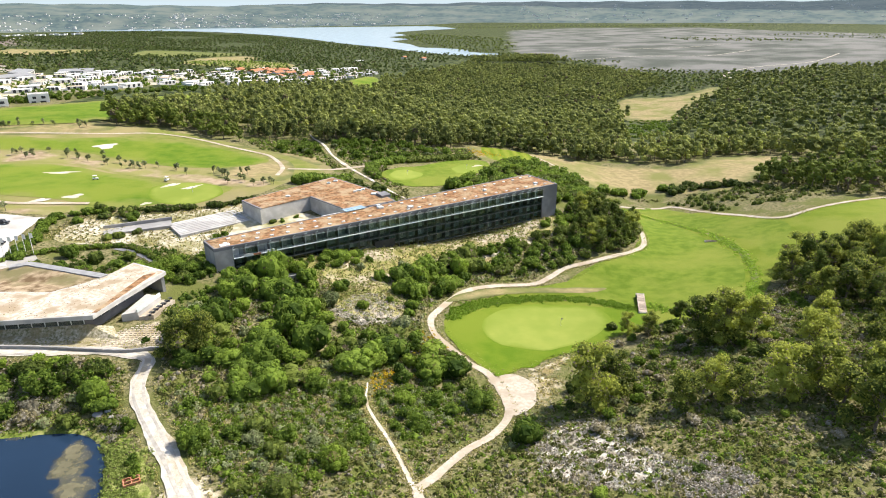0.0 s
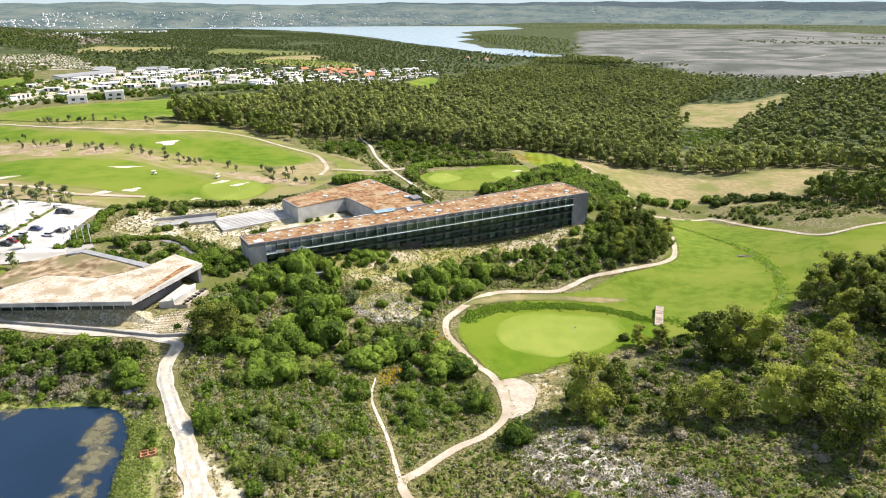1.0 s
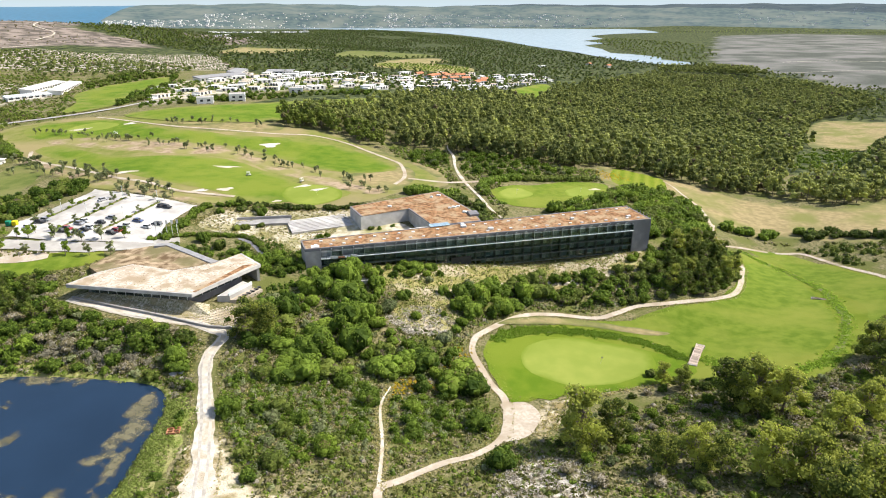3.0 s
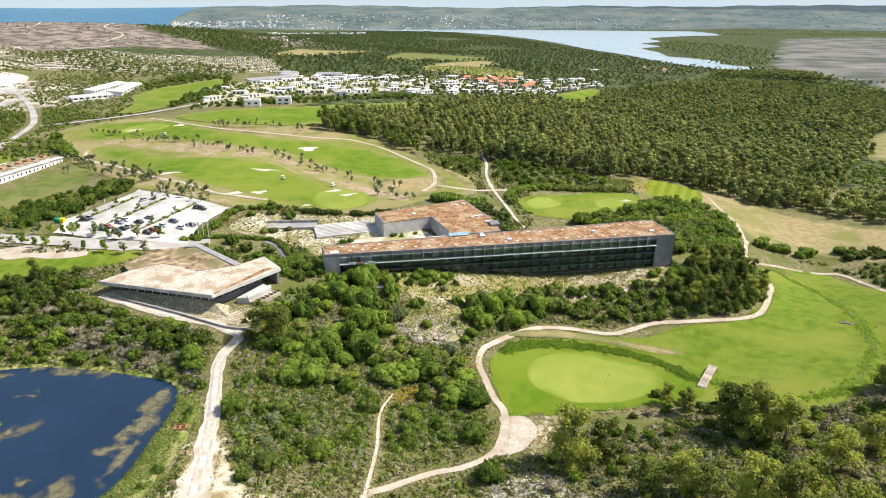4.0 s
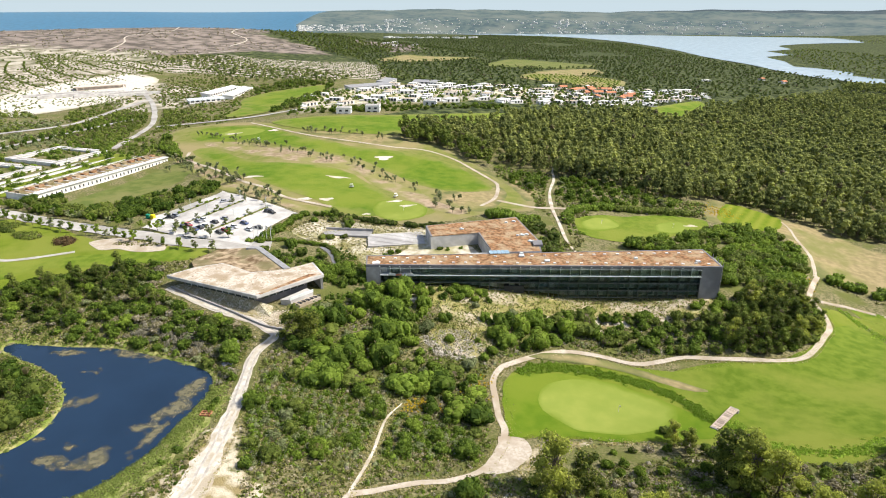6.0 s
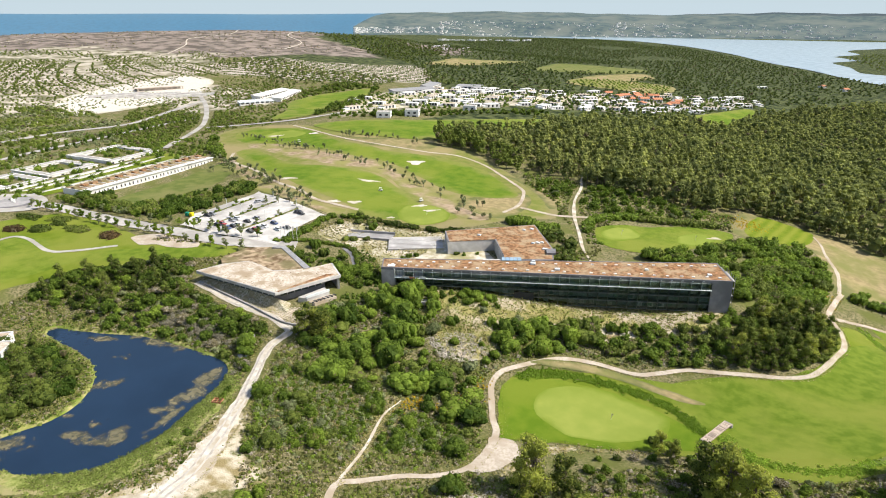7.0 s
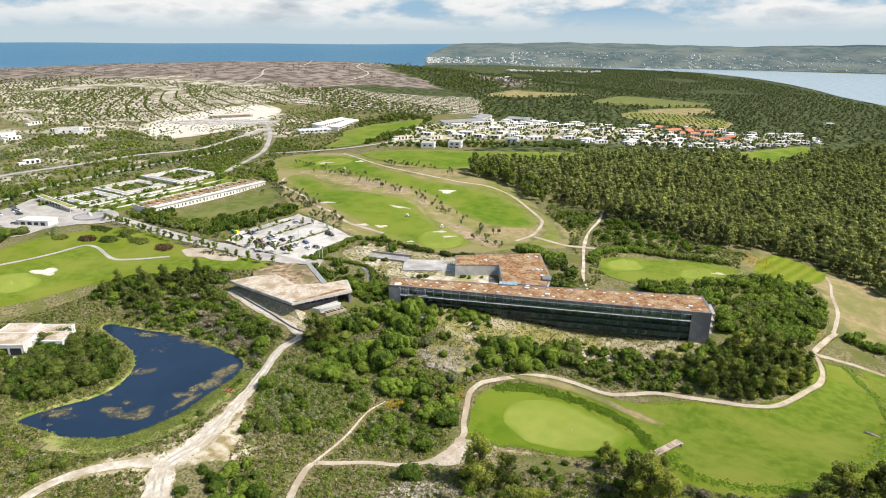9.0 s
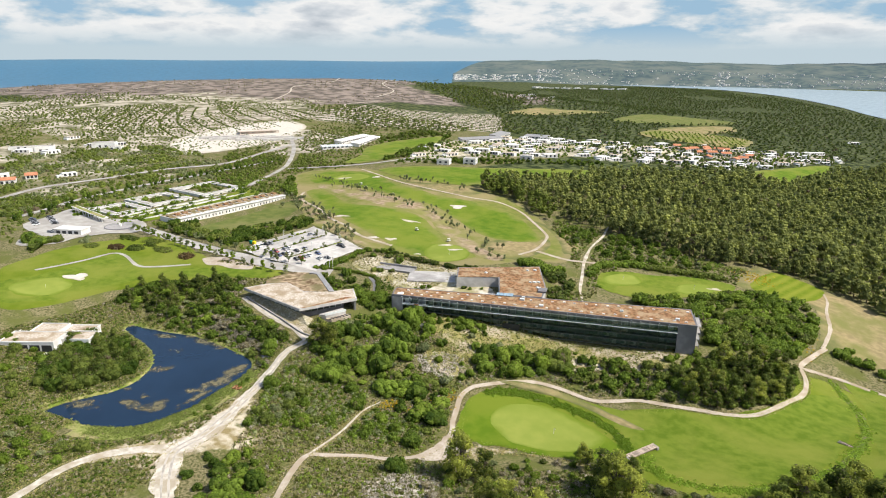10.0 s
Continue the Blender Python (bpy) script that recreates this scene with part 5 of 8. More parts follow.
def scatter(poly, n, gap, margin=0.0, seed=1, patch=None):
    """Random places in an outline, at least a gap apart and clear of paths and buildings."""
    rng = np.random.default_rng(seed)
    q = np.asarray(poly, float)
    lo, hi = q.min(0), q.max(0)
    x, y = rng.uniform(lo[0], hi[0], n * 12), rng.uniform(lo[1], hi[1], n * 12)
    k = inside(x, y, q)
    x, y = x[k], y[k]
    if patch:
        s, cut = patch
        f = np.array([noise.noise(Vector((a / s, b / s, seed * 7.3))) for a, b in zip(x, y)])
        x, y = x[f > cut], y[f > cut]
    k = free(x, y, margin)
    x, y = x[k], y[k]
    cells, out = {}, []
    for a, b in zip(x, y):
        c = (int(a // gap), int(b // gap))
        if all((a - p) ** 2 + (b - r) ** 2 > gap * gap for i in (-1, 0, 1) for j in (-1, 0, 1) for p, r in cells.get((c[0] + i, c[1] + j), ())):
            cells.setdefault(c, []).append((a, b))
            out.append((a, b))
            if len(out) >= n:
                break
    return np.array(out).reshape(-1, 2)


def thin(p, seed, keep=0.4):
    """Fewer plants where the ground is bare."""
    rng = np.random.default_rng(seed)
    bare = np.zeros(len(p), bool)
    for b in BARE:
        bare |= inside(p[:, 0], p[:, 1], b)
    luck = rng.uniform(0, 1, len(p))
    dune = inside(p[:, 0], p[:, 1], BARE[0]) | inside(p[:, 0], p[:, 1], BARE[1])
    streak = np.sin((p[:, 0] + p[:, 1]) * 1.1 + 1.5 * np.sin(p[:, 0] * 0.35)) > 0.55
    return p[~bare | (luck < np.where(dune & ~streak, 0.5, np.maximum(keep, 0.8 * dune)))]


def clump_field(name, places, sizes, per, material, label, category, seed, flat=0.7, leaf=0.3, kind="stuff", low=0.0, lift=0.3, fill=0.75):
    """Many low plants, joined: a filled lump and a skin of sprays each."""
    rng = np.random.default_rng(seed)
    n = len(places)
    if not n:
        return None
    z = ground_z(places[:, 0], places[:, 1])
    s = rng.uniform(sizes[0], sizes[1], n)
    k = np.repeat(np.arange(n), per)
    d = rng.normal(0, 1, (n * per, 3))
    d /= np.linalg.norm(d, axis=1)[:, None]
    d[:, 2] = np.where(d[:, 2] < low, np.abs(d[:, 2]), d[:, 2])
    r = s[k] * rng.uniform(0.65, 1.1, n * per)
    p = np.column_stack([places[k, 0], places[k, 1], z[k] + s[k] * lift * flat]) + d * r[:, None] * np.array([1, 1, flat])
    v, f = sprays(p, d, leaf, rng)
    seg = 4
    a = np.arange(seg) / seg * 2 * np.pi
    ring = np.stack([np.cos(a), np.sin(a)], 1)
    bv = np.zeros((n, 2 * seg + 1, 3))
    for i, (rad, hz) in enumerate(((1.0, 0.0), (0.75, 0.6))):
        q = s[:, None] * fill * rad * rng.uniform(0.8, 1.15, (n, seg))
        bv[:, i * seg:(i + 1) * seg, 0] = places[:, 0, None] + ring[None, :, 0] * q
        bv[:, i * seg:(i + 1) * seg, 1] = places[:, 1, None] + ring[None, :, 1] * q
        bv[:, i * seg:(i + 1) * seg, 2] = (z - 0.25 + s * lift * flat * (i > 0) + s * fill * flat * hz)[:, None]
    bv[:, -1] = np.column_stack([places, z + s * flat * (lift + fill * 0.9)])
    o = len(v)
    base = o + np.arange(n)[:, None] * (2 * seg + 1)
    bf = []
    for j in range(seg):
        m = (j + 1) % seg
        bf.append(np.concatenate([base + j, base + m, base + seg + m, base + seg + j], 1))
    tf = [np.concatenate([base + seg + j, base + seg + (j + 1) % seg, base + 2 * seg], 1) for j in range(seg)]
    faces = f.tolist() + np.concatenate(bf).tolist() + np.concatenate(tf).tolist()
    ob = new(name, mesh_of(name, np.concatenate([v, bv.reshape(-1, 3)]), faces, [material]))
    return tagged(ob, label, category, kind=kind)


def wood(name, places, h0, h1, per, leaf, material, label, seed, stems=True, wide=1.0, lob=5):
    """A wood seen from afar: each tree a stem and a few rounded heads with a skin of sprays; joined."""
    rng = np.random.default_rng(seed)
    n = len(places)
    z = ground_z(places[:, 0], places[:, 1])
    h = rng.uniform(h0, h1, n) * (1 + 0.18 * np.sin(places[:, 0] / 23) * np.sin(places[:, 1] / 31))
    up = (np.arange(lob) + rng.uniform(-0.3, 0.3, (n, lob))) / lob
    cx = rng.normal(0, 0.13 * wide, (n, lob)) * h[:, None] * (1.1 - 0.5 * up)
    cy = rng.normal(0, 0.13 * wide, (n, lob)) * h[:, None] * (1.1 - 0.5 * up)
    cz = (0.27 + 0.60 * up) * h[:, None]
    cr = h[:, None] * rng.uniform(0.15, 0.23, (n, lob)) * (1.08 - 0.08 * np.arange(lob) * 5 / lob)
    k = np.repeat(np.arange(n), per)
    j = rng.integers(0, lob, n * per)
    d = rng.normal(0, 1, (n * per, 3))
    d /= np.linalg.norm(d, axis=1)[:, None]
    d[:, 2] = np.where(d[:, 2] < -0.25, -d[:, 2], d[:, 2])
    p = np.column_stack([places[k, 0] + cx[k, j], places[k, 1] + cy[k, j], z[k] + cz[k, j]]) + d * np.array([wide ** 0.5, wide ** 0.5, 1]) * (cr[k, j] * rng.uniform(0.78, 1.1, n * per))[:, None]
    v, f = sprays(p, d, leaf, rng)
    # a rounded lump inside each head: top, two rings of five, open below
    seg, o = 5, len(v)
    a = np.arange(seg) / seg * 2 * np.pi
    m = n * lob
    hx, hy, hz, hr = (places[:, :1] + cx).ravel(), (places[:, 1:] + cy).ravel(), (z[:, None] + cz).ravel(), cr.ravel() * 0.84
    lump = np.zeros((m, 1 + 2 * seg, 3))
    lump[:, 0] = np.column_stack([hx, hy, hz + hr])
    for ring, (rad, zz) in enumerate(((0.78, 0.55), (0.95, -0.35))):
        q = hr[:, None] * rad * wide ** 0.5 * rng.uniform(0.82, 1.15, (m, seg))
        lump[:, 1 + ring * seg:1 + (ring + 1) * seg, 0] = hx[:, None] + np.cos(a + 0.6 * ring) * q
        lump[:, 1 + ring * seg:1 + (ring + 1) * seg, 1] = hy[:, None] + np.sin(a + 0.6 * ring) * q
        lump[:, 1 + ring * seg:1 + (ring + 1) * seg, 2] = (hz + hr * zz)[:, None]
    base = o + np.arange(m)[:, None] * (1 + 2 * seg)
    faces = f.tolist()
    for s in range(seg):
        t = (s + 1) % seg
        faces += np.concatenate([base, base + 1 + s, base + 1 + t], 1).tolist()
        faces += np.concatenate([base + 1 + s, base + 1 + seg + s, base + 1 + seg + t, base + 1 + t], 1).tolist()
    ob = new(name, mesh_of(name, np.concatenate([v, lump.reshape(-1, 3)]), faces, [material]))
    tagged(ob, label, "wood", kind="stuff")
    if stems:
        sv = []
        for zz, rad in ((-0.05, 0.018), (0.5, 0.010)):
            sv.append(np.stack([places[:, 0, None] + np.cos(a[:4] * 1.25) * h[:, None] * rad, places[:, 1, None] + np.sin(a[:4] * 1.25) * h[:, None] * rad, np.broadcast_to((z + h * zz)[:, None], (n, 4))], 2).reshape(-1, 3))
        base = np.arange(n)[:, None] * 4
        sf = np.concatenate([np.concatenate([base + s, base + (s + 1) % 4, base + n * 4 + (s + 1) % 4, base + n * 4 + s], 1) for s in range(4)])
        t = new("stems", mesh_of("stems", np.concatenate(sv), sf, [BARK]))
        t.parent = ob
        tagged(t, kind="stuff")
    return ob


# the big wood behind, the wood to the east, far woods
FOREST_MAIN = [(-205, 360), (-190, 410), (-175, 470), (-150, 560), (-125, 660), (-95, 800), (-20, 1000), (60, 1250), (150, 1330), (300, 1100), (330, 960), (235, 830), (190, 640), (150, 500), (118, 415), (96, 380), (72, 372), (48, 390), (22, 385), (0, 362), (-30, 352), (-65, 350), (-110, 362), (-160, 365)]
FOREST_EAST = [(140, 385), (165, 440), (200, 560), (260, 680), (340, 800), (430, 930), (640, 1000), (900, 950), (900, 500), (520, 300), (330, 300), (250, 345), (180, 385)]
EAST_HILL = [(150, 300), (175, 320), (260, 340), (330, 290), (420, 260), (420, 180), (300, 190), (215, 255), (170, 262)]


def near_far(places, cut):
    d = np.hypot(places[:, 0], places[:, 1])
    return places[d < cut], places[d >= cut]


a_, b_ = near_far(scatter(FOREST_MAIN, 3400, 6.0, 2.0, 21), 560)
wood("eucalyptus_wood", a_, 12, 17, 80, 1.0, LEAF_EUC, "dense green eucalyptus wood with yellow-green tops", 31)
wood("eucalyptus_wood", b_, 12, 17, 26, 1.7, LEAF_EUC, "dense eucalyptus wood running back to the lagoon", 34, False, 1.15, 4)
wood("eucalyptus_wood", scatter(FOREST_EAST, 2000, 8.0, 2.0, 22), 12, 17, 30, 1.6, LEAF_EUC, "dense eucalyptus wood on a slope", 32, False, 1.2, 4)
wood("pine_wood", scatter([(-228, 384), (-212, 416), (-196, 440), (-186, 420), (-172, 372), (-118, 360), (-110, 340), (-150, 345), (-186, 352), (-212, 362)], 150, 4.6, 0.5, 24), 9, 15, 110, 1.1, LEAF_PINE, "dark pines at the edge of the wood", 35)
wood("pine_wood", scatter([(-112, 352), (-66, 344), (-30, 346), (0, 356), (22, 380), (48, 385), (72, 368), (96, 375), (118, 410), (100, 402), (70, 385), (46, 402), (16, 396), (-6, 372), (-36, 362), (-70, 362), (-108, 372)], 150, 4.2, 0.5, 25), 6, 13, 90, 1.1, LEAF_EUC, "young eucalyptus along the edge of the wood", 36)
wood("valley_wood", scatter([(118, 415), (150, 500), (185, 600), (215, 610), (268, 690), (330, 800), (300, 760), (250, 680), (200, 560), (165, 440), (140, 385)], 300, 5.0, 0.5, 26), 3.5, 7, 40, 1.2, LEAF_EUC, "young trees in a valley between woods", 37, False)
wood("pine_wood", scatter([(100, 384), (118, 374), (140, 364), (172, 386), (215, 382), (250, 350), (330, 300), (345, 325), (260, 375), (205, 412), (140, 405), (112, 405)], 260, 5.0, 0.3, 27), 9, 15, 70, 1.3, LEAF_EUC, "eucalyptus edge above a dry field", 38)
wood("pine_wood", scatter(EAST_HILL, 330, 6.5, 1.0, 23), 10, 15, 110, 1.0, LEAF_PINE, "dark wood on a near slope", 33)
FAR_PARTS = [
    [(-480, 720), (-330, 640), (-160, 600), (-140, 700), (-90, 950), (20, 1250), (80, 1380), (-30, 1480), (-160, 1650), (-320, 1900), (-500, 2200), (-740, 2540), (-1000, 2800), (-1300, 3000), (-1600, 3000), (-1700, 2300), (-1400, 1700), (-1050, 1300), (-820, 1100), (-700, 900)],
    [(-155, 2250), (-85, 2480), (20, 2300), (175, 2020), (190, 1700), (150, 1560), (100, 1470), (30, 1560), (-105, 2080)],
    [(560, 990), (900, 1080), (1300, 1280), (1600, 900), (1200, 700), (800, 950)],
    [(-1040, 1120), (-1000, 1250), (-1150, 1330), (-1500, 950), (-1640, 600), (-1800, 200), (-1720, 150), (-1560, 560), (-1400, 880)],
    [(-1040, 1250), (-1000, 1120), (-900, 1040), (-788, 893), (-700, 900), (-820, 1100), (-1050, 1300), (-1400, 1700), (-1560, 1560)],
]
FAR_PARTS += [
    [(330, 960), (300, 1100), (150, 1330), (320, 1180), (430, 1060), (520, 1000), (430, 930), (367, 874), (298, 840), (230, 800)],
    [(-440, 560), (-560, 500), (-620, 540), (-800, 560), (-760, 640), (-560, 620), (-480, 640)],
    [(-730, 886), (-596, 835), (-430, 638), (-330, 640), (-480, 720), (-700, 920)],
    [(-1044, 991), (-990, 1100), (-890, 1120), (-777, 1113), (-728, 1055), (-730, 886), (-790, 915)],
    [(100, 3000), (600, 3150), (1300, 2900), (1500, 3100), (600, 3400), (0, 3300)],
    [(560, 1900), (800, 1700), (1300, 1900), (1500, 1500), (1700, 1700), (1300, 2300), (800, 2100)],
]
for i, (p, n, g, c) in enumerate(zip(FAR_PARTS, (8500, 420, 900, 600, 900, 500, 400, 420, 520, 320, 420), (9, 14, 15, 14, 10, 8, 8, 7.5, 8, 26, 22), (-0.42, -0.7, -0.1, -0.3, -0.4, -0.6, -0.2, -0.5, -0.8, -0.3, 0.0))):
    wood("far_wood", scatter(p, n, g, 0, 41 + i, (170, c)), 5, 8.5, 4, 3.4, LEAF_PINE if i in (1, 8) else LEAF_FAR, "distant low woodland", 51 + i, False, 2.2, 2)

# near bushes, each a thing of its own
BUSH_KINDS = []
for i, (r, k, mt, tall, lab) in enumerate(((2.6, 11, LEAF_LIME, 0.95, "rounded bright green mastic bush"), (2.2, 8, LEAF_BUSH, 0.85, "rounded deep green bush"), (3.0, 14, LEAF_BUSH, 1.0, "tall dense green bush of many rounded heads"), (2.0, 5, LEAF_OLIVE, 0.8, "pale grey-green bush"), (2.8, 11, LEAF_PINE, 0.9, "dark evergreen bush"), (2.4, 8, LEAF_BRUSH, 0.7, "dry grey-brown brush"))):
    lob = shrub_lobes(random.Random(60 + i), r, k, tall)
    BUSH_KINDS.append((crown_mesh("bush", lob, 640 if r > 2.5 else 480, 0.38, mt, 70 + i, 0.0, 0.88, 7, 5), lab, lob, mt))


def bush(kind, x, y, s):
    me, lab, *_ = BUSH_KINDS[kind]
    ob = new("bush", me)
    ob.matrix_world = pose(x, y, at(x, y, -0.15 * s), R.uniform(-9, 9), R.uniform(-9, 9), R.uniform(0, 360)) @ Matrix.Diagonal((s * R.uniform(0.85, 1.15), s * R.uniform(0.85, 1.15), s * R.uniform(0.72, 1.3), 1))
    return tagged(ob, lab + " among scrub", "bush", "bushes")


def thicket(name, places, s0, s1, kinds, label, seed, per=150, leaf=0.6):
    """Bushes grown together, joined by kind of leaf."""
    rng = np.random.default_rng(seed)
    z = ground_z(places[:, 0], places[:, 1])
    pick = rng.choice(kinds, len(places))
    by = {}
    for (x, y), zz, k in zip(places, z, pick):
        _, _, lob, mt = BUSH_KINDS[k]
        s, a = rng.uniform(s0, s1), rng.uniform(0, 6.3)
        c, q = math.cos(a), math.sin(a)
        for lx, ly, lz, lr, fl in lob:
            by.setdefault(mt.name, (mt, []))[1].append((x + s * (lx * c - ly * q), y + s * (lx * q + ly * c), zz + s * lz - 0.1, lr * s, fl))
    for mt, lobes in by.values():
        me = crown_mesh(name, lobes, int(per * len(lobes) / 11), leaf, mt, seed, 0.0, 0.8, 5, 3)
        tagged(new(name, me), label, "bushes", kind="stuff")


BUSH_AREA = [(-64, 128), (-66, 160), (-48, 174), (-34, 168), (-30, 176), (-20, 190), (6, 206), (10, 192), (6, 180), (0, 170), (-6, 156), (-4, 148), (2, 136), (4, 128), (-6, 124), (-16, 128), (-30, 122), (-44, 112), (-58, 116)]
for x, y in scatter(BUSH_AREA, 190, 4.1, 1.6, 81):
    if reach(x, y, BARE[2], True) < 1.5 or inside(x, y, BARE[2]):
        continue
    bush(R.choice((0, 0, 0, 1, 1, 2, 2, 2, 2, 3, 4)), x, y, R.choice((R.uniform(0.6, 1.0), R.uniform(1.1, 1.9), R.uniform(1.2, 1.7))))
TRAIL_BUSHES = [(-58, 112), (-44, 112), (-28, 122), (-16, 120), (-8, 122), (8, 126), (8, 112), (-4, 104), (-16, 98), (-30, 78), (-46, 94)]
thicket("thicket", scatter(TRAIL_BUSHES, 130, 4.3, 1.2, 89, (14, -0.3)), 0.5, 1.35, (0, 1, 1, 2, 2, 3, 4), "rounded green bushes scattered beside a trail", 89, 420, 0.36)
SOUTH_EAST = [(20, 112), (30, 136), (60, 152), (90, 166), (130, 180), (150, 120), (110, 60), (60, 50), (20, 70)]
thicket("thicket", scatter([(24, 116), (32, 134), (52, 148), (66, 152), (88, 160), (100, 168), (104, 150), (84, 130), (60, 118), (44, 108), (30, 106)], 64, 4.2, 1.2, 185), 0.4, 0.85, (0, 1, 3, 4, 5), "dark mixed bushes below the putting green", 185, 260, 0.5)
for x, y in scatter(SOUTH_EAST, 60, 6, 2.0, 85):
    bush(R.choice((0, 1, 3, 3, 4, 5, 5)), x, y, R.uniform(0.4, 0.9))
SOUTH = [(-14, 74), (-4, 70), (6, 60), (20, 40), (-4, 30), (-14, 44), (-22, 62)]
for x, y in scatter(SOUTH, 34, 4.0, 1.5, 87):
    bush(R.choice((0, 1, 2)), x, y, R.uniform(0.7, 1.2))
GROVE_AREA = [(12, 188), (26, 189), (40, 199), (54, 207), (68, 215), (77, 228), (81, 250), (76, 268), (62, 262), (50, 242), (30, 222), (14, 206), (6, 200)]
thicket("thicket", scatter(GROVE_AREA, 150, 3.7, 0.2, 82), 0.7, 1.25, (1, 1, 2, 4, 4), "thick green bushes between hotel and path", 182, 200, 0.65)
GROVE_BACK = [(46, 246), (40, 256), (24, 262), (2, 262), (4, 285), (22, 290), (30, 325), (52, 340), (62, 326), (66, 305), (70, 285), (66, 266)]
thicket("thicket", scatter(GROVE_BACK, 140, 4.6, 1.0, 83), 1.0, 1.6, (0, 1, 2, 2, 4), "thick green bushes behind the hotel", 183, 170, 0.8)
POND_BANK = [(-146, 84), (-132, 92), (-110, 104), (-84, 109), (-72, 114), (-76, 119), (-110, 117), (-126, 122), (-142, 138), (-160, 116), (-168, 90), (-160, 76)]
thicket("thicket", scatter(POND_BANK, 200, 3.4, 1.0, 84), 0.6, 1.25, (0, 1, 2, 2, 3, 4, 4, 5), "thick bushes on the bank of the pond", 184, 200, 0.65)
thicket("thicket", scatter([(-140, 84), (-142, 124), (-66, 119), (-62, 94), (-80, 86), (-110, 90)], 110, 3.4, 1.0, 180), 0.45, 0.95, (1, 2, 2, 3, 4, 5), "mixed bushes down to the water's edge", 180, 180, 0.55)
rg = np.random.default_rng(951)
p = np.concatenate([rg.normal((-88, 106), (7, 2.2), (46, 2)), rg.normal((-106, 104), (6, 2.5), (26, 2)), rg.normal((-66, 101), (2, 3), (12, 2))])
clump_field("dry_brush", p[free(p[:, 0], p[:, 1], 0.0)], (0.8, 1.9), 40, LEAF_PALE, "pale grey dry brush above the water", "brush", 952, 0.8, 0.42, fill=0.7)
ISLAND = [(-124, 68), (-104, 68), (-94, 62), (-92, 52), (-92, 40), (-104, 34), (-122, 42), (-134, 58)]
thicket("thicket", scatter(ISLAND, 42, 4.4, 1.0, 86), 1.1, 1.7, (2, 4, 4), "dark dense bushes on the pond's spit", 186, 300, 0.6)
thicket("thicket", scatter([(-50, 44), (-46, 20), (-70, -5), (-120, 0), (-150, 30), (-130, 40), (-100, 28), (-80, 26), (-62, 34)], 80, 4.6, 1.5, 88), 0.6, 1.1, (0, 1, 3, 4), "scattered green bushes south of the pond", 188, 200, 0.6)
thicket("thicket", scatter([(-90, 330), (-75, 300), (-66, 312), (-30, 300), (-10, 318), (8, 345), (-30, 350), (-66, 348)], 70, 4.5, 1.5, 189), 0.7, 1.3, (0, 1, 2, 3), "green bushes below the wood", 189, 260, 0.7)
thicket("thicket", scatter([(-272, 134), (-250, 136), (-230, 142), (-200, 152), (-196, 168), (-198, 206), (-214, 212), (-222, 188), (-232, 168), (-262, 152)], 130, 4.0, 1.0, 190), 0.9, 1.4, (2, 4, 1), "tall dark hedge of trees along the avenue", 190, 170, 0.8)
thicket("thicket", scatter([(-290, 240), (-266, 260), (-275, 290), (-310, 300), (-345, 286), (-330, 262)], 60, 4.8, 0.5, 191), 0.9, 1.5, (2, 2, 4), "dense round bushes at the end of a terrace", 191, 150, 0.9)
thicket("thicket", scatter([(-330, 372), (-300, 395), (-260, 430), (-232, 490), (-200, 545), (-215, 560), (-250, 505), (-285, 440), (-330, 395)], 110, 5.0, 1.0, 192), 0.7, 1.3, (0, 1, 4), "green bushes below the white villas", 192, 150, 0.9)
thicket("thicket", scatter([(-345, 380), (-400, 400), (-470, 470), (-500, 560), (-440, 560), (-400, 500), (-350, 430)], 110, 5.5, 1.0, 193), 0.9, 1.6, (2, 4, 1), "dark bushes beside a far fairway", 193, 130, 1.0)
thicket("thicket", scatter([(-104, 160), (-92, 166), (-86, 176), (-74, 172), (-72, 160), (-84, 160), (-100, 152)], 26, 3.6, 0.6, 194), 0.6, 1.0, (2, 4), "rounded bushes beside the clubhouse", 194, 300, 0.5)
thicket("thicket", scatter([(-86, 158), (-74, 156), (-66, 166), (-72, 200), (-78, 196), (-74, 176)], 40, 3.0, 0.6, 195), 0.5, 0.9, (1, 2, 0), "bushes between clubhouse and hotel", 195, 260, 0.5)
for pts, w, n, s0, s1, sd in (([(-126, 168), (-128, 180), (-132, 200), (-121, 210), (-103, 215), (-82, 221), (-72, 227)], 1.2, 90, 0.45, 0.75, 61), ([(-30, 268), (-34, 285), (-27, 301), (-9, 315), (10, 331), (16, 333)], 1.2, 90, 0.75, 1.05, 62), ([(-64, 250), (-52, 256), (-40, 254), (-30, 244), (-24, 234)], 4.0, 50, 0.8, 1.3, 63), ([(76, 303), (100, 306), (125, 309), (150, 300)], 4.0, 46, 0.7, 1.2, 64)):
    ln = spline(pts, False, 1.5)
    rg = np.random.default_rng(sd)
    p = ln[rg.integers(0, len(ln), n)] + rg.normal(0, w * 0.6, (n, 2))
    thicket("hedge", p, s0, s1, (2, 4), "dark green clipped hedge", sd, 70, 0.7)

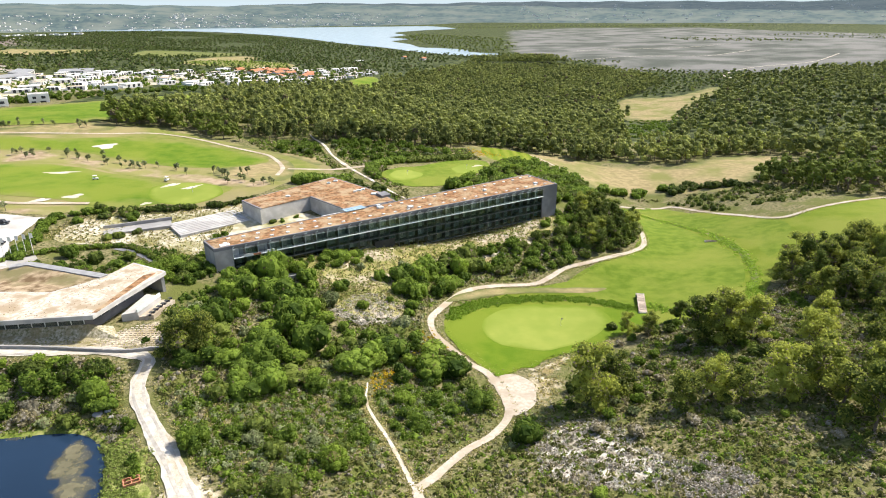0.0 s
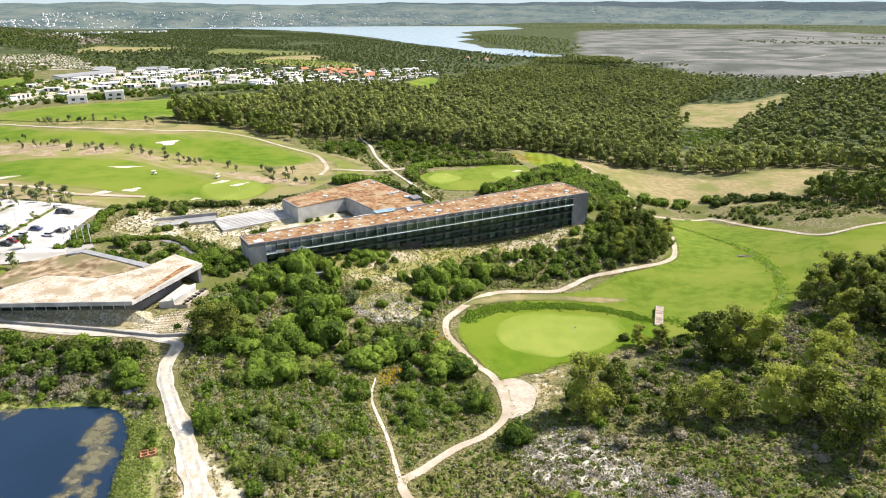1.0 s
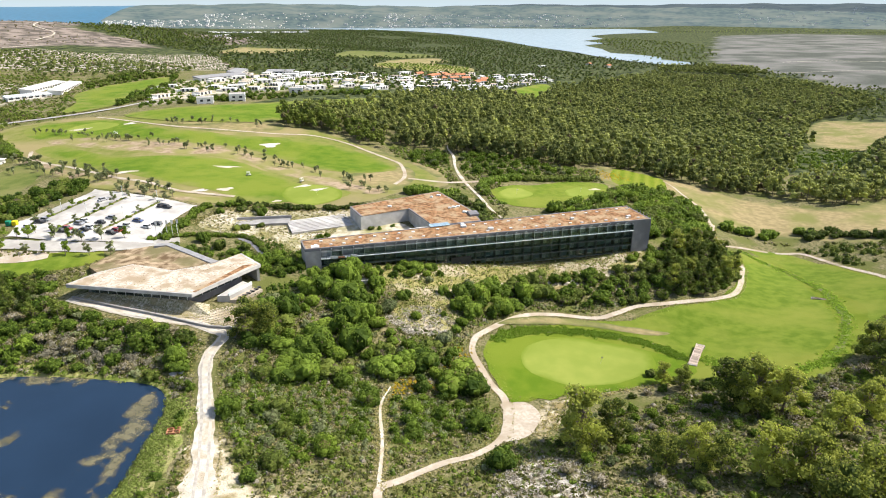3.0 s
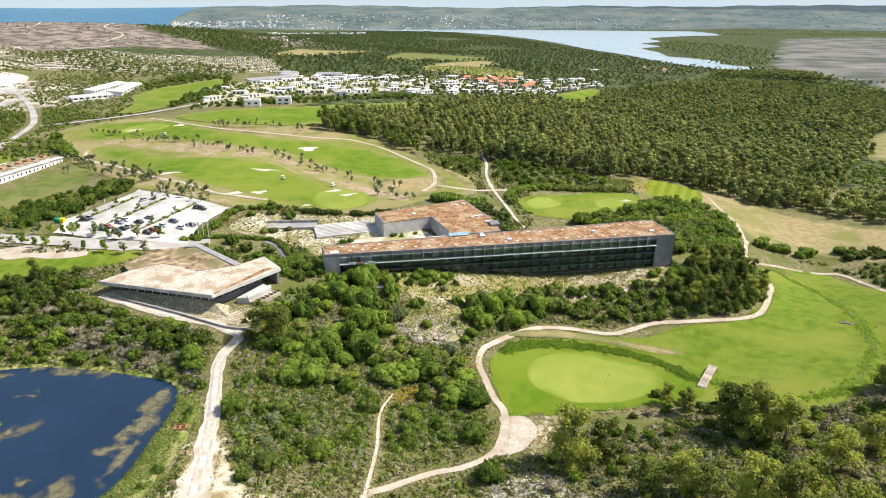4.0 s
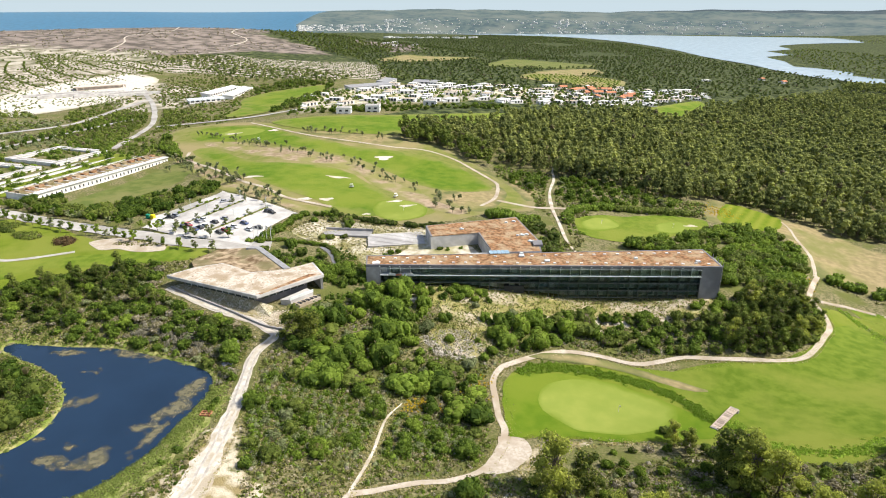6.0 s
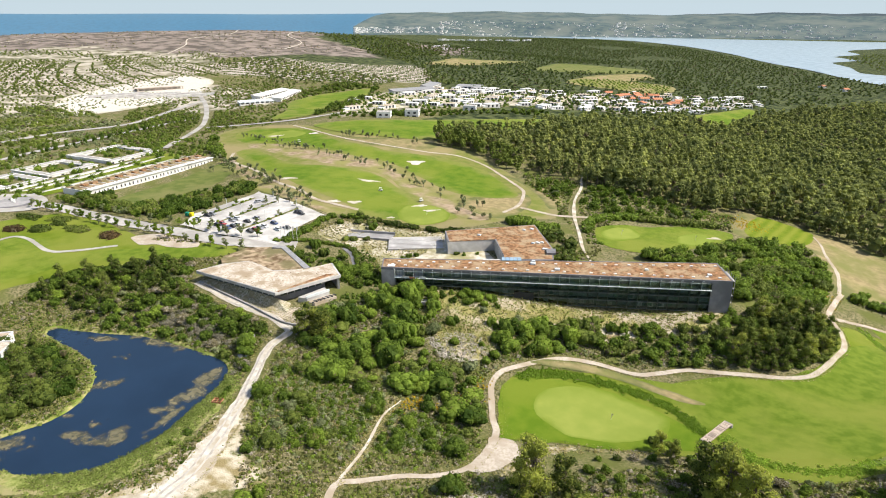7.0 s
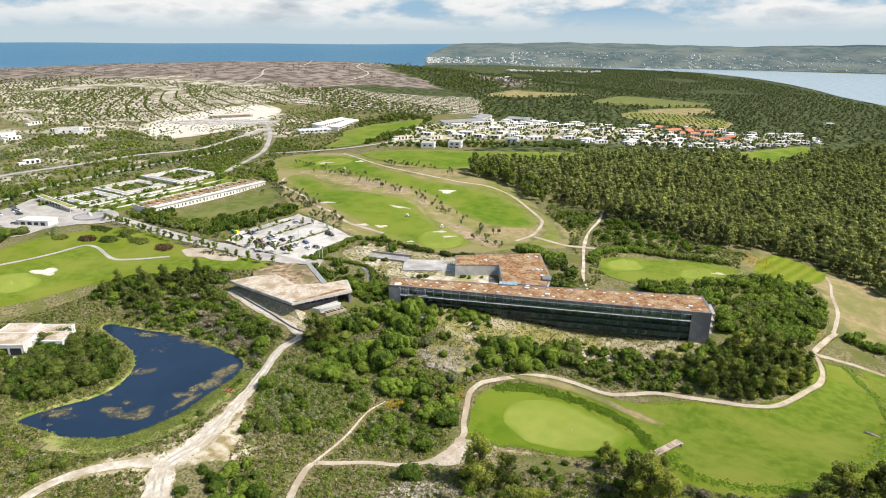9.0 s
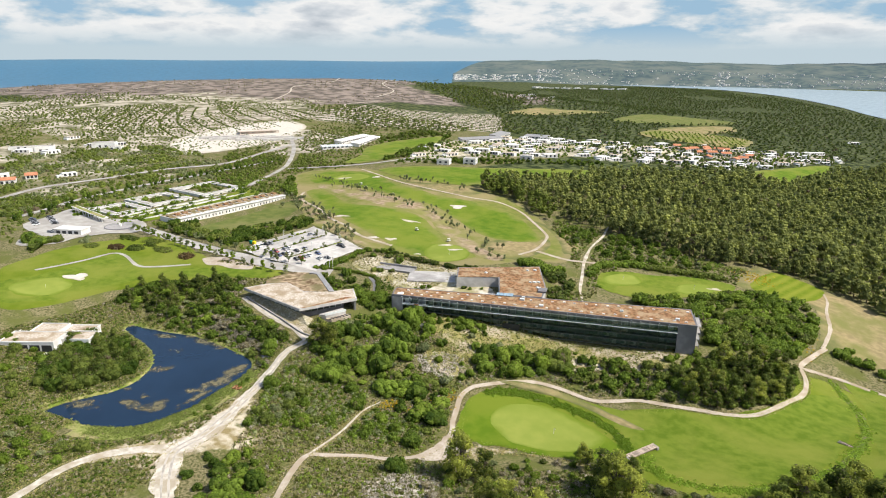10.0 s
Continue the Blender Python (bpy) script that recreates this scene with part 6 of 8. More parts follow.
for pts, sd in (([(-129, 166), (-124, 172), (-118, 177), (-107, 182)], 65), ([(-107, 183), (-99, 183), (-91, 178), (-84, 172)], 66)):
    ln = spline(pts, False, 0.9)
    thicket("hedge", ln + np.random.default_rng(sd).normal(0, 0.25, ln.shape), 0.38, 0.5, (2, 4), "dark green clipped hedge beside a lane", sd, 120, 0.5)
for x, y, s, k in ((-117, 163, 1.0, 4), (-109, 162, 1.05, 2), (-104, 163, 0.9, 4), (-112, 174, 0.9, 2), (-103, 171, 1.0, 4), (-96, 168, 0.9, 2), (-88, 165, 0.9, 2), (-95, 174, 0.8, 4), (-80, 167, 0.9, 0), (-78, 172, 0.8, 1), (-109, 189, 0.75, 4), (-106, 191, 0.75, 4), (-102, 195, 0.6, 4), (-118, 206, 0.9, 4), (-112, 209, 1.0, 4), (-108, 206, 0.8, 2), (-122, 211, 0.9, 4), (-124, 200, 0.6, 2), (-60, 207, 0.55, 4), (-57, 208, 0.5, 1), (-53, 212, 0.5, 1)):
    bush(k, x, y, s)
for x, y, s, k in ((-125, 51, 1.6, 2), (-121, 46, 1.5, 4), (-117, 40, 1.4, 2), (-130, 55, 1.5, 4), (-122, 38, 1.2, 1), (-55, 88, 0.65, 1), (-57, 91, 0.55, 1), (-73, 109, 1.1, 2), (-69.5, 107, 0.95, 2), (-48, 73, 0.6, 1), (-47, 68, 0.5, 1), (-62, 101, 0.8, 1)):
    bush(k, x, y, s)
# bushes at the foot of the hotel and by the paths
for x, y, s, k in ((-26, 178, 0.9, 3), (-14, 178, 0.7, 0), (-8, 186, 0.6, 0), (0, 196, 0.7, 1), (4, 192, 0.9, 2), (14, 204, 0.7, 0), (20, 209, 0.8, 1), (26, 213, 0.6, 0), (46, 226, 0.9, 0), (48, 232, 1.0, 0), (40, 229, 0.6, 0), (-30, 164, 0.8, 2), (-57, 164, 1.2, 0), (-50, 168, 1.0, 2), (-44, 171, 1.15, 0), (-38, 175, 0.9, 1), (-33, 178, 1.0, 0), (-28, 181, 0.7, 0), (-24, 184, 0.6, 1), (-46, 163, 0.9, 1), (-39, 166, 0.8, 0), (-20, 174, 0.7, 2)) + ((-5, 190, 0.6, 1), (8, 205, 0.5, 0), (16, 102, 1.1, 2), (18, 104, 0.8, 1), (39, 226, 0.8, 0), (44, 229, 0.7, 0), (-23, 156, 0.7, 0), (-16, 162, 0.6, 1)):
    bush(k, x, y, s)
for k in range(7):
    x, y = 57 + R.gauss(0, 4), 152 + R.gauss(0, 1.5)
    bush(R.choice((1, 4)), x, y, R.uniform(0.4, 0.7))

for k in range(20):
    u = R.choice((R.uniform(6, 46), R.uniform(6, 46), R.uniform(6, 46), R.uniform(116, 131)))
    v = R.uniform(2.2, 5.5)
    bush(R.choice((0, 0, 1, 2)), -66.4 + 0.85 * u + 0.527 * v, 166.9 + 0.527 * u - 0.85 * v, R.uniform(0.55, 0.95))
TRAIL_SIDE = [(-58, 112), (-44, 112), (-28, 122), (-16, 120), (-8, 122), (6, 124), (6, 112), (-4, 104), (-16, 98), (-30, 78), (-46, 94)]
for i, (mt, n) in enumerate(((LEAF_BUSH, 170), (LEAF_LIME, 150), (LEAF_OLIVE, 150))):
    clump_field("shrubs", scatter(TRAIL_SIDE, n, 2.0, 0.8, 131 + i), (0.6, 1.5), 30, mt, "low rounded green shrubs beside the trail", "shrubs", 231 + i, 0.8, 0.5)
# low scrub between
EAST_SCRUB = [(-60, 100), (-30, 76), (-10, 60), (10, 40), (60, 20), (120, 30), (170, 100), (220, 200), (180, 230), (120, 180), (60, 150), (20, 112), (8, 128), (-6, 150), (0, 170), (30, 190), (70, 222), (40, 236), (-10, 206), (-60, 170), (-66, 130)]
for i, (mt, n, lab) in enumerate(((LEAF_HEATH, 3800, "low olive and straw coloured heath scrub"), (LEAF_BUSH, 2300, "low green scrub"), (LEAF_OLIVE, 1500, "low grey-green scrub"), (LEAF_BRUSH, 2600, "low grey-brown dry brush"), (LEAF_PINE, 1800, "low dark green scrub"))):
    clump_field("heath_scrub", thin(scatter(EAST_SCRUB, n, 1.1, 0.3, 91 + i, (9, -0.15) if i else None), 5), (0.45, 1.25), 7, mt, lab, "scrub", 191 + i, 0.65, 0.5)
def tufts(name, poly, n, material, label, seed, size, h=0.3):
    """Grass tufts: three leaning sprays each, joined."""
    rng = np.random.default_rng(seed)
    q = np.asarray(poly, float)
    p = rng.uniform(q.min(0), q.max(0), (n * 4, 2))
    p = p[inside(p[:, 0], p[:, 1], q)]
    p = p[free(p[:, 0], p[:, 1], 0.0) | inside(p[:, 0], p[:, 1], HOTEL_FRONT)][:n]
    p = thin(p, seed, 0.5)
    p = np.repeat(p, 3, 0) + rng.normal(0, size * 0.5, (3 * len(p), 2))
    c = np.column_stack([p, ground_z(p[:, 0], p[:, 1]) + rng.uniform(0.05, h, len(p))])
    nr = np.tile((0, 0, 0.8), (len(p), 1)) + rng.normal(0, 0.5, (len(p), 3))
    v, f = sprays(c, nr, size, rng)
    tagged(new(name, mesh_of(name, v, f, [material])), label, "grass", kind="stuff")


tufts("dry_tufts", EAST_SCRUB, 20000, LEAF_HEATH, "straw and olive tufts between the scrub", 211, 0.7)
tufts("dry_tufts", EAST_SCRUB, 5000, LEAF_STRAW, "pale straw tufts between the scrub", 220, 0.5)
tufts("dry_tufts", TRAIL_SIDE, 2600, LEAF_STRAW, "straw grass beside the trail", 222, 0.5)
tufts("green_tufts", EAST_SCRUB, 8000, LEAF_BUSH, "green tufts between the scrub", 212, 0.6)
tufts("dry_tufts", HOTEL_FRONT, 3400, LEAF_STRAW, "tall yellow grass before the hotel", 213, 0.5, 0.6)
tufts("green_tufts", HOTEL_FRONT, 3200, LEAF_REED, "green weeds before the hotel", 218, 0.5, 0.6)


def edge_tufts(line, n, material, label, seed, spread, size, closed=False):
    """Uneven tufts that break the edge of mown grass or of a path."""
    rng = np.random.default_rng(seed)
    ln = spline(line, closed, 1.0)
    p = ln[rng.integers(0, len(ln), n)] + rng.normal(0, spread, (n, 2))
    c = np.column_stack([p, ground_z(p[:, 0], p[:, 1]) + rng.uniform(0.12, 0.3, n)])
    v, f = sprays(c, np.tile((0, 0, 0.9), (n, 1)), size, rng)
    tagged(new("edge_tufts", mesh_of("edge_tufts", v, f, [material])), label, "grass", kind="stuff")


def beside(line, off):
    p = spline(line, False, 3.0)
    d = np.gradient(p, axis=0)
    d /= np.linalg.norm(d, axis=1)[:, None] + 1e-9
    return (p + np.column_stack([-d[:, 1], d[:, 0]]) * off).tolist()


edge_tufts(ROUGH_EAST, 3600, LEAF_REED, "straggling grass at the edge of the rough", 221, 0.7, 0.32, True)
for sd, (ln, w, n) in enumerate(((CART_PATH, 1.5, 2600), (DIRT_ROAD, 3.2, 1600), (CART_EAST, 1.5, 1200), (TRAIL, 0.9, 900), (DIRT_FORK, 2.3, 500), (PATH_N, 2.6, 500))):
    for k in (-1, 1):
        edge_tufts(beside(ln, k * w), n // 2, LEAF_STRAW, "dry grass beside a path", 230 + 2 * sd + k, 0.3, 0.42)
YARD = [(-130, 186), (-126, 206), (-104, 214), (-84, 222), (-70, 226), (-60, 214), (-48, 218), (-36, 204), (-66, 184), (-76, 174), (-100, 182)]
tufts("dry_tufts", YARD, 3000, LEAF_STRAW, "dry yellow weeds on the sandy yard", 216, 0.5, 0.4)
tufts("green_tufts", YARD, 1500, LEAF_HEATH, "green weeds on the sandy yard", 219, 0.55, 0.4)
tufts("dry_tufts", [(20, 112), (24, 118), (28, 124), (26, 132), (36, 140), (54, 150), (48, 152), (32, 142), (20, 132)], 700, LEAF_STRAW, "straw grass between path and green", 217, 0.6, 0.3)
for sd, b in enumerate(BARE[:3]):
    rg = np.random.default_rng(251 + sd)
    p = rg.uniform(np.min(b, 0), np.max(b, 0), (1500, 2))
    st_ = np.sin((p[:, 0] + p[:, 1]) * 1.1 + 1.5 * np.sin(p[:, 0] * 0.35)) + rg.normal(0, 0.5, len(p))
    p = p[inside(p[:, 0], p[:, 1], b) & (st_ < 0.5)][:420]
    clump_field("dead_brush", p, (0.3, 0.9), 9, LEAF_TWIG, "bleached grey-white dead twigs lying over pale sand", "dead brush", 254 + sd, 0.45, 0.42, fill=0.35)
WEST_SCRUB = [(-150, 20), (-60, -10), (-20, 10), (-20, 50), (-36, 66), (-46, 86), (-60, 112), (-70, 118), (-120, 118), (-146, 140), (-170, 110), (-160, 60)]
for i, (mt, n) in enumerate(((LEAF_HEATH, 2200), (LEAF_BUSH, 1500), (LEAF_BRUSH, 900))):
    clump_field("heath_scrub", scatter(WEST_SCRUB, n, 1.2, 0.3, 96 + i), (0.5, 1.2), 10, mt, "low scrub round the pond", "scrub", 196 + i, 0.6, 0.45)
FAR_SCRUB = [(-240, 60), (-420, 20), (-700, 60), (-1000, 250), (-900, 620), (-640, 560), (-520, 480), (-430, 330), (-340, 230), (-300, 90)]
tufts("dry_tufts", WEST_SCRUB, 11000, LEAF_HEATH, "straw tufts round the pond", 214, 0.7)
tufts("green_tufts", WEST_SCRUB, 9000, LEAF_BUSH, "green tufts round the pond", 215, 0.6)
clump_field("scrub", scatter(FAR_SCRUB, 4200, 3.4, 1.0, 98, (60, -0.2)), (0.7, 1.8), 5, LEAF_PINE, "scattered dark scrub on sandy ground", "scrub", 198, 0.7, 1.6)
clump_field("scrub", scatter([(-236, 90), (-300, 70), (-420, 60), (-640, 120), (-600, 280), (-480, 270), (-400, 230), (-370, 100)], 1000, 3.4, 1.0, 99, (22, -0.05)), (1.2, 2.8), 6, LEAF_OLIVE, "grey-green scrub beside the road", "scrub", 199, 0.7, 1.4)
clump_field("scrub", scatter([(-236, 90), (-300, 70), (-420, 60), (-640, 120), (-600, 280), (-480, 270), (-400, 230), (-370, 100)], 700, 4.4, 1.0, 109, (26, 0.12)), (2.0, 4.4), 9, LEAF_PINE, "dark rounded bushes in the scrub", "scrub", 209, 0.75, 1.5)
clump_field("scrub", scatter([(-66, 178), (-40, 206), (-60, 202), (-100, 190), (-126, 190), (-130, 210), (-80, 222), (-84, 200), (-60, 188)], 260, 1.6, 0.3, 100), (0.3, 0.8), 12, LEAF_HEATH, "dry weeds on bare ground", "weeds", 200, 0.6, 0.35)
clump_field("scrub", scatter([(-300, 240), (-345, 225), (-440, 240), (-520, 300), (-470, 330), (-430, 360), (-390, 340), (-350, 350), (-360, 300), (-330, 300)], 420, 4.0, 1.0, 102, (40, -0.3)), (1.5, 3.4), 9, LEAF_PINE, "dark bushes beside the road", "scrub", 202, 0.8, 1.5)
ROADSIDE = [(-560, 330), (-470, 270), (-345, 250), (-330, 300), (-350, 345), (-330, 480), (-420, 530), (-600, 500), (-600, 420)]
for i, (mt, n) in enumerate(((LEAF_BUSH, 700), (LEAF_HEATH, 600))):
    clump_field("scrub", scatter(ROADSIDE, n, 3.0, 0.5, 143 + i, (35, -0.2)), (0.8, 2.2), 9, mt, "mixed scrub between roads and sheds", "scrub", 243 + i, 0.7, 1.0)
rg = np.random.default_rng(961)
p = np.array([(-360 + 9 * i + 2.2 * j + rg.normal(0, 0.8), 842 + 11 * j + rg.normal(0, 0.8)) for i in range(17) for j in range(16)])
clump_field("orchard_trees", p[inside(p[:, 0], p[:, 1], ORCHARD)], (1.4, 2.4), 6, LEAF_BUSH, "rows of small orchard trees", "trees", 962, 0.9, 1.6)
clump_field("scrub", scatter(TOWN, 900, 4.5, 1.0, 103, (25, -0.25)), (1.2, 2.9), 8, LEAF_BUSH, "garden trees between the village houses", "trees", 203, 0.9, 1.6)
for area, gap_, lean, sd in ((TERRACES, 17, 0.30, 201), (ROWS_WEST, 24, -0.35, 210)):
    rows_ = []
    for k in range(60):
        for j in range(200):
            x = -1000 + j * 2.9
            rows_.append((x + R.uniform(-0.8, 0.8), 130 + k * gap_ + 26 * math.sin(j * 0.033 + k * 0.2) + lean * (x + 850) + R.uniform(-0.8, 0.8)))
    rows_ = np.array(rows_)
    rows_ = rows_[inside(rows_[:, 0], rows_[:, 1], area)]
    clump_field("vine_rows", rows_, (1.3, 2.1), 3, LEAF_PINE if sd == 210 else LEAF_BUSH, "rows of low bushes planted on pale terraces", "rows of bushes", sd, 0.5, 1.6)

clump_field("scrub", scatter([(108, 292), (128, 262), (150, 258), (200, 300), (230, 345), (180, 372), (150, 312)], 190, 2.2, 0.8, 104, (14, 0.0)), (1.0, 2.6), 18, LEAF_PINE, "dark scrub below the eastern wood", "scrub", 204, 0.8, 0.7)
clump_field("scrub", scatter([(-700, 60), (-1000, -50), (-1300, 100), (-1150, 420), (-900, 500), (-760, 420), (-640, 160)], 2600, 5.5, 1.0, 105, (80, -0.2)), (1.0, 2.4), 4, LEAF_PINE, "dark scrub on far sandy slopes", "scrub", 205, 0.6, 2.2)
clump_field("scrub", scatter(HEATH_HILL, 1300, 9.0, 1.0, 106, (90, -0.1)), (1.0, 2.6), 4, LEAF_BRUSH, "dark brush on a brown heath hill", "scrub", 206, 0.5, 2.0)
rg = np.random.default_rng(941)
p = rg.uniform(np.min(VALLEY, 0), np.max(VALLEY, 0), (900, 2))
p = p[inside(p[:, 0], p[:, 1], VALLEY)]
clump_field("scrub", p, (1.0, 2.4), 12, LEAF_LIME, "low green scrub in a valley", "scrub", 942, 0.7, 1.0)
TRACK_SIDE = [(-110, 345), (-80, 300), (-60, 290), (-34, 268), (-26, 240), (-10, 236), (-30, 300), (0, 318), (30, 340), (60, 345), (90, 352), (60, 376), (10, 360), (-66, 346)]
for sd, (poly, n, mt) in enumerate((([(-175, 122), (-122, 119), (-128, 140), (-140, 152), (-146, 168), (-165, 150)], 420, LEAF_HEATH), ([(-72, 124), (-62, 160), (-66, 180), (-96, 186), (-112, 172), (-96, 158), (-76, 156), (-68, 140)], 420, LEAF_BUSH), (TRACK_SIDE, 900, LEAF_HEATH), (TRACK_SIDE, 500, LEAF_BUSH), ([(66, 300), (110, 296), (150, 262), (220, 260), (240, 330), (180, 350), (120, 300)], 500, LEAF_HEATH))):
    clump_field("heath_scrub", scatter(poly, n, 1.6, 0.4, 121 + sd, (10, -0.2)), (0.6, 1.7), 9, mt, "low mixed scrub beside paths and buildings", "scrub", 221 + sd, 0.65, 0.6)
# reeds along water
for pts, w, n, lab, sd in ((REEDS_NEAR, 2.3, 900, "bright green leafy plants in a ditch", 71), (DITCH_EAST, 2.2, 620, "green reeds along a ditch", 72), ([(61, 168), (66, 163), (76, 160), (86, 164), (94, 170)], 3.0, 240, "reeds beside the footbridge", 73)):
    ln = spline(pts, False, 1.0)
    rg = np.random.default_rng(sd)
    p = ln[rg.integers(0, len(ln), n)] + rg.normal(0, w * 0.45, (n, 2))
    clump_field("reeds", p, (0.6, 1.1) if sd != 72 else (0.4, 0.8), 14, LEAF_DITCH, lab, "reeds", sd, 0.5, 0.40)
rg = np.random.default_rng(74)
p = POND_LINE[rg.integers(0, len(POND_LINE), 420)] + rg.normal(0, 1.6, (420, 2))
ok = ~inside(p[:, 0], p[:, 1], POND_LINE) | (reach(p[:, 0], p[:, 1], POND_LINE, True) < 1.2)
clump_field("reeds", p[ok], (0.4, 0.9), 9, LEAF_REED, "pale green reeds round the pond", "reeds", 75, 0.45, 0.4)
rg = np.random.default_rng(76)
side = POND_LINE[(POND_LINE[:, 0] > -66)]
p = side[rg.integers(0, len(side), 1100)] + np.abs(rg.normal(0, 3.6, (1100, 1))) * np.array([[0.85, -0.3]]) + rg.normal(0, 1.4, (1100, 2))
clump_field("reeds", p, (0.7, 1.2), 9, LEAF_REED, "bright reeds on the pond's eastern bank", "reeds", 77, 0.4, 0.4)
clump_field("flowers", np.concatenate([rg.normal((-15, 124), (1.5, 2.5), (50, 2)), rg.normal((-4, 141), (2.2, 4.0), (120, 2)), rg.normal((-11, 128), (3, 1), (30, 2)), rg.normal((22, 356), (5, 6), (160, 2)), rg.normal((66, 292), (4, 6), (60, 2))]), (0.25, 0.6), 12, LEAF_YELLOW, "patches of yellow flowers", "flowers", 78, 0.7, 0.3)

# trees, each of its own
def lobes_of(seed, h, spread, k, base=0.45, flat=0.75):
    r = random.Random(seed)
    out = []
    for i in range(k):
        a, q = r.uniform(0, 6.28), r.uniform(0.15, 1.0)
        f = base + (1 - base) * (i + 0.5) / k
        rad = h * r.uniform(0.13, 0.2)
        out.append((math.cos(a) * spread * q * (1.2 - f * 0.7), math.sin(a) * spread * q * (1.2 - f * 0.7), h * f - rad * 0.5, rad, flat))
    return out


TREES = {
    "gum": [tree("eucalyptus_tree", "tall open eucalyptus with drooping yellow-green sprays above scrub", "tree", 10, lobes_of(s, 10, 3.8, 18, 0.2), 1650, 0.42, LEAF_GUM, s, 0.24, -0.35, 0.62) for s in (301, 302, 303)],
    "pine": [tree("pine_tree", "dark dense pine tree in a grove", "tree", 9, lobes_of(s, 9, 2.6, 13, 0.15), 900, 0.42, LEAF_PINE, s, 0.2) for s in (311, 312)],
    "young": [tree("young_tree", "small young tree with a thin trunk and sparse crown", "tree", 4.2, lobes_of(s, 4.2, 1.5, 7, 0.42), 120, 0.55, LEAF_OLIVE if s == 321 else LEAF_LIME, s, 0.09) for s in (321, 322)],
    "olive": [tree("olive_tree", "small olive tree with a leaning trunk on dry grass", "tree", 4.6, lobes_of(s, 4.6, 1.7, 7, 0.5), 130, 0.6, LEAF_OLIVE, s, 0.14) for s in (331, 332)],
}
first = {id(t): True for v in TREES.values() for t in v}


def plant(kind, x, y, s, group=""):
    t = R.choice(TREES[kind])
    m = pose(x, y, at(x, y), 0, 0, R.uniform(0, 360)) @ Matrix.Diagonal((s, s, s * R.uniform(0.9, 1.1), 1))
    if first.pop(id(t), None):
        t.matrix_world = m
        ob = t
    else:
        ob = copy_thing(t, pose(0, 0, 0))
        ob.matrix_world = m
    return tagged(ob, group=group) if group else ob


for x, y, s in ((32, 115, 1.15), (38, 119, 0.8), (65, 154, 0.6), (65, 140, 1.0), (70, 136, 1.15), (75, 135, 1.0), (49, 107, 0.75), (55, 109, 0.8), (59, 105, 0.7), (68, 106, 0.95), (74, 106, 1.0), (74, 98, 0.9), (75, 90, 1.0), (82, 98, 1.0), (54, 146, 0.55), (50, 151, 0.5), (-60, 124, 1.0), (-57, 128, 0.8), (90, 108, 1.0), (96, 118, 1.1), (84, 124, 0.9), (101, 106, 1.0), (112, 122, 1.1), (106, 132, 0.9), (92, 136, 0.8), (118, 106, 1.0), (86, 84, 0.9)):
    plant("gum", x, y, s * 1.2, "eucalyptus trees")
for x, y in scatter([(100, 176), (98, 156), (112, 146), (140, 140), (190, 180), (185, 215), (146, 192), (122, 200), (112, 192)], 58, 5.8, 0.5, 401):
    plant(R.choice(("gum", "gum", "pine")), x, y, R.uniform(0.95, 1.35), "trees on the eastern slope")
for x, y in scatter([(44, 217), (56, 208), (68, 216), (78, 232), (80, 255), (70, 266), (58, 252)], 48, 4.2, 0.3, 402):
    plant(R.choice(("pine", "pine", "pine", "gum")), x, y, R.uniform(0.65, 1.0), "pine trees in the grove")
for x, y in scatter([(-160, 76), (-130, 100), (-112, 112), (-128, 120), (-150, 120), (-168, 96)], 24, 6.0, 1.0, 403):
    plant("pine", x, y, R.uniform(0.6, 0.9), "trees on the bank")
for x, y in scatter(ISLAND, 18, 6.0, 1.5, 404):
    plant("pine", x, y, R.uniform(0.6, 0.9), "pines on the spit")
band = spline([(-318, 292), (-290, 288), (-270, 287), (-242, 287), (-208, 283), (-172, 288), (-146, 280), (-119, 269), (-101, 260), (-84, 254), (-72, 246)], False, 2.0)
for k in range(95):
    p = band[R.randrange(len(band))]
    plant("olive", p[0] + R.gauss(0, 3.6), p[1] + R.gauss(0, 3.6), R.uniform(0.5, 0.9), "olive trees between the fairways")
for k in range(95):
    t = R.random()
    plant("olive", -282 + 130 * t + R.gauss(0, 5), 242 - 40 * t + R.gauss(0, 5), R.uniform(0.6, 0.9), "olive trees beside the fairway")
for k in range(22):
    t = R.random()
    plant("olive", -262 + 70 * t + R.gauss(0, 3), 326 + 20 * t + R.gauss(0, 4), R.uniform(0.6, 0.9), "olive trees behind the fairway")

# ---- avenue and car park ----
av = spline(AVENUE, False, 5.6)
dv = np.gradient(av, axis=0)
dv /= np.linalg.norm(dv, axis=1)[:, None]
for k in range(len(av) - 3):
    for sd in (-1, 1):
        plant("young", av[k][0] - sd * dv[k][1] * 6.8 + R.gauss(0, 0.5), av[k][1] + sd * dv[k][0] * 6.8 + R.gauss(0, 0.5), R.uniform(1.0, 1.4), "young avenue trees")
for x, y in ((-182, 165), (-183, 173), (-184, 184), (-168, 160), (-168, 170), (-169, 182), (-170, 192), (-150, 164), (-151, 172), (-152, 186), (-172, 156), (-163, 156), (-155, 157)):
    plant("young", x, y, R.uniform(0.7, 1.0), "young car park trees")

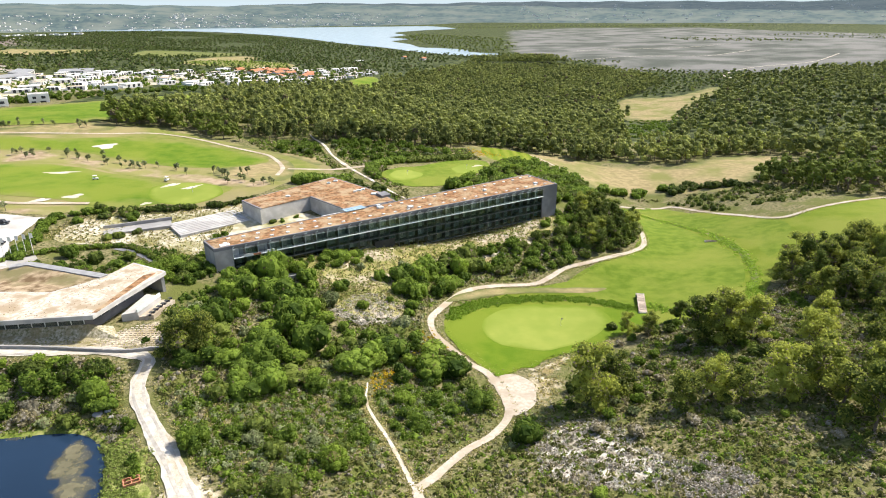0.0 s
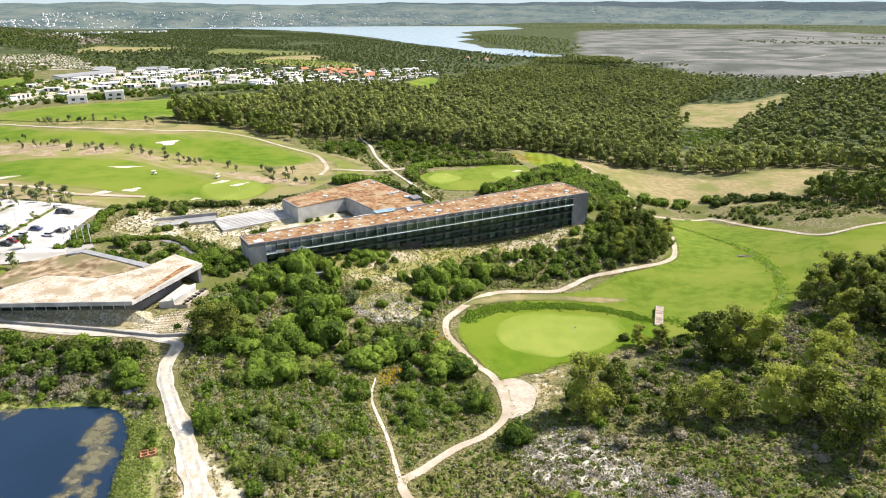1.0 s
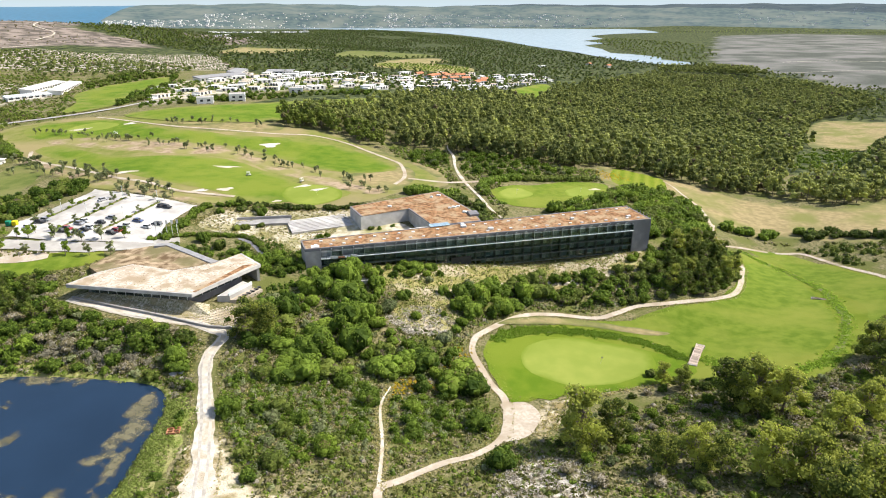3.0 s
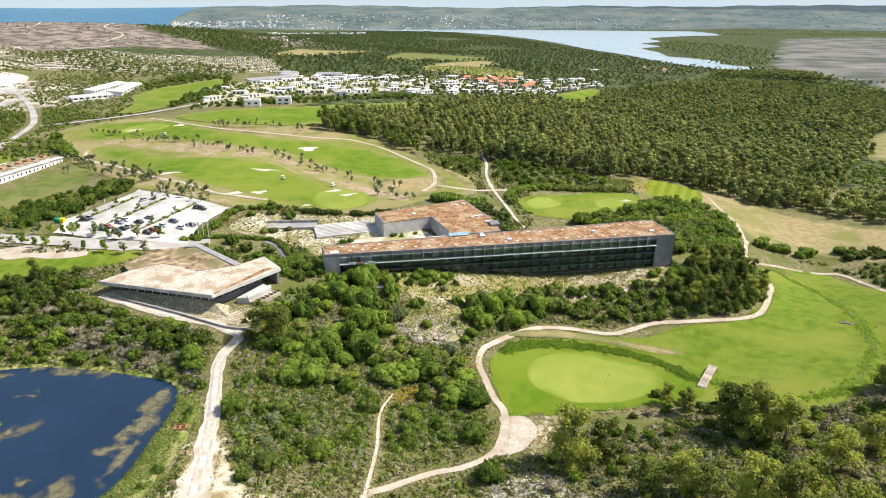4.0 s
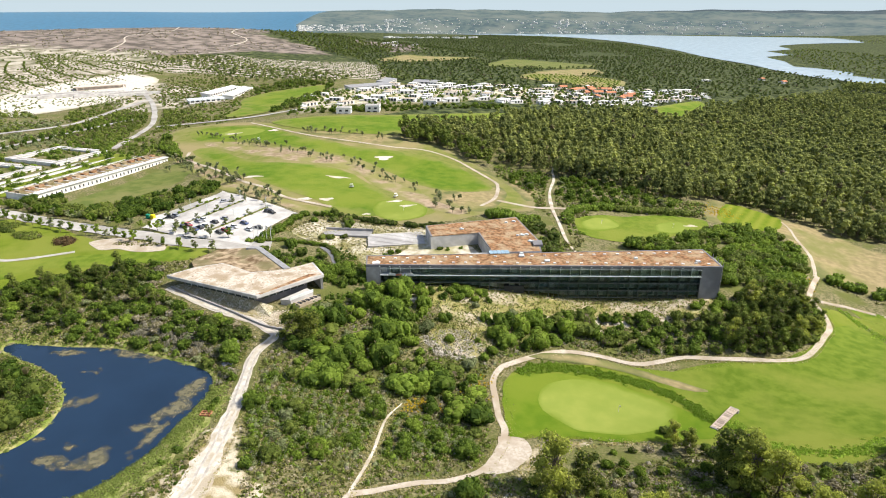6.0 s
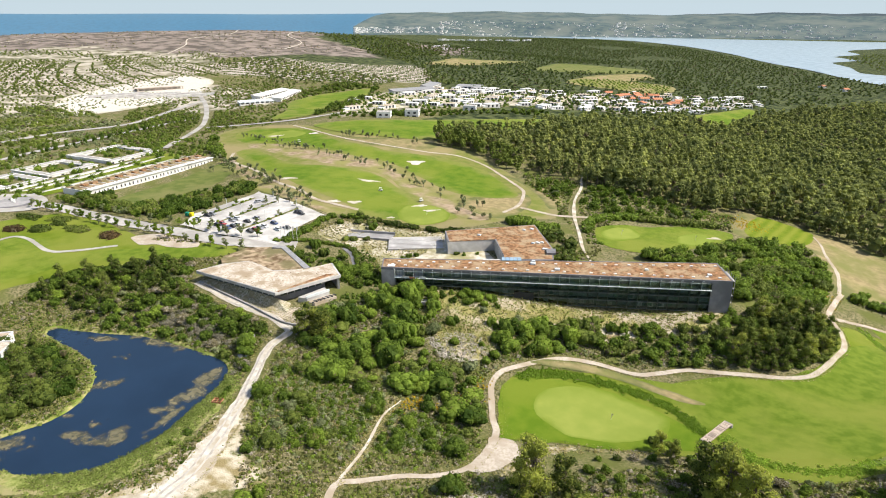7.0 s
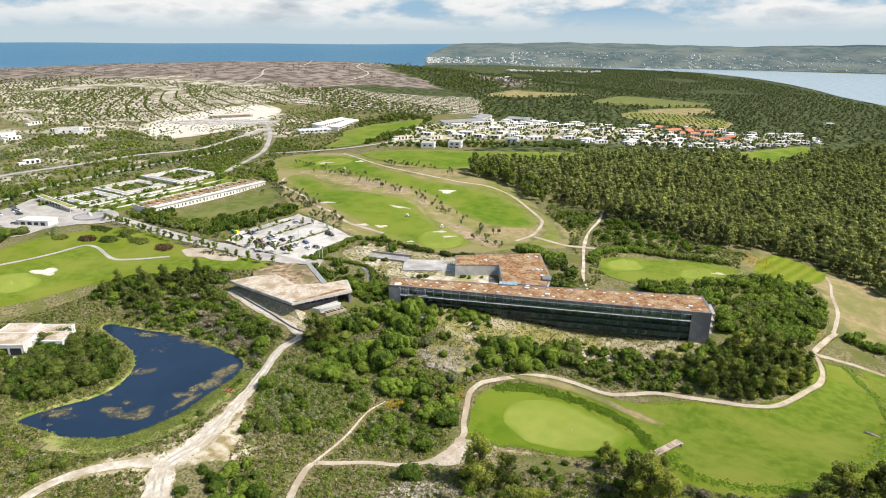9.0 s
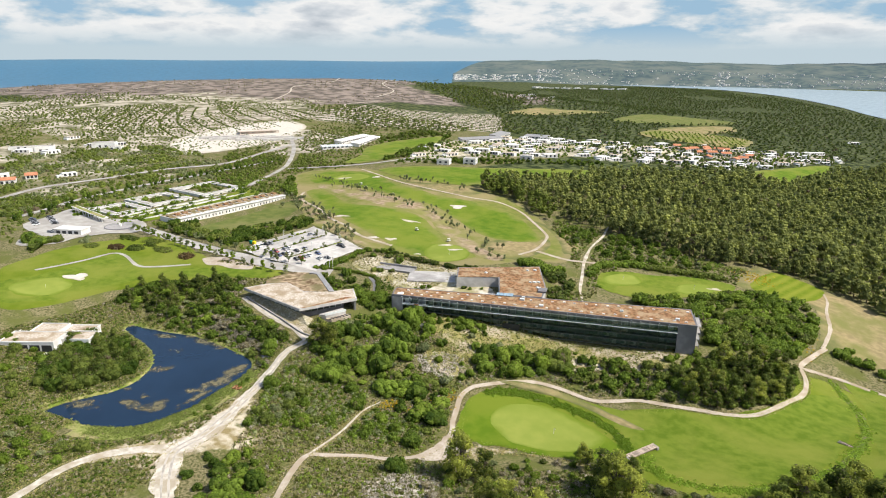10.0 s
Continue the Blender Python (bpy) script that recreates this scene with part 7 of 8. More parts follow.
PAINTS = [mat(n, c, tuple(v * 1.1 for v in c), 1, rough=0.3, bump=0) for n, c in (("white_paint", (0.75, 0.75, 0.74)), ("black_paint", (0.02, 0.02, 0.022)), ("grey_paint", (0.30, 0.31, 0.33)), ("red_paint", (0.30, 0.03, 0.035)), ("blue_paint", (0.05, 0.08, 0.18)))]
TYRE = mat("tyre_rubber", (0.015, 0.015, 0.016), (0.03, 0.03, 0.03), 2, bump=0)


def car(colour, paint):
    c = thing("car", pose(0, 0, 0), f"parked {colour} car in the car park", "car", "parked cars")
    bm = box(-2.1, 2.1, -0.86, 0.86, 0.28, 0.86, bevel=0.12)
    for v in bm.verts:
        v.co.z -= 0.12 * max(0, abs(v.co.x) - 1.4)
    part("body", bm, paint, c)
    bm = box(-1.55, 1.0, -0.78, 0.78, 0.84, 1.42)
    for v in bm.verts:
        if v.co.z > 1.2:
            v.co.x = v.co.x * 0.72 - 0.1
            v.co.y *= 0.84
    part("cabin", bm, BLACK, c, "dark glazed cabin")
    bm = box(-1.16, 0.58, -0.62, 0.62, 1.40, 1.46, bevel=0.02)
    part("roof", bm, paint, c)
    for x in (-1.3, 1.3):
        for y in (-0.8, 0.8):
            bm = bmesh.new()
            bmesh.ops.create_cone(bm, cap_ends=True, segments=10, radius1=0.32, radius2=0.32, depth=0.2, matrix=pose(x, y, 0.32, 90, 0, 0))
            wheel = part("wheel", bm, TYRE, c)
            bm = bmesh.new()
            bmesh.ops.create_cone(bm, cap_ends=True, segments=8, radius1=0.18, radius2=0.18, depth=0.23, matrix=pose(x, y, 0.32, 90, 0, 0))
            part("rim", bm, METAL, wheel, "silver rim")
    return c


CARS = [car(n, p) for n, p in zip(("white", "black", "grey", "red", "blue"), PAINTS)]
fresh = {id(c) for c in CARS}
spots = [(-180 - 0.25 * k, 160 + 2.7 * k, 8) for k in (0, 2, 3)] + [(-163.5, 159.5 + 2.7 * k, 4) for k in (0, 1, 3, 4)] + [(-156.5, 160 + 2.7 * k, 184) for k in (0, 1, 2, 4, 6)] + [(-145, 164 + 2.7 * k, 2) for k in (0, 1, 2, 3, 5, 11)] + [(-138, 174, 182), (-136.5, 178, 182), (-176, 192, 80), (-148, 194, 100), (-145, 46, 60)] + [(-285 - 3 * k, 78 + 3.2 * k, 30) for k in range(4)]
for k, (x, y, a) in enumerate(spots):
    c = CARS[(0, 1, 2, 1, 3, 2, 0, 4, 1)[k % 9]]
    m = pose(x, y, at(x, y, 0.40), 0, 0, a + R.uniform(-3, 3))
    if id(c) in fresh:
        fresh.discard(id(c))
        c.matrix_world = m
    else:
        copy_thing(c, m)


def golf_cart():
    c = thing("golf_cart", pose(0, 0, 0), "small white golf cart on the grass", "golf cart", "golf carts")
    part("body", box(-1.15, 1.1, -0.55, 0.55, 0.3, 0.75, bevel=0.1), WHITE, c)
    part("roof", box(-0.9, 0.7, -0.58, 0.58, 1.72, 1.8, bevel=0.03), WHITE, c)
    part("seat", box(-0.6, 0.0, -0.5, 0.5, 0.72, 0.95), BLACK, c)
    for x in (-0.85, 0.65):
        for y in (-0.54, 0.5):
            part("post", box(x, x + 0.05, y, y + 0.04, 0.7, 1.74), METAL, c)
    for x in (-0.75, 0.75):
        for y in (-0.5, 0.5):
            bm = bmesh.new()
            bmesh.ops.create_cone(bm, cap_ends=True, segments=8, radius1=0.25, radius2=0.25, depth=0.18, matrix=pose(x, y, 0.25, 90, 0, 0))
            part("wheel", bm, TYRE, c)
    return c


gc = golf_cart()
gc.matrix_world = pose(-142, 247, at(-142, 247, 0.3), 0, 0, 30)
for x, y, a in ((-113, 247, 80), (-268, 296, 10)):
    copy_thing(gc, pose(x, y, at(x, y, 0.3), 0, 0, a))
for x, y in ((33, 158), (-97, 232), (-17, 281), (11, 303), (-188, 55)):
    f = thing("golf_flag", pose(x, y, at(x, y, 0.4)), "thin flag on a putting green", "flag", "golf flags")
    part("pole", box(-0.03, 0.03, -0.03, 0.03, 0, 2.2), WHITE, f)
    part("flag", box(0.03, 0.5, -0.01, 0.01, 1.85, 2.2), WHITE, f)
for k in range(5):
    f = thing("flagpole", pose(-128 + 1.5 * k, 168 + 1.0 * k, at(-128, 168)), "tall white flagpole beside the avenue", "flagpole", "flagpoles")
    part("pole", box(-0.06, 0.06, -0.06, 0.06, -0.3, 7.0), WHITE, f)
    part("flag", box(0.06, 0.9, -0.02, 0.02, 5.4, 6.9), WHITE, f)
for x, y in ((-183, 178), (-168, 176), (-152, 178), (-170, 197), (-152, 197)):
    f = thing("lamp_post", pose(x, y, at(x, y)), "slim grey lamp post in the car park", "lamp post", "lamp posts")
    part("pole", box(-0.06, 0.06, -0.06, 0.06, 0, 5.5), METAL, f)
    part("lamp_head", box(-0.5, 0.5, -0.12, 0.12, 5.4, 5.55), METAL, f)
k3 = thing("recycling_bank", pose(-192, 160, at(-192, 160, 0.2), 0, 0, 20), "green and yellow recycling containers beside the car park", "container")
for i, m in enumerate((mat("green_plastic", (0.02, 0.20, 0.12), (0.03, 0.26, 0.15), 1, bump=0), mat("yellow_plastic", (0.70, 0.55, 0.02), (0.75, 0.6, 0.04), 1, bump=0))):
    part("container", box(i * 2.4, i * 2.4 + 2, 0, 1.6, 0, 2.0, bevel=0.25), m, k3)

# islands of the car park
for x, y0, y1 in ((-183, 162, 196), (-168, 162, 198), (-151, 164, 198)):
    pts = [(x, y0), (x - 0.6, (y0 + y1) / 2), (x - 1.2, y1)]
    ribbon("planting_strip", pts, 1.5, DRY, 0.48, "narrow planting strip between parking bays", "planting strip")

    for k in range(9):
        f_ = (k + R.uniform(0.1, 0.9)) / 9
        bush(R.choice((0, 0, 1)), x - 1.2 * f_ + R.uniform(-0.3, 0.3), y0 + (y1 - y0) * f_, R.uniform(0.25, 0.5))

# moss and dry tufts that grow in the gravel of the flat roofs
MOSS_LEAF = leaf_mat("roof_moss", (0.10, 0.07, 0.035), (0.26, 0.17, 0.08), 0.1, (0.30, 0.27, 0.12), 0.2)


def roof_moss(owner, plan, z, n, size, seed):
    rng = np.random.default_rng(seed)
    q = np.asarray(plan, float)
    p = rng.uniform(q.min(0), q.max(0), (n * 3, 2))
    f = np.array([noise.noise(Vector((a / 5, b / 5, seed))) for a, b in p])
    p = p[inside(p[:, 0], p[:, 1], q) & (reach(p[:, 0], p[:, 1], q, True) > 1.0) & (f > -0.25)][:n]
    v, f = sprays(np.column_stack([p, np.full(len(p), z)]), np.tile((0, 0, 3.0), (len(p), 1)), size, rng, 0.12)
    m = new("moss", mesh_of("moss", v, f, [MOSS_LEAF]))
    m.parent = owner
    tagged(m, "tufts of brown moss in the gravel", kind="stuff")


roof_moss(bpy.data.objects["clubhouse"], [(-121.2, 122.4), (-80.5, 127.8), (-75.9, 153.8), (-86.4, 160.0), (-88.5, 153.6), (-98.5, 140.8), (-114, 141.2), (-119.6, 133)], 14.33, 300, 0.34, 31)
roof_moss(bpy.data.objects["hotel"], [(0, 0), (130, 0), (129.4, 17.5), (-1, 9)], 15.24, 900, 0.45, 32)
roof_moss(bpy.data.objects["annex"], [(-63.4, 205.1), (-49.4, 219.9), (-35.7, 205.8), (-33.2, 202.4), (-17.5, 213.8), (-24.0, 225.0), (-45.5, 247.3), (-72.9, 215.2)], 15.44, 420, 0.45, 33)

# ---- footbridges ----
def footbridge(a, b, w, zt):
    d = Vector((b[0] - a[0], b[1] - a[1]))
    L = d.length
    f = thing("footbridge", pose(a[0], a[1], zt, 0, 0, math.degrees(math.atan2(d.y, d.x))), "plank footbridge over a ditch", "footbridge", "footbridges")
    for y in (-w / 2 + 0.15, w / 2 - 0.25):
        part("beam", box(-0.3, L + 0.3, y, y + 0.12, -0.35, -0.06), WOOD, f)
        part("kerb", box(-0.2, L + 0.2, y, y + 0.12, 0.03, 0.16), WOOD, f)
    n = int(L / 0.30)
    me = piece("plank", box(0, 0.27, -w / 2, w / 2, -0.05, 0.03, bevel=0.01), WOOD)
    for i in range(n):
        shared("plank", me, pose(i * L / n, R.uniform(-0.04, 0.04), 0), f)
    for x in (0, L):
        part("abutment", box(x - 0.4, x + 0.4, -w / 2 - 0.1, w / 2 + 0.1, -1.2, -0.08), CONCRETE, f)


footbridge((58.0, 163.5), (60.8, 175.8), 2.4, max(at(58, 163.5), at(60.8, 175.8)) + 0.5)
footbridge((101, 225.5), (108, 224.5), 1.2, at(104, 225) + 0.2)

# ---- long white terrace and courtyard houses ----
RT = pose(-266, 145, 0, 0, 0, 102.3)


def terrace_row():
    z0 = at(-276, 190) - 1.0
    L, D, zr = 94.0, 17.0, 16.3
    t = thing("terraced_houses", RT, "long low white terrace of houses with brown gravel roofs", "terrace", "")
    part("wall", box(0, L, 0.0, D, z0 - 4, zr - 0.5), WHITE, t, "white rendered wall")
    part("roof", box(0.3, L - 0.3, 3.0, D - 0.4, zr - 0.5, zr - 0.2), ROOF_MOSS, t, "brown gravel roof")
    n = 17
    win = piece("window", box(0, 0.8, -0.05, 0.04, 0, 1.5), BLACK)
    fin = piece("party_wall", box(-0.18, 0.18, -0.9, D, 0, 0.55), WHITE)
    for i in range(n):
        u = (i + 0.5) * L / n
        shared("window", win, pose(u - 1.9, 0, zr - 3.6), t, "dark window")
        shared("window", win, pose(u + 0.5, 0, zr - 3.6), t, "dark window")
        shared("party_wall", fin, pose(i * L / n, 0.9, zr - 0.55), t)
        part("roof_box", box(u - 1.6, u + 1.6, 8.5, 11.5, zr - 0.2, zr + 0.7), ROOF_RUST if i % 3 else ROOF_MOSS, t, "raised brown rooflight box")
    part("eave", box(-0.2, L + 0.2, -0.9, 3.0, zr - 0.55, zr - 0.25), WHITE, t, "white eave slab")


terrace_row()


def courtyard(u0, u1, v0, v1, zt, cut=0.55):
    """A white house round a planted court."""
    c = thing("courtyard_house", RT, "low white flat-roofed house round a green court", "house", "courtyard houses")
    zt -= 1.3
    zb = zt - 7
    w = 5.5
    for a, b, d, e in ((u0, u1, v0, v0 + w), (u0, u0 + w, v0 + w, v1 - w), (u1 - w, u1, v0 + w, v1 - w), (u0, u1, v1 - w, v1)):
        part("wall", box(a + 0.3, b - 0.3, d + 0.3, e - 0.3, zb, zt - 0.4), WHITE, c)
        part("roof", box(a, b, d, e, zt - 0.4, zt), WHITE, c, "white roof slab")
        part("gravel", box(a + 0.8, b - 0.8, d + 0.8, e - 0.8, zt, zt + 0.05), ASPHALT, c, "grey roof gravel")
    part("court", box(u0 + w, u1 - w, v0 + w, v1 - w, zb, zt - 2.2), GRASS_ROUGH, c, "green planted court")
    n = int((u1 - u0) / 8)
    me = piece("window", box(0, 1.8, -0.06, 0.02, 0, 2.0), BLACK)
    for i in range(n):
        shared("window", me, pose(u0 + 0.8 + i * (u1 - u0 - 2) / n, v0 + 0.28, zt - 3.0), c, "dark window")


for u0, u1, v0, v1 in ((-14, 13, 49, 83), (17, 51, 56, 92), (58, 98, 53, 98)):
    p = RT @ Vector(((u0 + u1) / 2, (v0 + v1) / 2, 0))
    courtyard(u0, u1, v0, v1, at(p.x, p.y) + 2.9) if v1 - v0 > 15 else None
for u0, u1, v in ((-14, 104, 27), (-12, 88, 38), (-12, 74, 45)):
    p = RT @ Vector(((u0 + u1) / 2, v, 0))
    g = thing("garden_wall", RT, "long white garden wall among lawns", "wall", "garden walls")
    part("wall", box(u0, u1, v, v + 0.5, at(p.x, p.y) - 4, at(p.x, p.y) + 1.5), WHITE, g)
    part("coping", box(u0 - 0.1, u1 + 0.1, v - 0.12, v + 0.62, at(p.x, p.y) + 1.5, at(p.x, p.y) + 1.62), PALE_CONC, g, "pale stone coping")
drape("lawn", [(-284, 128), (-292, 165), (-308, 222), (-330, 226), (-320, 170), (-306, 128)], GRASS_ROUGH, 0.3, "green lawns between low white walls", "lawn")
court_ = []
for k in range(230):
    q_ = RT @ Vector((R.uniform(-28, 132), R.uniform(20, 106), 0))
    court_.append((q_.x, q_.y))
court_ = np.array(court_)
clump_field("garden_bushes", court_, (1.6, 3.2), 14, LEAF_BUSH, "green garden bushes between low white houses", "bushes", 910, 0.9, 0.9)
fo = thing("fountain", pose(-277, 115, at(-277, 115, 0.35)), "round pool with a low dark rim in the forecourt", "fountain")
bm = bmesh.new()
bmesh.ops.create_cone(bm, cap_ends=True, segments=32, radius1=9.6, radius2=9.4, depth=0.7, matrix=pose(0, 0, 0.3))
part("rim", bm, DARK_CONC, fo, "dark stone rim")
bm = bmesh.new()
bmesh.ops.create_cone(bm, cap_ends=True, segments=32, radius1=8.6, radius2=8.6, depth=0.1, matrix=pose(0, 0, 0.63))
part("water", bm, CONCRETE, fo, "shallow grey water")
for x in (-2, 0, 2):
    part("jet_post", box(x - 0.3, x + 0.3, -0.3, 0.3, 0.6, 2.6), WHITE, fo)

# ---- villas and houses ----
def villa(x, y, z, a, w, d, h, label, group, cells):
    v = thing("villa", pose(x, y, z, 0, 0, a), label, "house", group)
    part("wall", box(-w / 2, w / 2, -d / 2, d / 2, -3, h, bevel=0.05), WHITE, v)
    part("roof", box(-w / 2 + 0.4, w / 2 - 0.4, -d / 2 + 0.4, d / 2 - 0.4, h - 0.1, h + 0.06), ASPHALT, v, "grey flat roof")
    for sx, sz, ww, hh in cells:
        part("window", box(sx, sx + ww, -d / 2 - 0.05, -d / 2 + 0.1, sz, sz + hh), BLACK, v, "dark window opening")
        part("window", box(w / 2 - 0.1, w / 2 + 0.05, sx * 0.7, sx * 0.7 + ww * 0.6, sz, sz + hh), BLACK, v, "dark window opening")


for x, y, z, a in ((-284, 403, 20, 35), (-270, 424, 20.5, 32), (-258, 493, 17.5, 28)):
    villa(x, y, z, a, 12, 10, 7.4, "white cubic two-storey villa above a fairway", "white villas", ((-4.5, 0.6, 2.6, 2.2), (0.5, 0.4, 3.4, 2.4), (-3.5, 4.2, 2.0, 1.6), (1.5, 4.2, 2.4, 1.6)))


def house_kind(seed, red):
    r = random.Random(seed)
    h = thing("house", pose(0, 0, 0), ("low house with a terracotta roof in a village" if red else "low white flat-roofed house in a village"), "house", "village houses")
    w, d, t = r.uniform(8, 16), r.uniform(7, 11), r.uniform(2.3, 3.7)
    part("wall", box(-w / 2, w / 2, -d / 2, d / 2, -3, t), WHITE, h)
    if red:
        part("roof", prism([(-w / 2 - 0.4, -d / 2 - 0.4), (w / 2 + 0.4, -d / 2 - 0.4), (w / 2 + 0.4, 0), (w / 2 + 0.4, d / 2 + 0.4), (-w / 2 - 0.4, d / 2 + 0.4), (-w / 2 - 0.4, 0)], [t, t, t + 1.9, t, t, t + 1.9], [t + 0.25, t + 0.25, t + 2.2, t + 0.25, t + 0.25, t + 2.2]), TILE_RED, h)
    else:
        part("roof", box(-w / 2 + 0.3, w / 2 - 0.3, -d / 2 + 0.3, d / 2 - 0.3, t, t + 0.08), ROOF_PALE if seed == 501 else WHITE, h)
        part("wing", box(-w / 2 - r.uniform(3, 5), -w / 2, -d / 2, d * 0.1, -3, t * 0.6), WHITE, h)
    for k in range(3):
        pane = part("window", box(-w / 2 + 1 + k * w / 3.2, -w / 2 + 3 + k * w / 3.2, -d / 2 - 0.05, -d / 2 + 0.1, 0.5, 2.6), BLACK, h)
        part("sill", box(-w / 2 + 0.9 + k * w / 3.2, -w / 2 + 3.1 + k * w / 3.2, -d / 2 - 0.2, -d / 2 - 0.06, 0.36, 0.48), PALE_CONC, pane)
    return h


HOUSES = [house_kind(s, s > 503) for s in (500, 501, 502, 503, 504, 505)]
new_h = {id(h) for h in HOUSES}


def settle(places, red_at, ang=35):
    for x, y in places:
        red = math.hypot(x - red_at[0], y - red_at[1]) < red_at[2]
        h = R.choice(HOUSES[4:] if red else HOUSES[:4])
        m = pose(x, y, at(x, y, 0.2), 0, 0, ang + R.uniform(-40, 60))
        if id(h) in new_h:
            new_h.discard(id(h))
            h.matrix_world = m
        else:
            copy_thing(h, m)


settle(scatter([(-330, 400), (-424, 510), (-383, 608), (-291, 722), (-236, 846), (-123, 1014), (-96, 943), (-161, 687), (-240, 560), (-290, 480)], 120, 13, 4, 601), (-205, 800, 48))
settle([(-637, 130), (-620, 150), (-645, 197), (-637, 224), (-520, 89), (-506, 110), (-499, 138), (-490, 90), (-700, 190)], (-490, 100, 20), 60)
settle(scatter([(-900, 1180), (-780, 1080), (-820, 1300), (-980, 1400)], 6, 30, 4, 604), (0, 0, 1))
settle([(-80, 1330), (-40, 1290), (-160, 1240)], (-60, 1300, 80))


def long_hall(x, y, a, L, d, h, roof, label):
    v = thing("hall", pose(x, y, at(x, y), 0, 0, a), label, "building", "long halls")
    part("wall", box(-L / 2, L / 2, -d / 2, d / 2, -4, h), WHITE, v)
    part("roof", prism([(-L / 2 - 0.5, -d / 2 - 0.5), (L / 2 + 0.5, -d / 2 - 0.5), (L / 2 + 0.5, d / 2 + 0.5), (-L / 2 - 0.5, d / 2 + 0.5)], h, [h + 0.3, h + 0.3, h + 1.6, h + 1.6]), roof, v)
    for k in range(int(L / 5)):
        part("window", box(-L / 2 + 1 + k * 5, -L / 2 + 4 + k * 5, -d / 2 - 0.06, -d / 2 + 0.1, 0.8, 2.8), BLACK, v)


long_hall(-382, 556, 70, 54, 13, 3.4, SHEET, "long grey-roofed hall above the village")
long_hall(-396, 606, 112, 42, 13, 3.8, SHEET, "curved end of a grey-roofed hall")
long_hall(-364, 640, 20, 30, 14, 3.0, SHEET, "grey-roofed hall beside the village")
long_hall(-498, 450, 115, 70, 10, 2.4, WHITE, "long low shed with a white roof")
long_hall(-474, 452, 124, 74, 10, 2.4, WHITE, "long low shed with a white roof")
long_hall(-462, 402, 70, 34, 9, 2.2, METAL, "low white roofs beside a hedge")
SITE_PLASTER = mat("unpainted_plaster", (0.50, 0.42, 0.35), (0.60, 0.53, 0.45), 0.2, bump=0.05)
site = thing("building_site", pose(-628, 385, at(-628, 385), 0, 0, 72), "unfinished white building on bare sand", "building")
part("slab", box(-20, 30, -7, 9, 3.4, 4.0), SITE_PLASTER, site)
part("slab", box(-20, 30, -7, 9, -3, 0.3), SITE_PLASTER, site)
for k in range(9):
    part("column", box(-19 + k * 6, -17.6 + k * 6, -6.8, -5.6, 0.3, 3.4), SITE_PLASTER, site)
part("core", box(-18, 28, -3, 8, 0.3, 3.4), SITE_PLASTER, site)
for k, (x0, x1, y) in enumerate(((-70, -10, -26), (-60, 20, -40), (-30, 40, -52), (0, 50, -66), (-84, -50, -12))):
    part("terrace_wall", box(x0, x1, y, y + 3.5, -5, 1.6 - 0.4 * k), PALE_CONC, site, "unfinished concrete terrace wall")


def near_villa():
    """White villa of several flat-roofed blocks round a loggia."""
    v = thing("villa", pose(-137, 37.5, 0, 0, 0, 46), "white villa with pale flat roofs and shaded loggia beside the pond", "house")
    z = at(-128, 43)
    for x0, x1, y0, y1, h in ((-9, 13, -4, 6, 4.4), (13, 24, 1, 9, 3.4), (-20, -9, -2, 10, 3.2), (-4, 8, 6, 16, 3.6), (8, 20, 9, 17, 2.6), (-16, -4, 10, 18, 2.6)):
        part("wall", box(x0, x1, y0, y1, z - 4, z + h), WHITE, v)
        part("roof", box(x0 + 0.35, x1 - 0.35, y0 + 0.35, y1 - 0.35, z + h, z + h + 0.05), ROOF_PALE, v, "pale gravel roof")
        for a, b, c, d in ((x0 - 0.1, x1 + 0.1, y0 - 0.1, y0 + 0.3), (x0 - 0.1, x1 + 0.1, y1 - 0.3, y1 + 0.1), (x0 - 0.1, x0 + 0.3, y0 + 0.3, y1 - 0.3), (x1 - 0.3, x1 + 0.1, y0 + 0.3, y1 - 0.3)):
            part("parapet", box(a, b, c, d, z + h - 0.2, z + h + 0.4), WHITE, v)
    for k in range(3):
        for lo, hi in ((-2.6, -0.2), (0.5, 3.3)):
            # no depth behind these: black panels stand for the shade inside the loggia
            part("opening", box(-1.5 + k * 4.8, 2.5 + k * 4.8, -4.06, -3.5, z + lo, z + hi), BLACK, v, "black panel painted as the loggia's deep shade")
        part("column", box(2.5 + k * 4.8, 3.3 + k * 4.8, -5.4, -4.8, z - 4, z + 0.2), WHITE, v)
    part("balcony", box(-2, 13, -5.6, -4, z - 0.15, z + 0.25), WHITE, v, "white balcony slab")
    for x in (14.5, 18.0, 21.5):
        part("opening", box(x, x + 1.8, 0.94, 1.3, z - 0.4, z + 2.2), BLACK, v, "dark window opening")
    part("opening", box(23.7, 24.06, 3, 6.5, z - 0.6, z + 2.2), BLACK, v, "dark window opening")
    part("terrace", box(-20, -9, -8, -2, z - 4, z + 0.3), ROOF_PALE, v, "pale terrace")


near_villa()

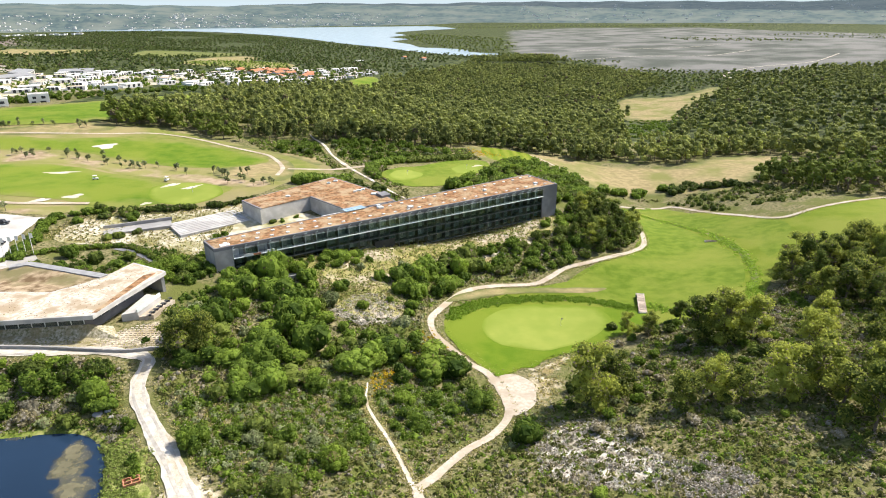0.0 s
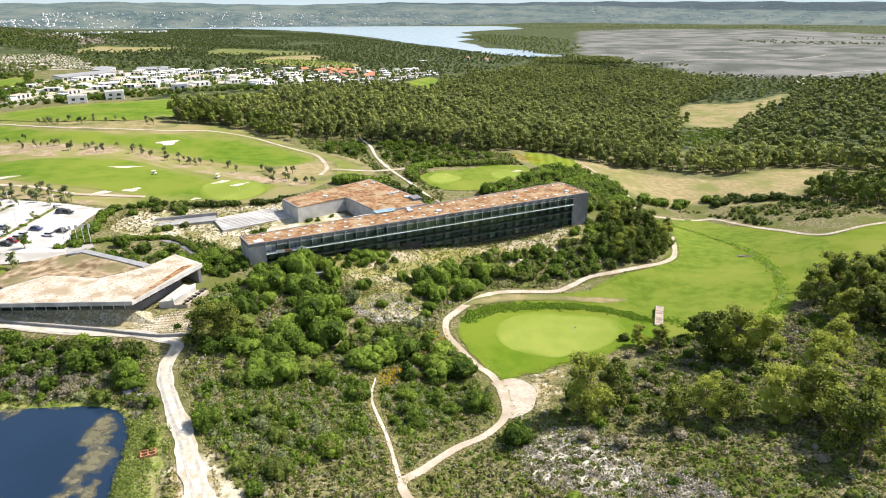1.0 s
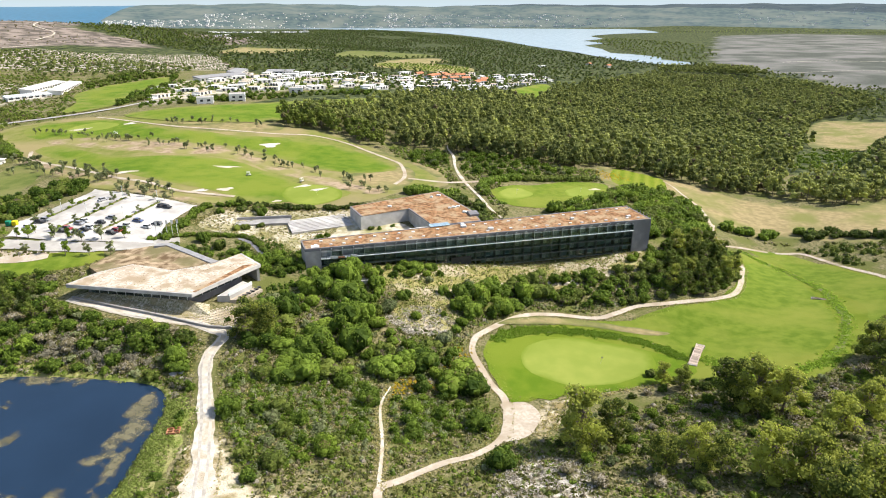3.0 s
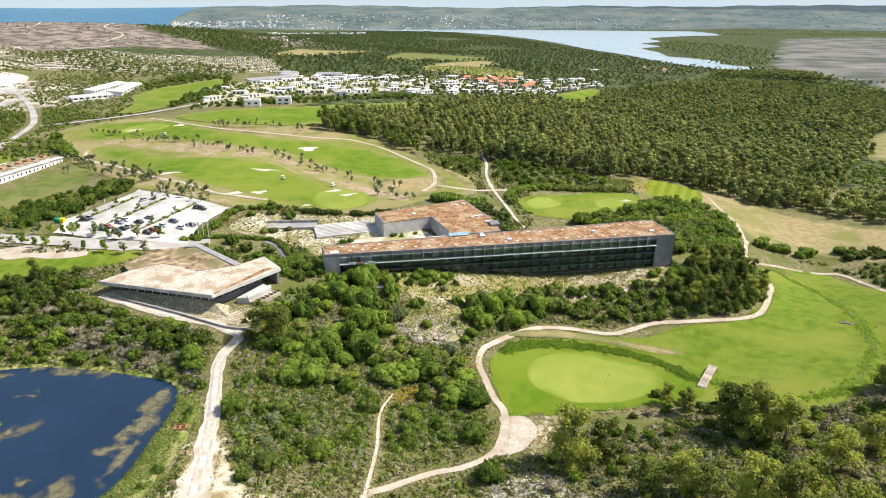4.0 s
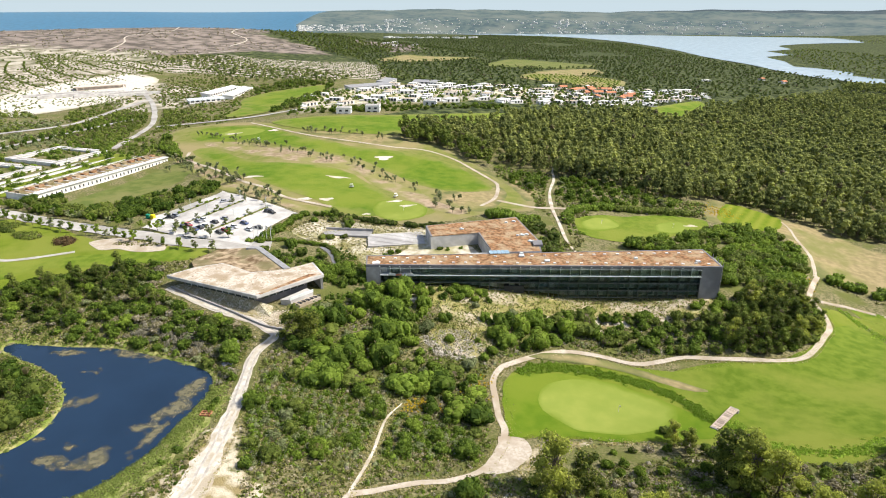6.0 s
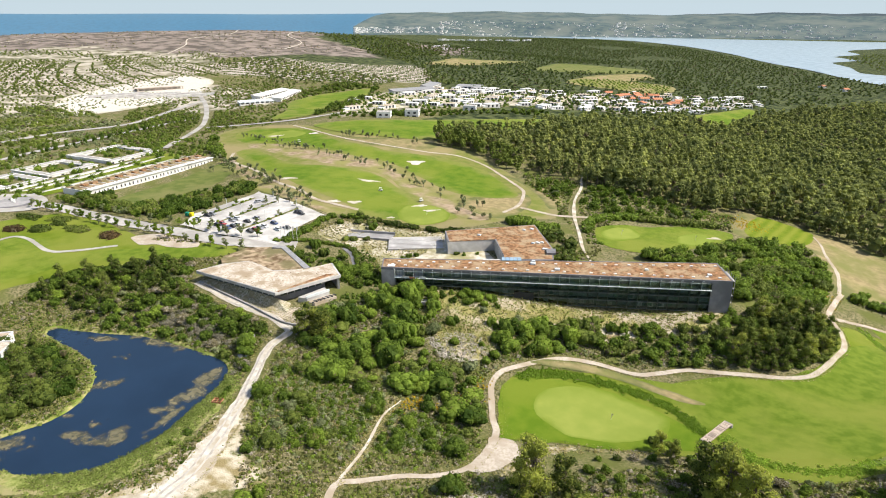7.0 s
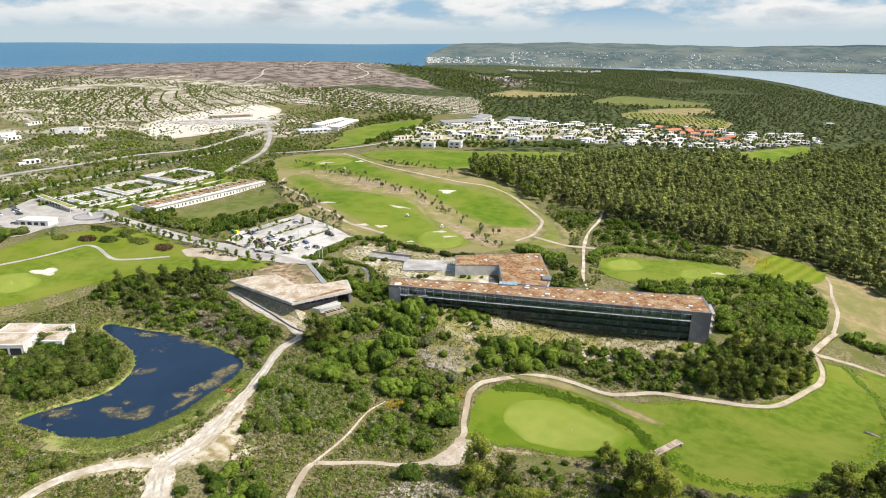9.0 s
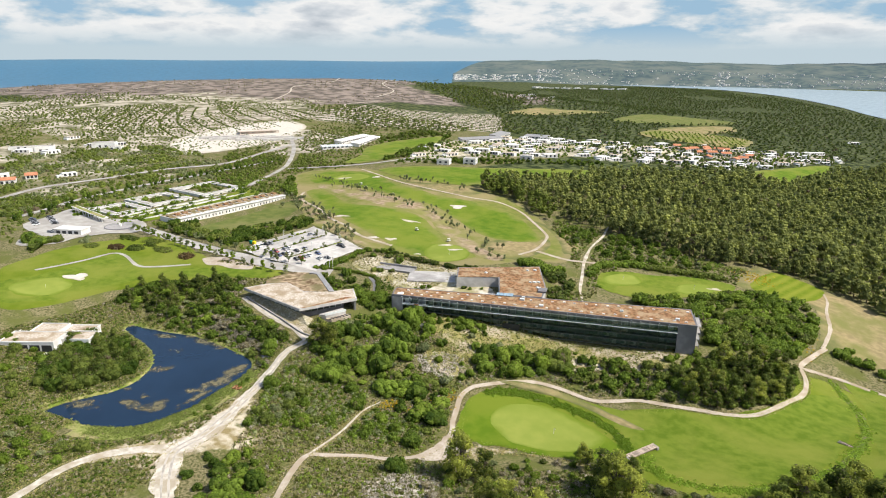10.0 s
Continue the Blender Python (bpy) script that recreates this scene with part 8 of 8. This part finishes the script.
# ---- beside the hotel: ramp, terraces, walls ----
steps = thing("terraced_steps", pose(-81, 206, 0, 0, 0, 41), "pale broad concrete steps beside the annex", "steps")
zs = at(-81, 206)
for k in range(9):
    part("step", box(-13, 11, -6 + k * 1.35, -4.65 + k * 1.35, zs - 3, zs + 0.2 + k * 0.12), PALE_CONC, steps)
rp = thing("retaining_wall", pose(-103, 199, 0, 0, 0, 26), "grey concrete ramp and retaining wall", "wall")
part("ramp", box(-11, 10, -3.0, 3.0, at(-103, 199) - 3, at(-103, 199) + 0.7), CONCRETE, rp)
part("wall", box(-11, 10.4, 3.0, 3.5, at(-103, 199) - 3, at(-103, 199) + 1.8), CONCRETE, rp)
lw = thing("old_wall", pose(-47, 167, at(-47, 167), 0, 0, 30), "low broken concrete basin in the scrub", "wall")
part("wall", box(-4, 4, -2, -1.6, -1, 0.9), CONCRETE, lw)
part("floor", box(-4, 4, -1.6, 1.6, -1, 0.25), CONCRETE, lw)

# retaining wall round the bend of the road
ln = spline([(-120, 121), (-104, 121.5), (-90, 122), (-80, 122), (-72, 122.5), (-66, 124.5), (-64, 121)], False, 2.0)
kw = thing("kerb_wall", pose(0, 0, 0), "low grey retaining wall along the dirt road's bend", "wall")
for a, b in zip(ln[:-1], ln[1:]):
    d = Vector(b) - Vector(a)
    part("stone", box(0, d.length + 0.05, -0.25, 0.25, -1.0, 0.8), CONCRETE, kw).matrix_basis = pose(a[0], a[1] + 1.6, at(a[0], a[1] + 1.6), 0, 0, math.degrees(math.atan2(d.y, d.x)))

# embankment of pale paving stones below the clubhouse
bank = thing("paved_bank", pose(0, 0, 0), "sloping bank of pale grid paving stones below the clubhouse", "bank")
st = piece("paver", box(-0.30, 0.30, -0.2, 0.2, -0.1, 0.06), GRAVEL)
nb = 0
for i in range(30):
    for j in range(16):
        x, y = -83 + i * 0.98 + 0.25 * (j % 2), 124.4 + j * 0.8 + 0.12 * i
        if inside(np.array([x]), np.array([y]), [(-82, 125.5), (-70.5, 125.5), (-66.5, 128), (-69, 138), (-74, 136), (-80, 131)])[0] and nb < 280:
            shared("paver", st, pose(x, y, at(x, y, 0.06), R.uniform(-3, 3), R.uniform(-3, 3), 8), bank)
            nb += 1

# junk by the road and in the scrub
rj = thing("rusty_frame", pose(-54.5, 86, at(-54.5, 86), 0, 0, 30), "rusty red metal frame lying beside the road", "scrap")
for k in range(3):
    part("bar", box(-1.4, 1.4, -0.9 + k * 0.9, -0.75 + k * 0.9, 0.1, 0.7), TILE_RED, rj)
for k in range(3):
    part("bar", box(-1.4 + k * 1.3, -1.2 + k * 1.3, -0.9, 0.95, 0.1, 0.6), TILE_RED, rj)
sh = thing("pump_shed", pose(-74, 112, at(-74, 112), 0, 0, 20), "small grey concrete pump shed among bushes", "shed")
part("wall", box(-0.9, 0.9, -0.7, 0.7, -0.5, 1.3), CONCRETE, sh)
part("roof", box(-1.0, 1.0, -0.8, 0.8, 1.3, 1.42), DARK_CONC, sh)
for k, (x, y, s) in enumerate(((-70, 105, 1.1), (-68.5, 106, 0.8), (-67, 104, 0.7))):
    bm = bmesh.new()
    bmesh.ops.create_icosphere(bm, subdivisions=2, radius=s)
    for v in bm.verts:
        v.co *= 1 + 0.35 * noise.noise(v.co * 1.3 + Vector((k, 0, 0)))
        v.co.z *= 0.5
    b = part("boulder", bm, CONCRETE, None)
    b.matrix_world = pose(x, y, at(x, y, 0.2))
    tagged(b, "pale rough boulder beside the dirt road", "boulder", "boulders")

# floating algae
algae = drape("algae", POND, ALGAE, 0, "brownish floating algae on the pond", "algae", 1.5, z=POND_Z + 0.03, kind="stuff")
co = np.empty(len(algae.data.vertices) * 3, np.float32)
algae.data.vertices.foreach_get("co", co)
co = co.reshape(-1, 3)
thick = np.zeros(len(co))
for x, y, a, b, turn in ((-68.5, 91, 13, 4.2, 1.97), (-65, 75, 7, 3.5, 1.6), (-98, 95, 15, 3.6, 0.3), (-65, 62, 6, 3.4, 1.3), (-89, 71, 6, 3.2, 1.0), (-70, 55, 6, 3, 0.6), (-81, 58, 4, 2.4, 1.0), (-72, 60, 4, 2, 0.3), (-58, 70, 12, 2.8, 1.9), (-80, 43, 9, 5.5, 0.9), (-64, 57, 10, 3.2, 0.7), (-118, 84, 9, 2, 0.5), (-100, 82, 5, 1.6, 0.4)):
    dx, dy = co[:, 0] - x, co[:, 1] - y
    u, v = dx * math.cos(turn) + dy * math.sin(turn), dy * math.cos(turn) - dx * math.sin(turn)
    thick = np.maximum(thick, np.exp(-(u / a) ** 2 - (v / b) ** 2))
algae.data.attributes.new("thick", "FLOAT", "POINT").data.foreach_set("value", thick.astype(np.float32))

# white specks of towns on the far shore
rg = np.random.default_rng(800)
tv, tf = [], []
for a0, a1, r0, r1, n in ((-0.79, -0.66, 3680, 3900, 190), (-0.66, -0.40, 3660, 4100, 170), (-0.40, -0.05, 3660, 4100, 230), (-0.66, -0.52, 2900, 3020, 60), (0.1, 0.6, 3700, 4400, 110)):
    for k in range(n):
        c = a0 + (a1 - a0) * (0.5 + 0.5 * math.sin(k * 1.7)) * rg.uniform(0, 1) if k % 2 else rg.uniform(a0, a1)
        r = rg.uniform(r0, r1)
        x, y, s = 70 + r * math.sin(c), r * math.cos(c), rg.uniform(3.5, 9)
        z, h = at(x, y, 6.0), rg.uniform(2.5, 5.5)
        o = len(tv)
        tv += [(x + dx * s, y + dy * s * 0.6, z + dz * h) for dz in (0, 1) for dx, dy in ((-1, -1), (1, -1), (1, 1), (-1, 1))]
        tf += [(o + 4, o + 5, o + 6, o + 7), (o, o + 1, o + 5, o + 4), (o + 1, o + 2, o + 6, o + 5), (o + 2, o + 3, o + 7, o + 6), (o + 3, o, o + 4, o + 7)]
tagged(new("far_town", mesh_of("far_town", tv, tf, [WHITE])), "white houses of towns on the far shore", "town", kind="stuff")

hb = thing("gatehouse", pose(-277, 88, at(-277, 88), 0, 0, 38), "low white flat-roofed pavilion beside the forecourt", "house")
part("wall", box(-9, 9, -4, 4, -3, 3.2), WHITE, hb)
part("roof", box(-9.4, 9.4, -4.4, 4.4, 3.2, 3.5), WHITE, hb)
for k in range(4):
    part("window", box(-7.5 + k * 4, -5 + k * 4, -4.06, -3.9, 0.6, 2.4), BLACK, hb)
pg = thing("pergola", pose(-322, 109, at(-322, 109, 0.3), 0, 0, 6), "long white pergola with a planted roof in the forecourt", "pergola")
part("roof", box(-26, 26, -2.2, 2.2, 3.0, 3.3), WHITE, pg, "white slab roof")
part("planting", box(-25, 25, -1.5, 1.5, 3.3, 3.45), REED_BED, pg, "strip of low green plants")
for k in range(12):
    part("post", box(-25 + k * 4.5, -24.6 + k * 4.5, -1.9, -1.5, -0.5, 3.0), WHITE, pg)
    bush(1, -347 + k * 4.6, 112 + 0.5 * k, 0.38)
for k in range(11):
    c = CARS[(1, 2, 1, 0, 2, 1, 4)[k % 7]]
    x, y = -336 + (k % 6) * 5.2 + R.uniform(-0.5, 0.5), 88 - 10 * (k // 6) - 0.4 * (k % 6)
    copy_thing(c, pose(x, y, at(x, y, 0.42), 0, 0, 80 + R.uniform(-4, 4)))
for x, y, k_, s_ in ((-262, 69, 4, 2.0), (-256, 66, 2, 1.8), (-260, 75, 4, 1.7), (-250, 63, 4, 1.5), (-268, 64, 2, 1.5)):
    bush(k_, x, y, s_)
for x, y, w_, d_, h_, a_v in ((-632, 206, 24, 13, 5.5, 60), (-612, 212, 13, 10, 3.6, 60), (-634, 148, 18, 11, 6.0, 70), (-655, 132, 26, 9, 3.2, 70)):
    villa(x, y, at(x, y), a_v, w_, d_, h_, "large white villa among scrub", "white villas", ((-4.5, 0.8, 2.2, 2.0), (1.5, 0.8, 2.2, 2.0)))
av_n = spline(AVENUE_NORTH, False, 6.0)
rg = np.random.default_rng(921)
for sd in (-1, 1):
    off = av_n + np.column_stack([np.full(len(av_n), sd * 6.5), np.zeros(len(av_n))]) + rg.normal(0, 1.2, av_n.shape)
    clump_field("avenue_trees", off, (1.6, 2.6), 26, LEAF_BUSH, "row of round green trees along a pale road", "trees", 922 + sd, 1.1, 0.9, lift=0.7)
BROWN_LEAF = leaf_mat("russet_leaves", (0.06, 0.04, 0.02), (0.15, 0.10, 0.045))
for k, (x, y, s, brown) in enumerate(((-229, 98, 1.3, 1), (-222, 107, 1.5, 0), (-190, 122, 1.5, 1), (-207, 118, 1.2, 0), (-231, 119, 1.2, 0), (-226, 116, 1.0, 0), (-248, 109, 1.1, 0), (-242, 112, 0.9, 0), (-240, 88, 1.0, 0), (-212, 116, 1.0, 0))):
    ring = np.array([(x + R.gauss(0, 1.9), y + R.gauss(0, 1.6)) for _ in range(22)])
    clump_field("mound_bush", ring, (1.2 * s, 1.9 * s), 22, BROWN_LEAF if brown else LEAF_PINE, "russet rounded mass of shrubs on the rough" if brown else "dark rounded mass of shrubs on the rough", "bush", 900 + k, 0.7, 0.7, kind="")

# sandy tracks on the far hills
for pts in ([(-900, 560), (-980, 640), (-1060, 700), (-1080, 800), (-1160, 880)], [(-860, 760), (-930, 860), (-1020, 900), (-1100, 1000)], [(-1200, 420), (-1280, 560), (-1250, 640), (-1330, 760)], [(-700, 540), (-720, 600), (-790, 640), (-800, 720)], [(430, 950), (440, 1010), (520, 1090), (640, 1130), (760, 1250)], [(300, 1500), (420, 1560), (560, 1540), (700, 1600)], [(260, 1250), (400, 1330), (520, 1320), (660, 1400)]):
    ribbon("sandy_track", pts, 2.8, SAND, 0.9, "pale sandy track over a far hill", "path", step=20)
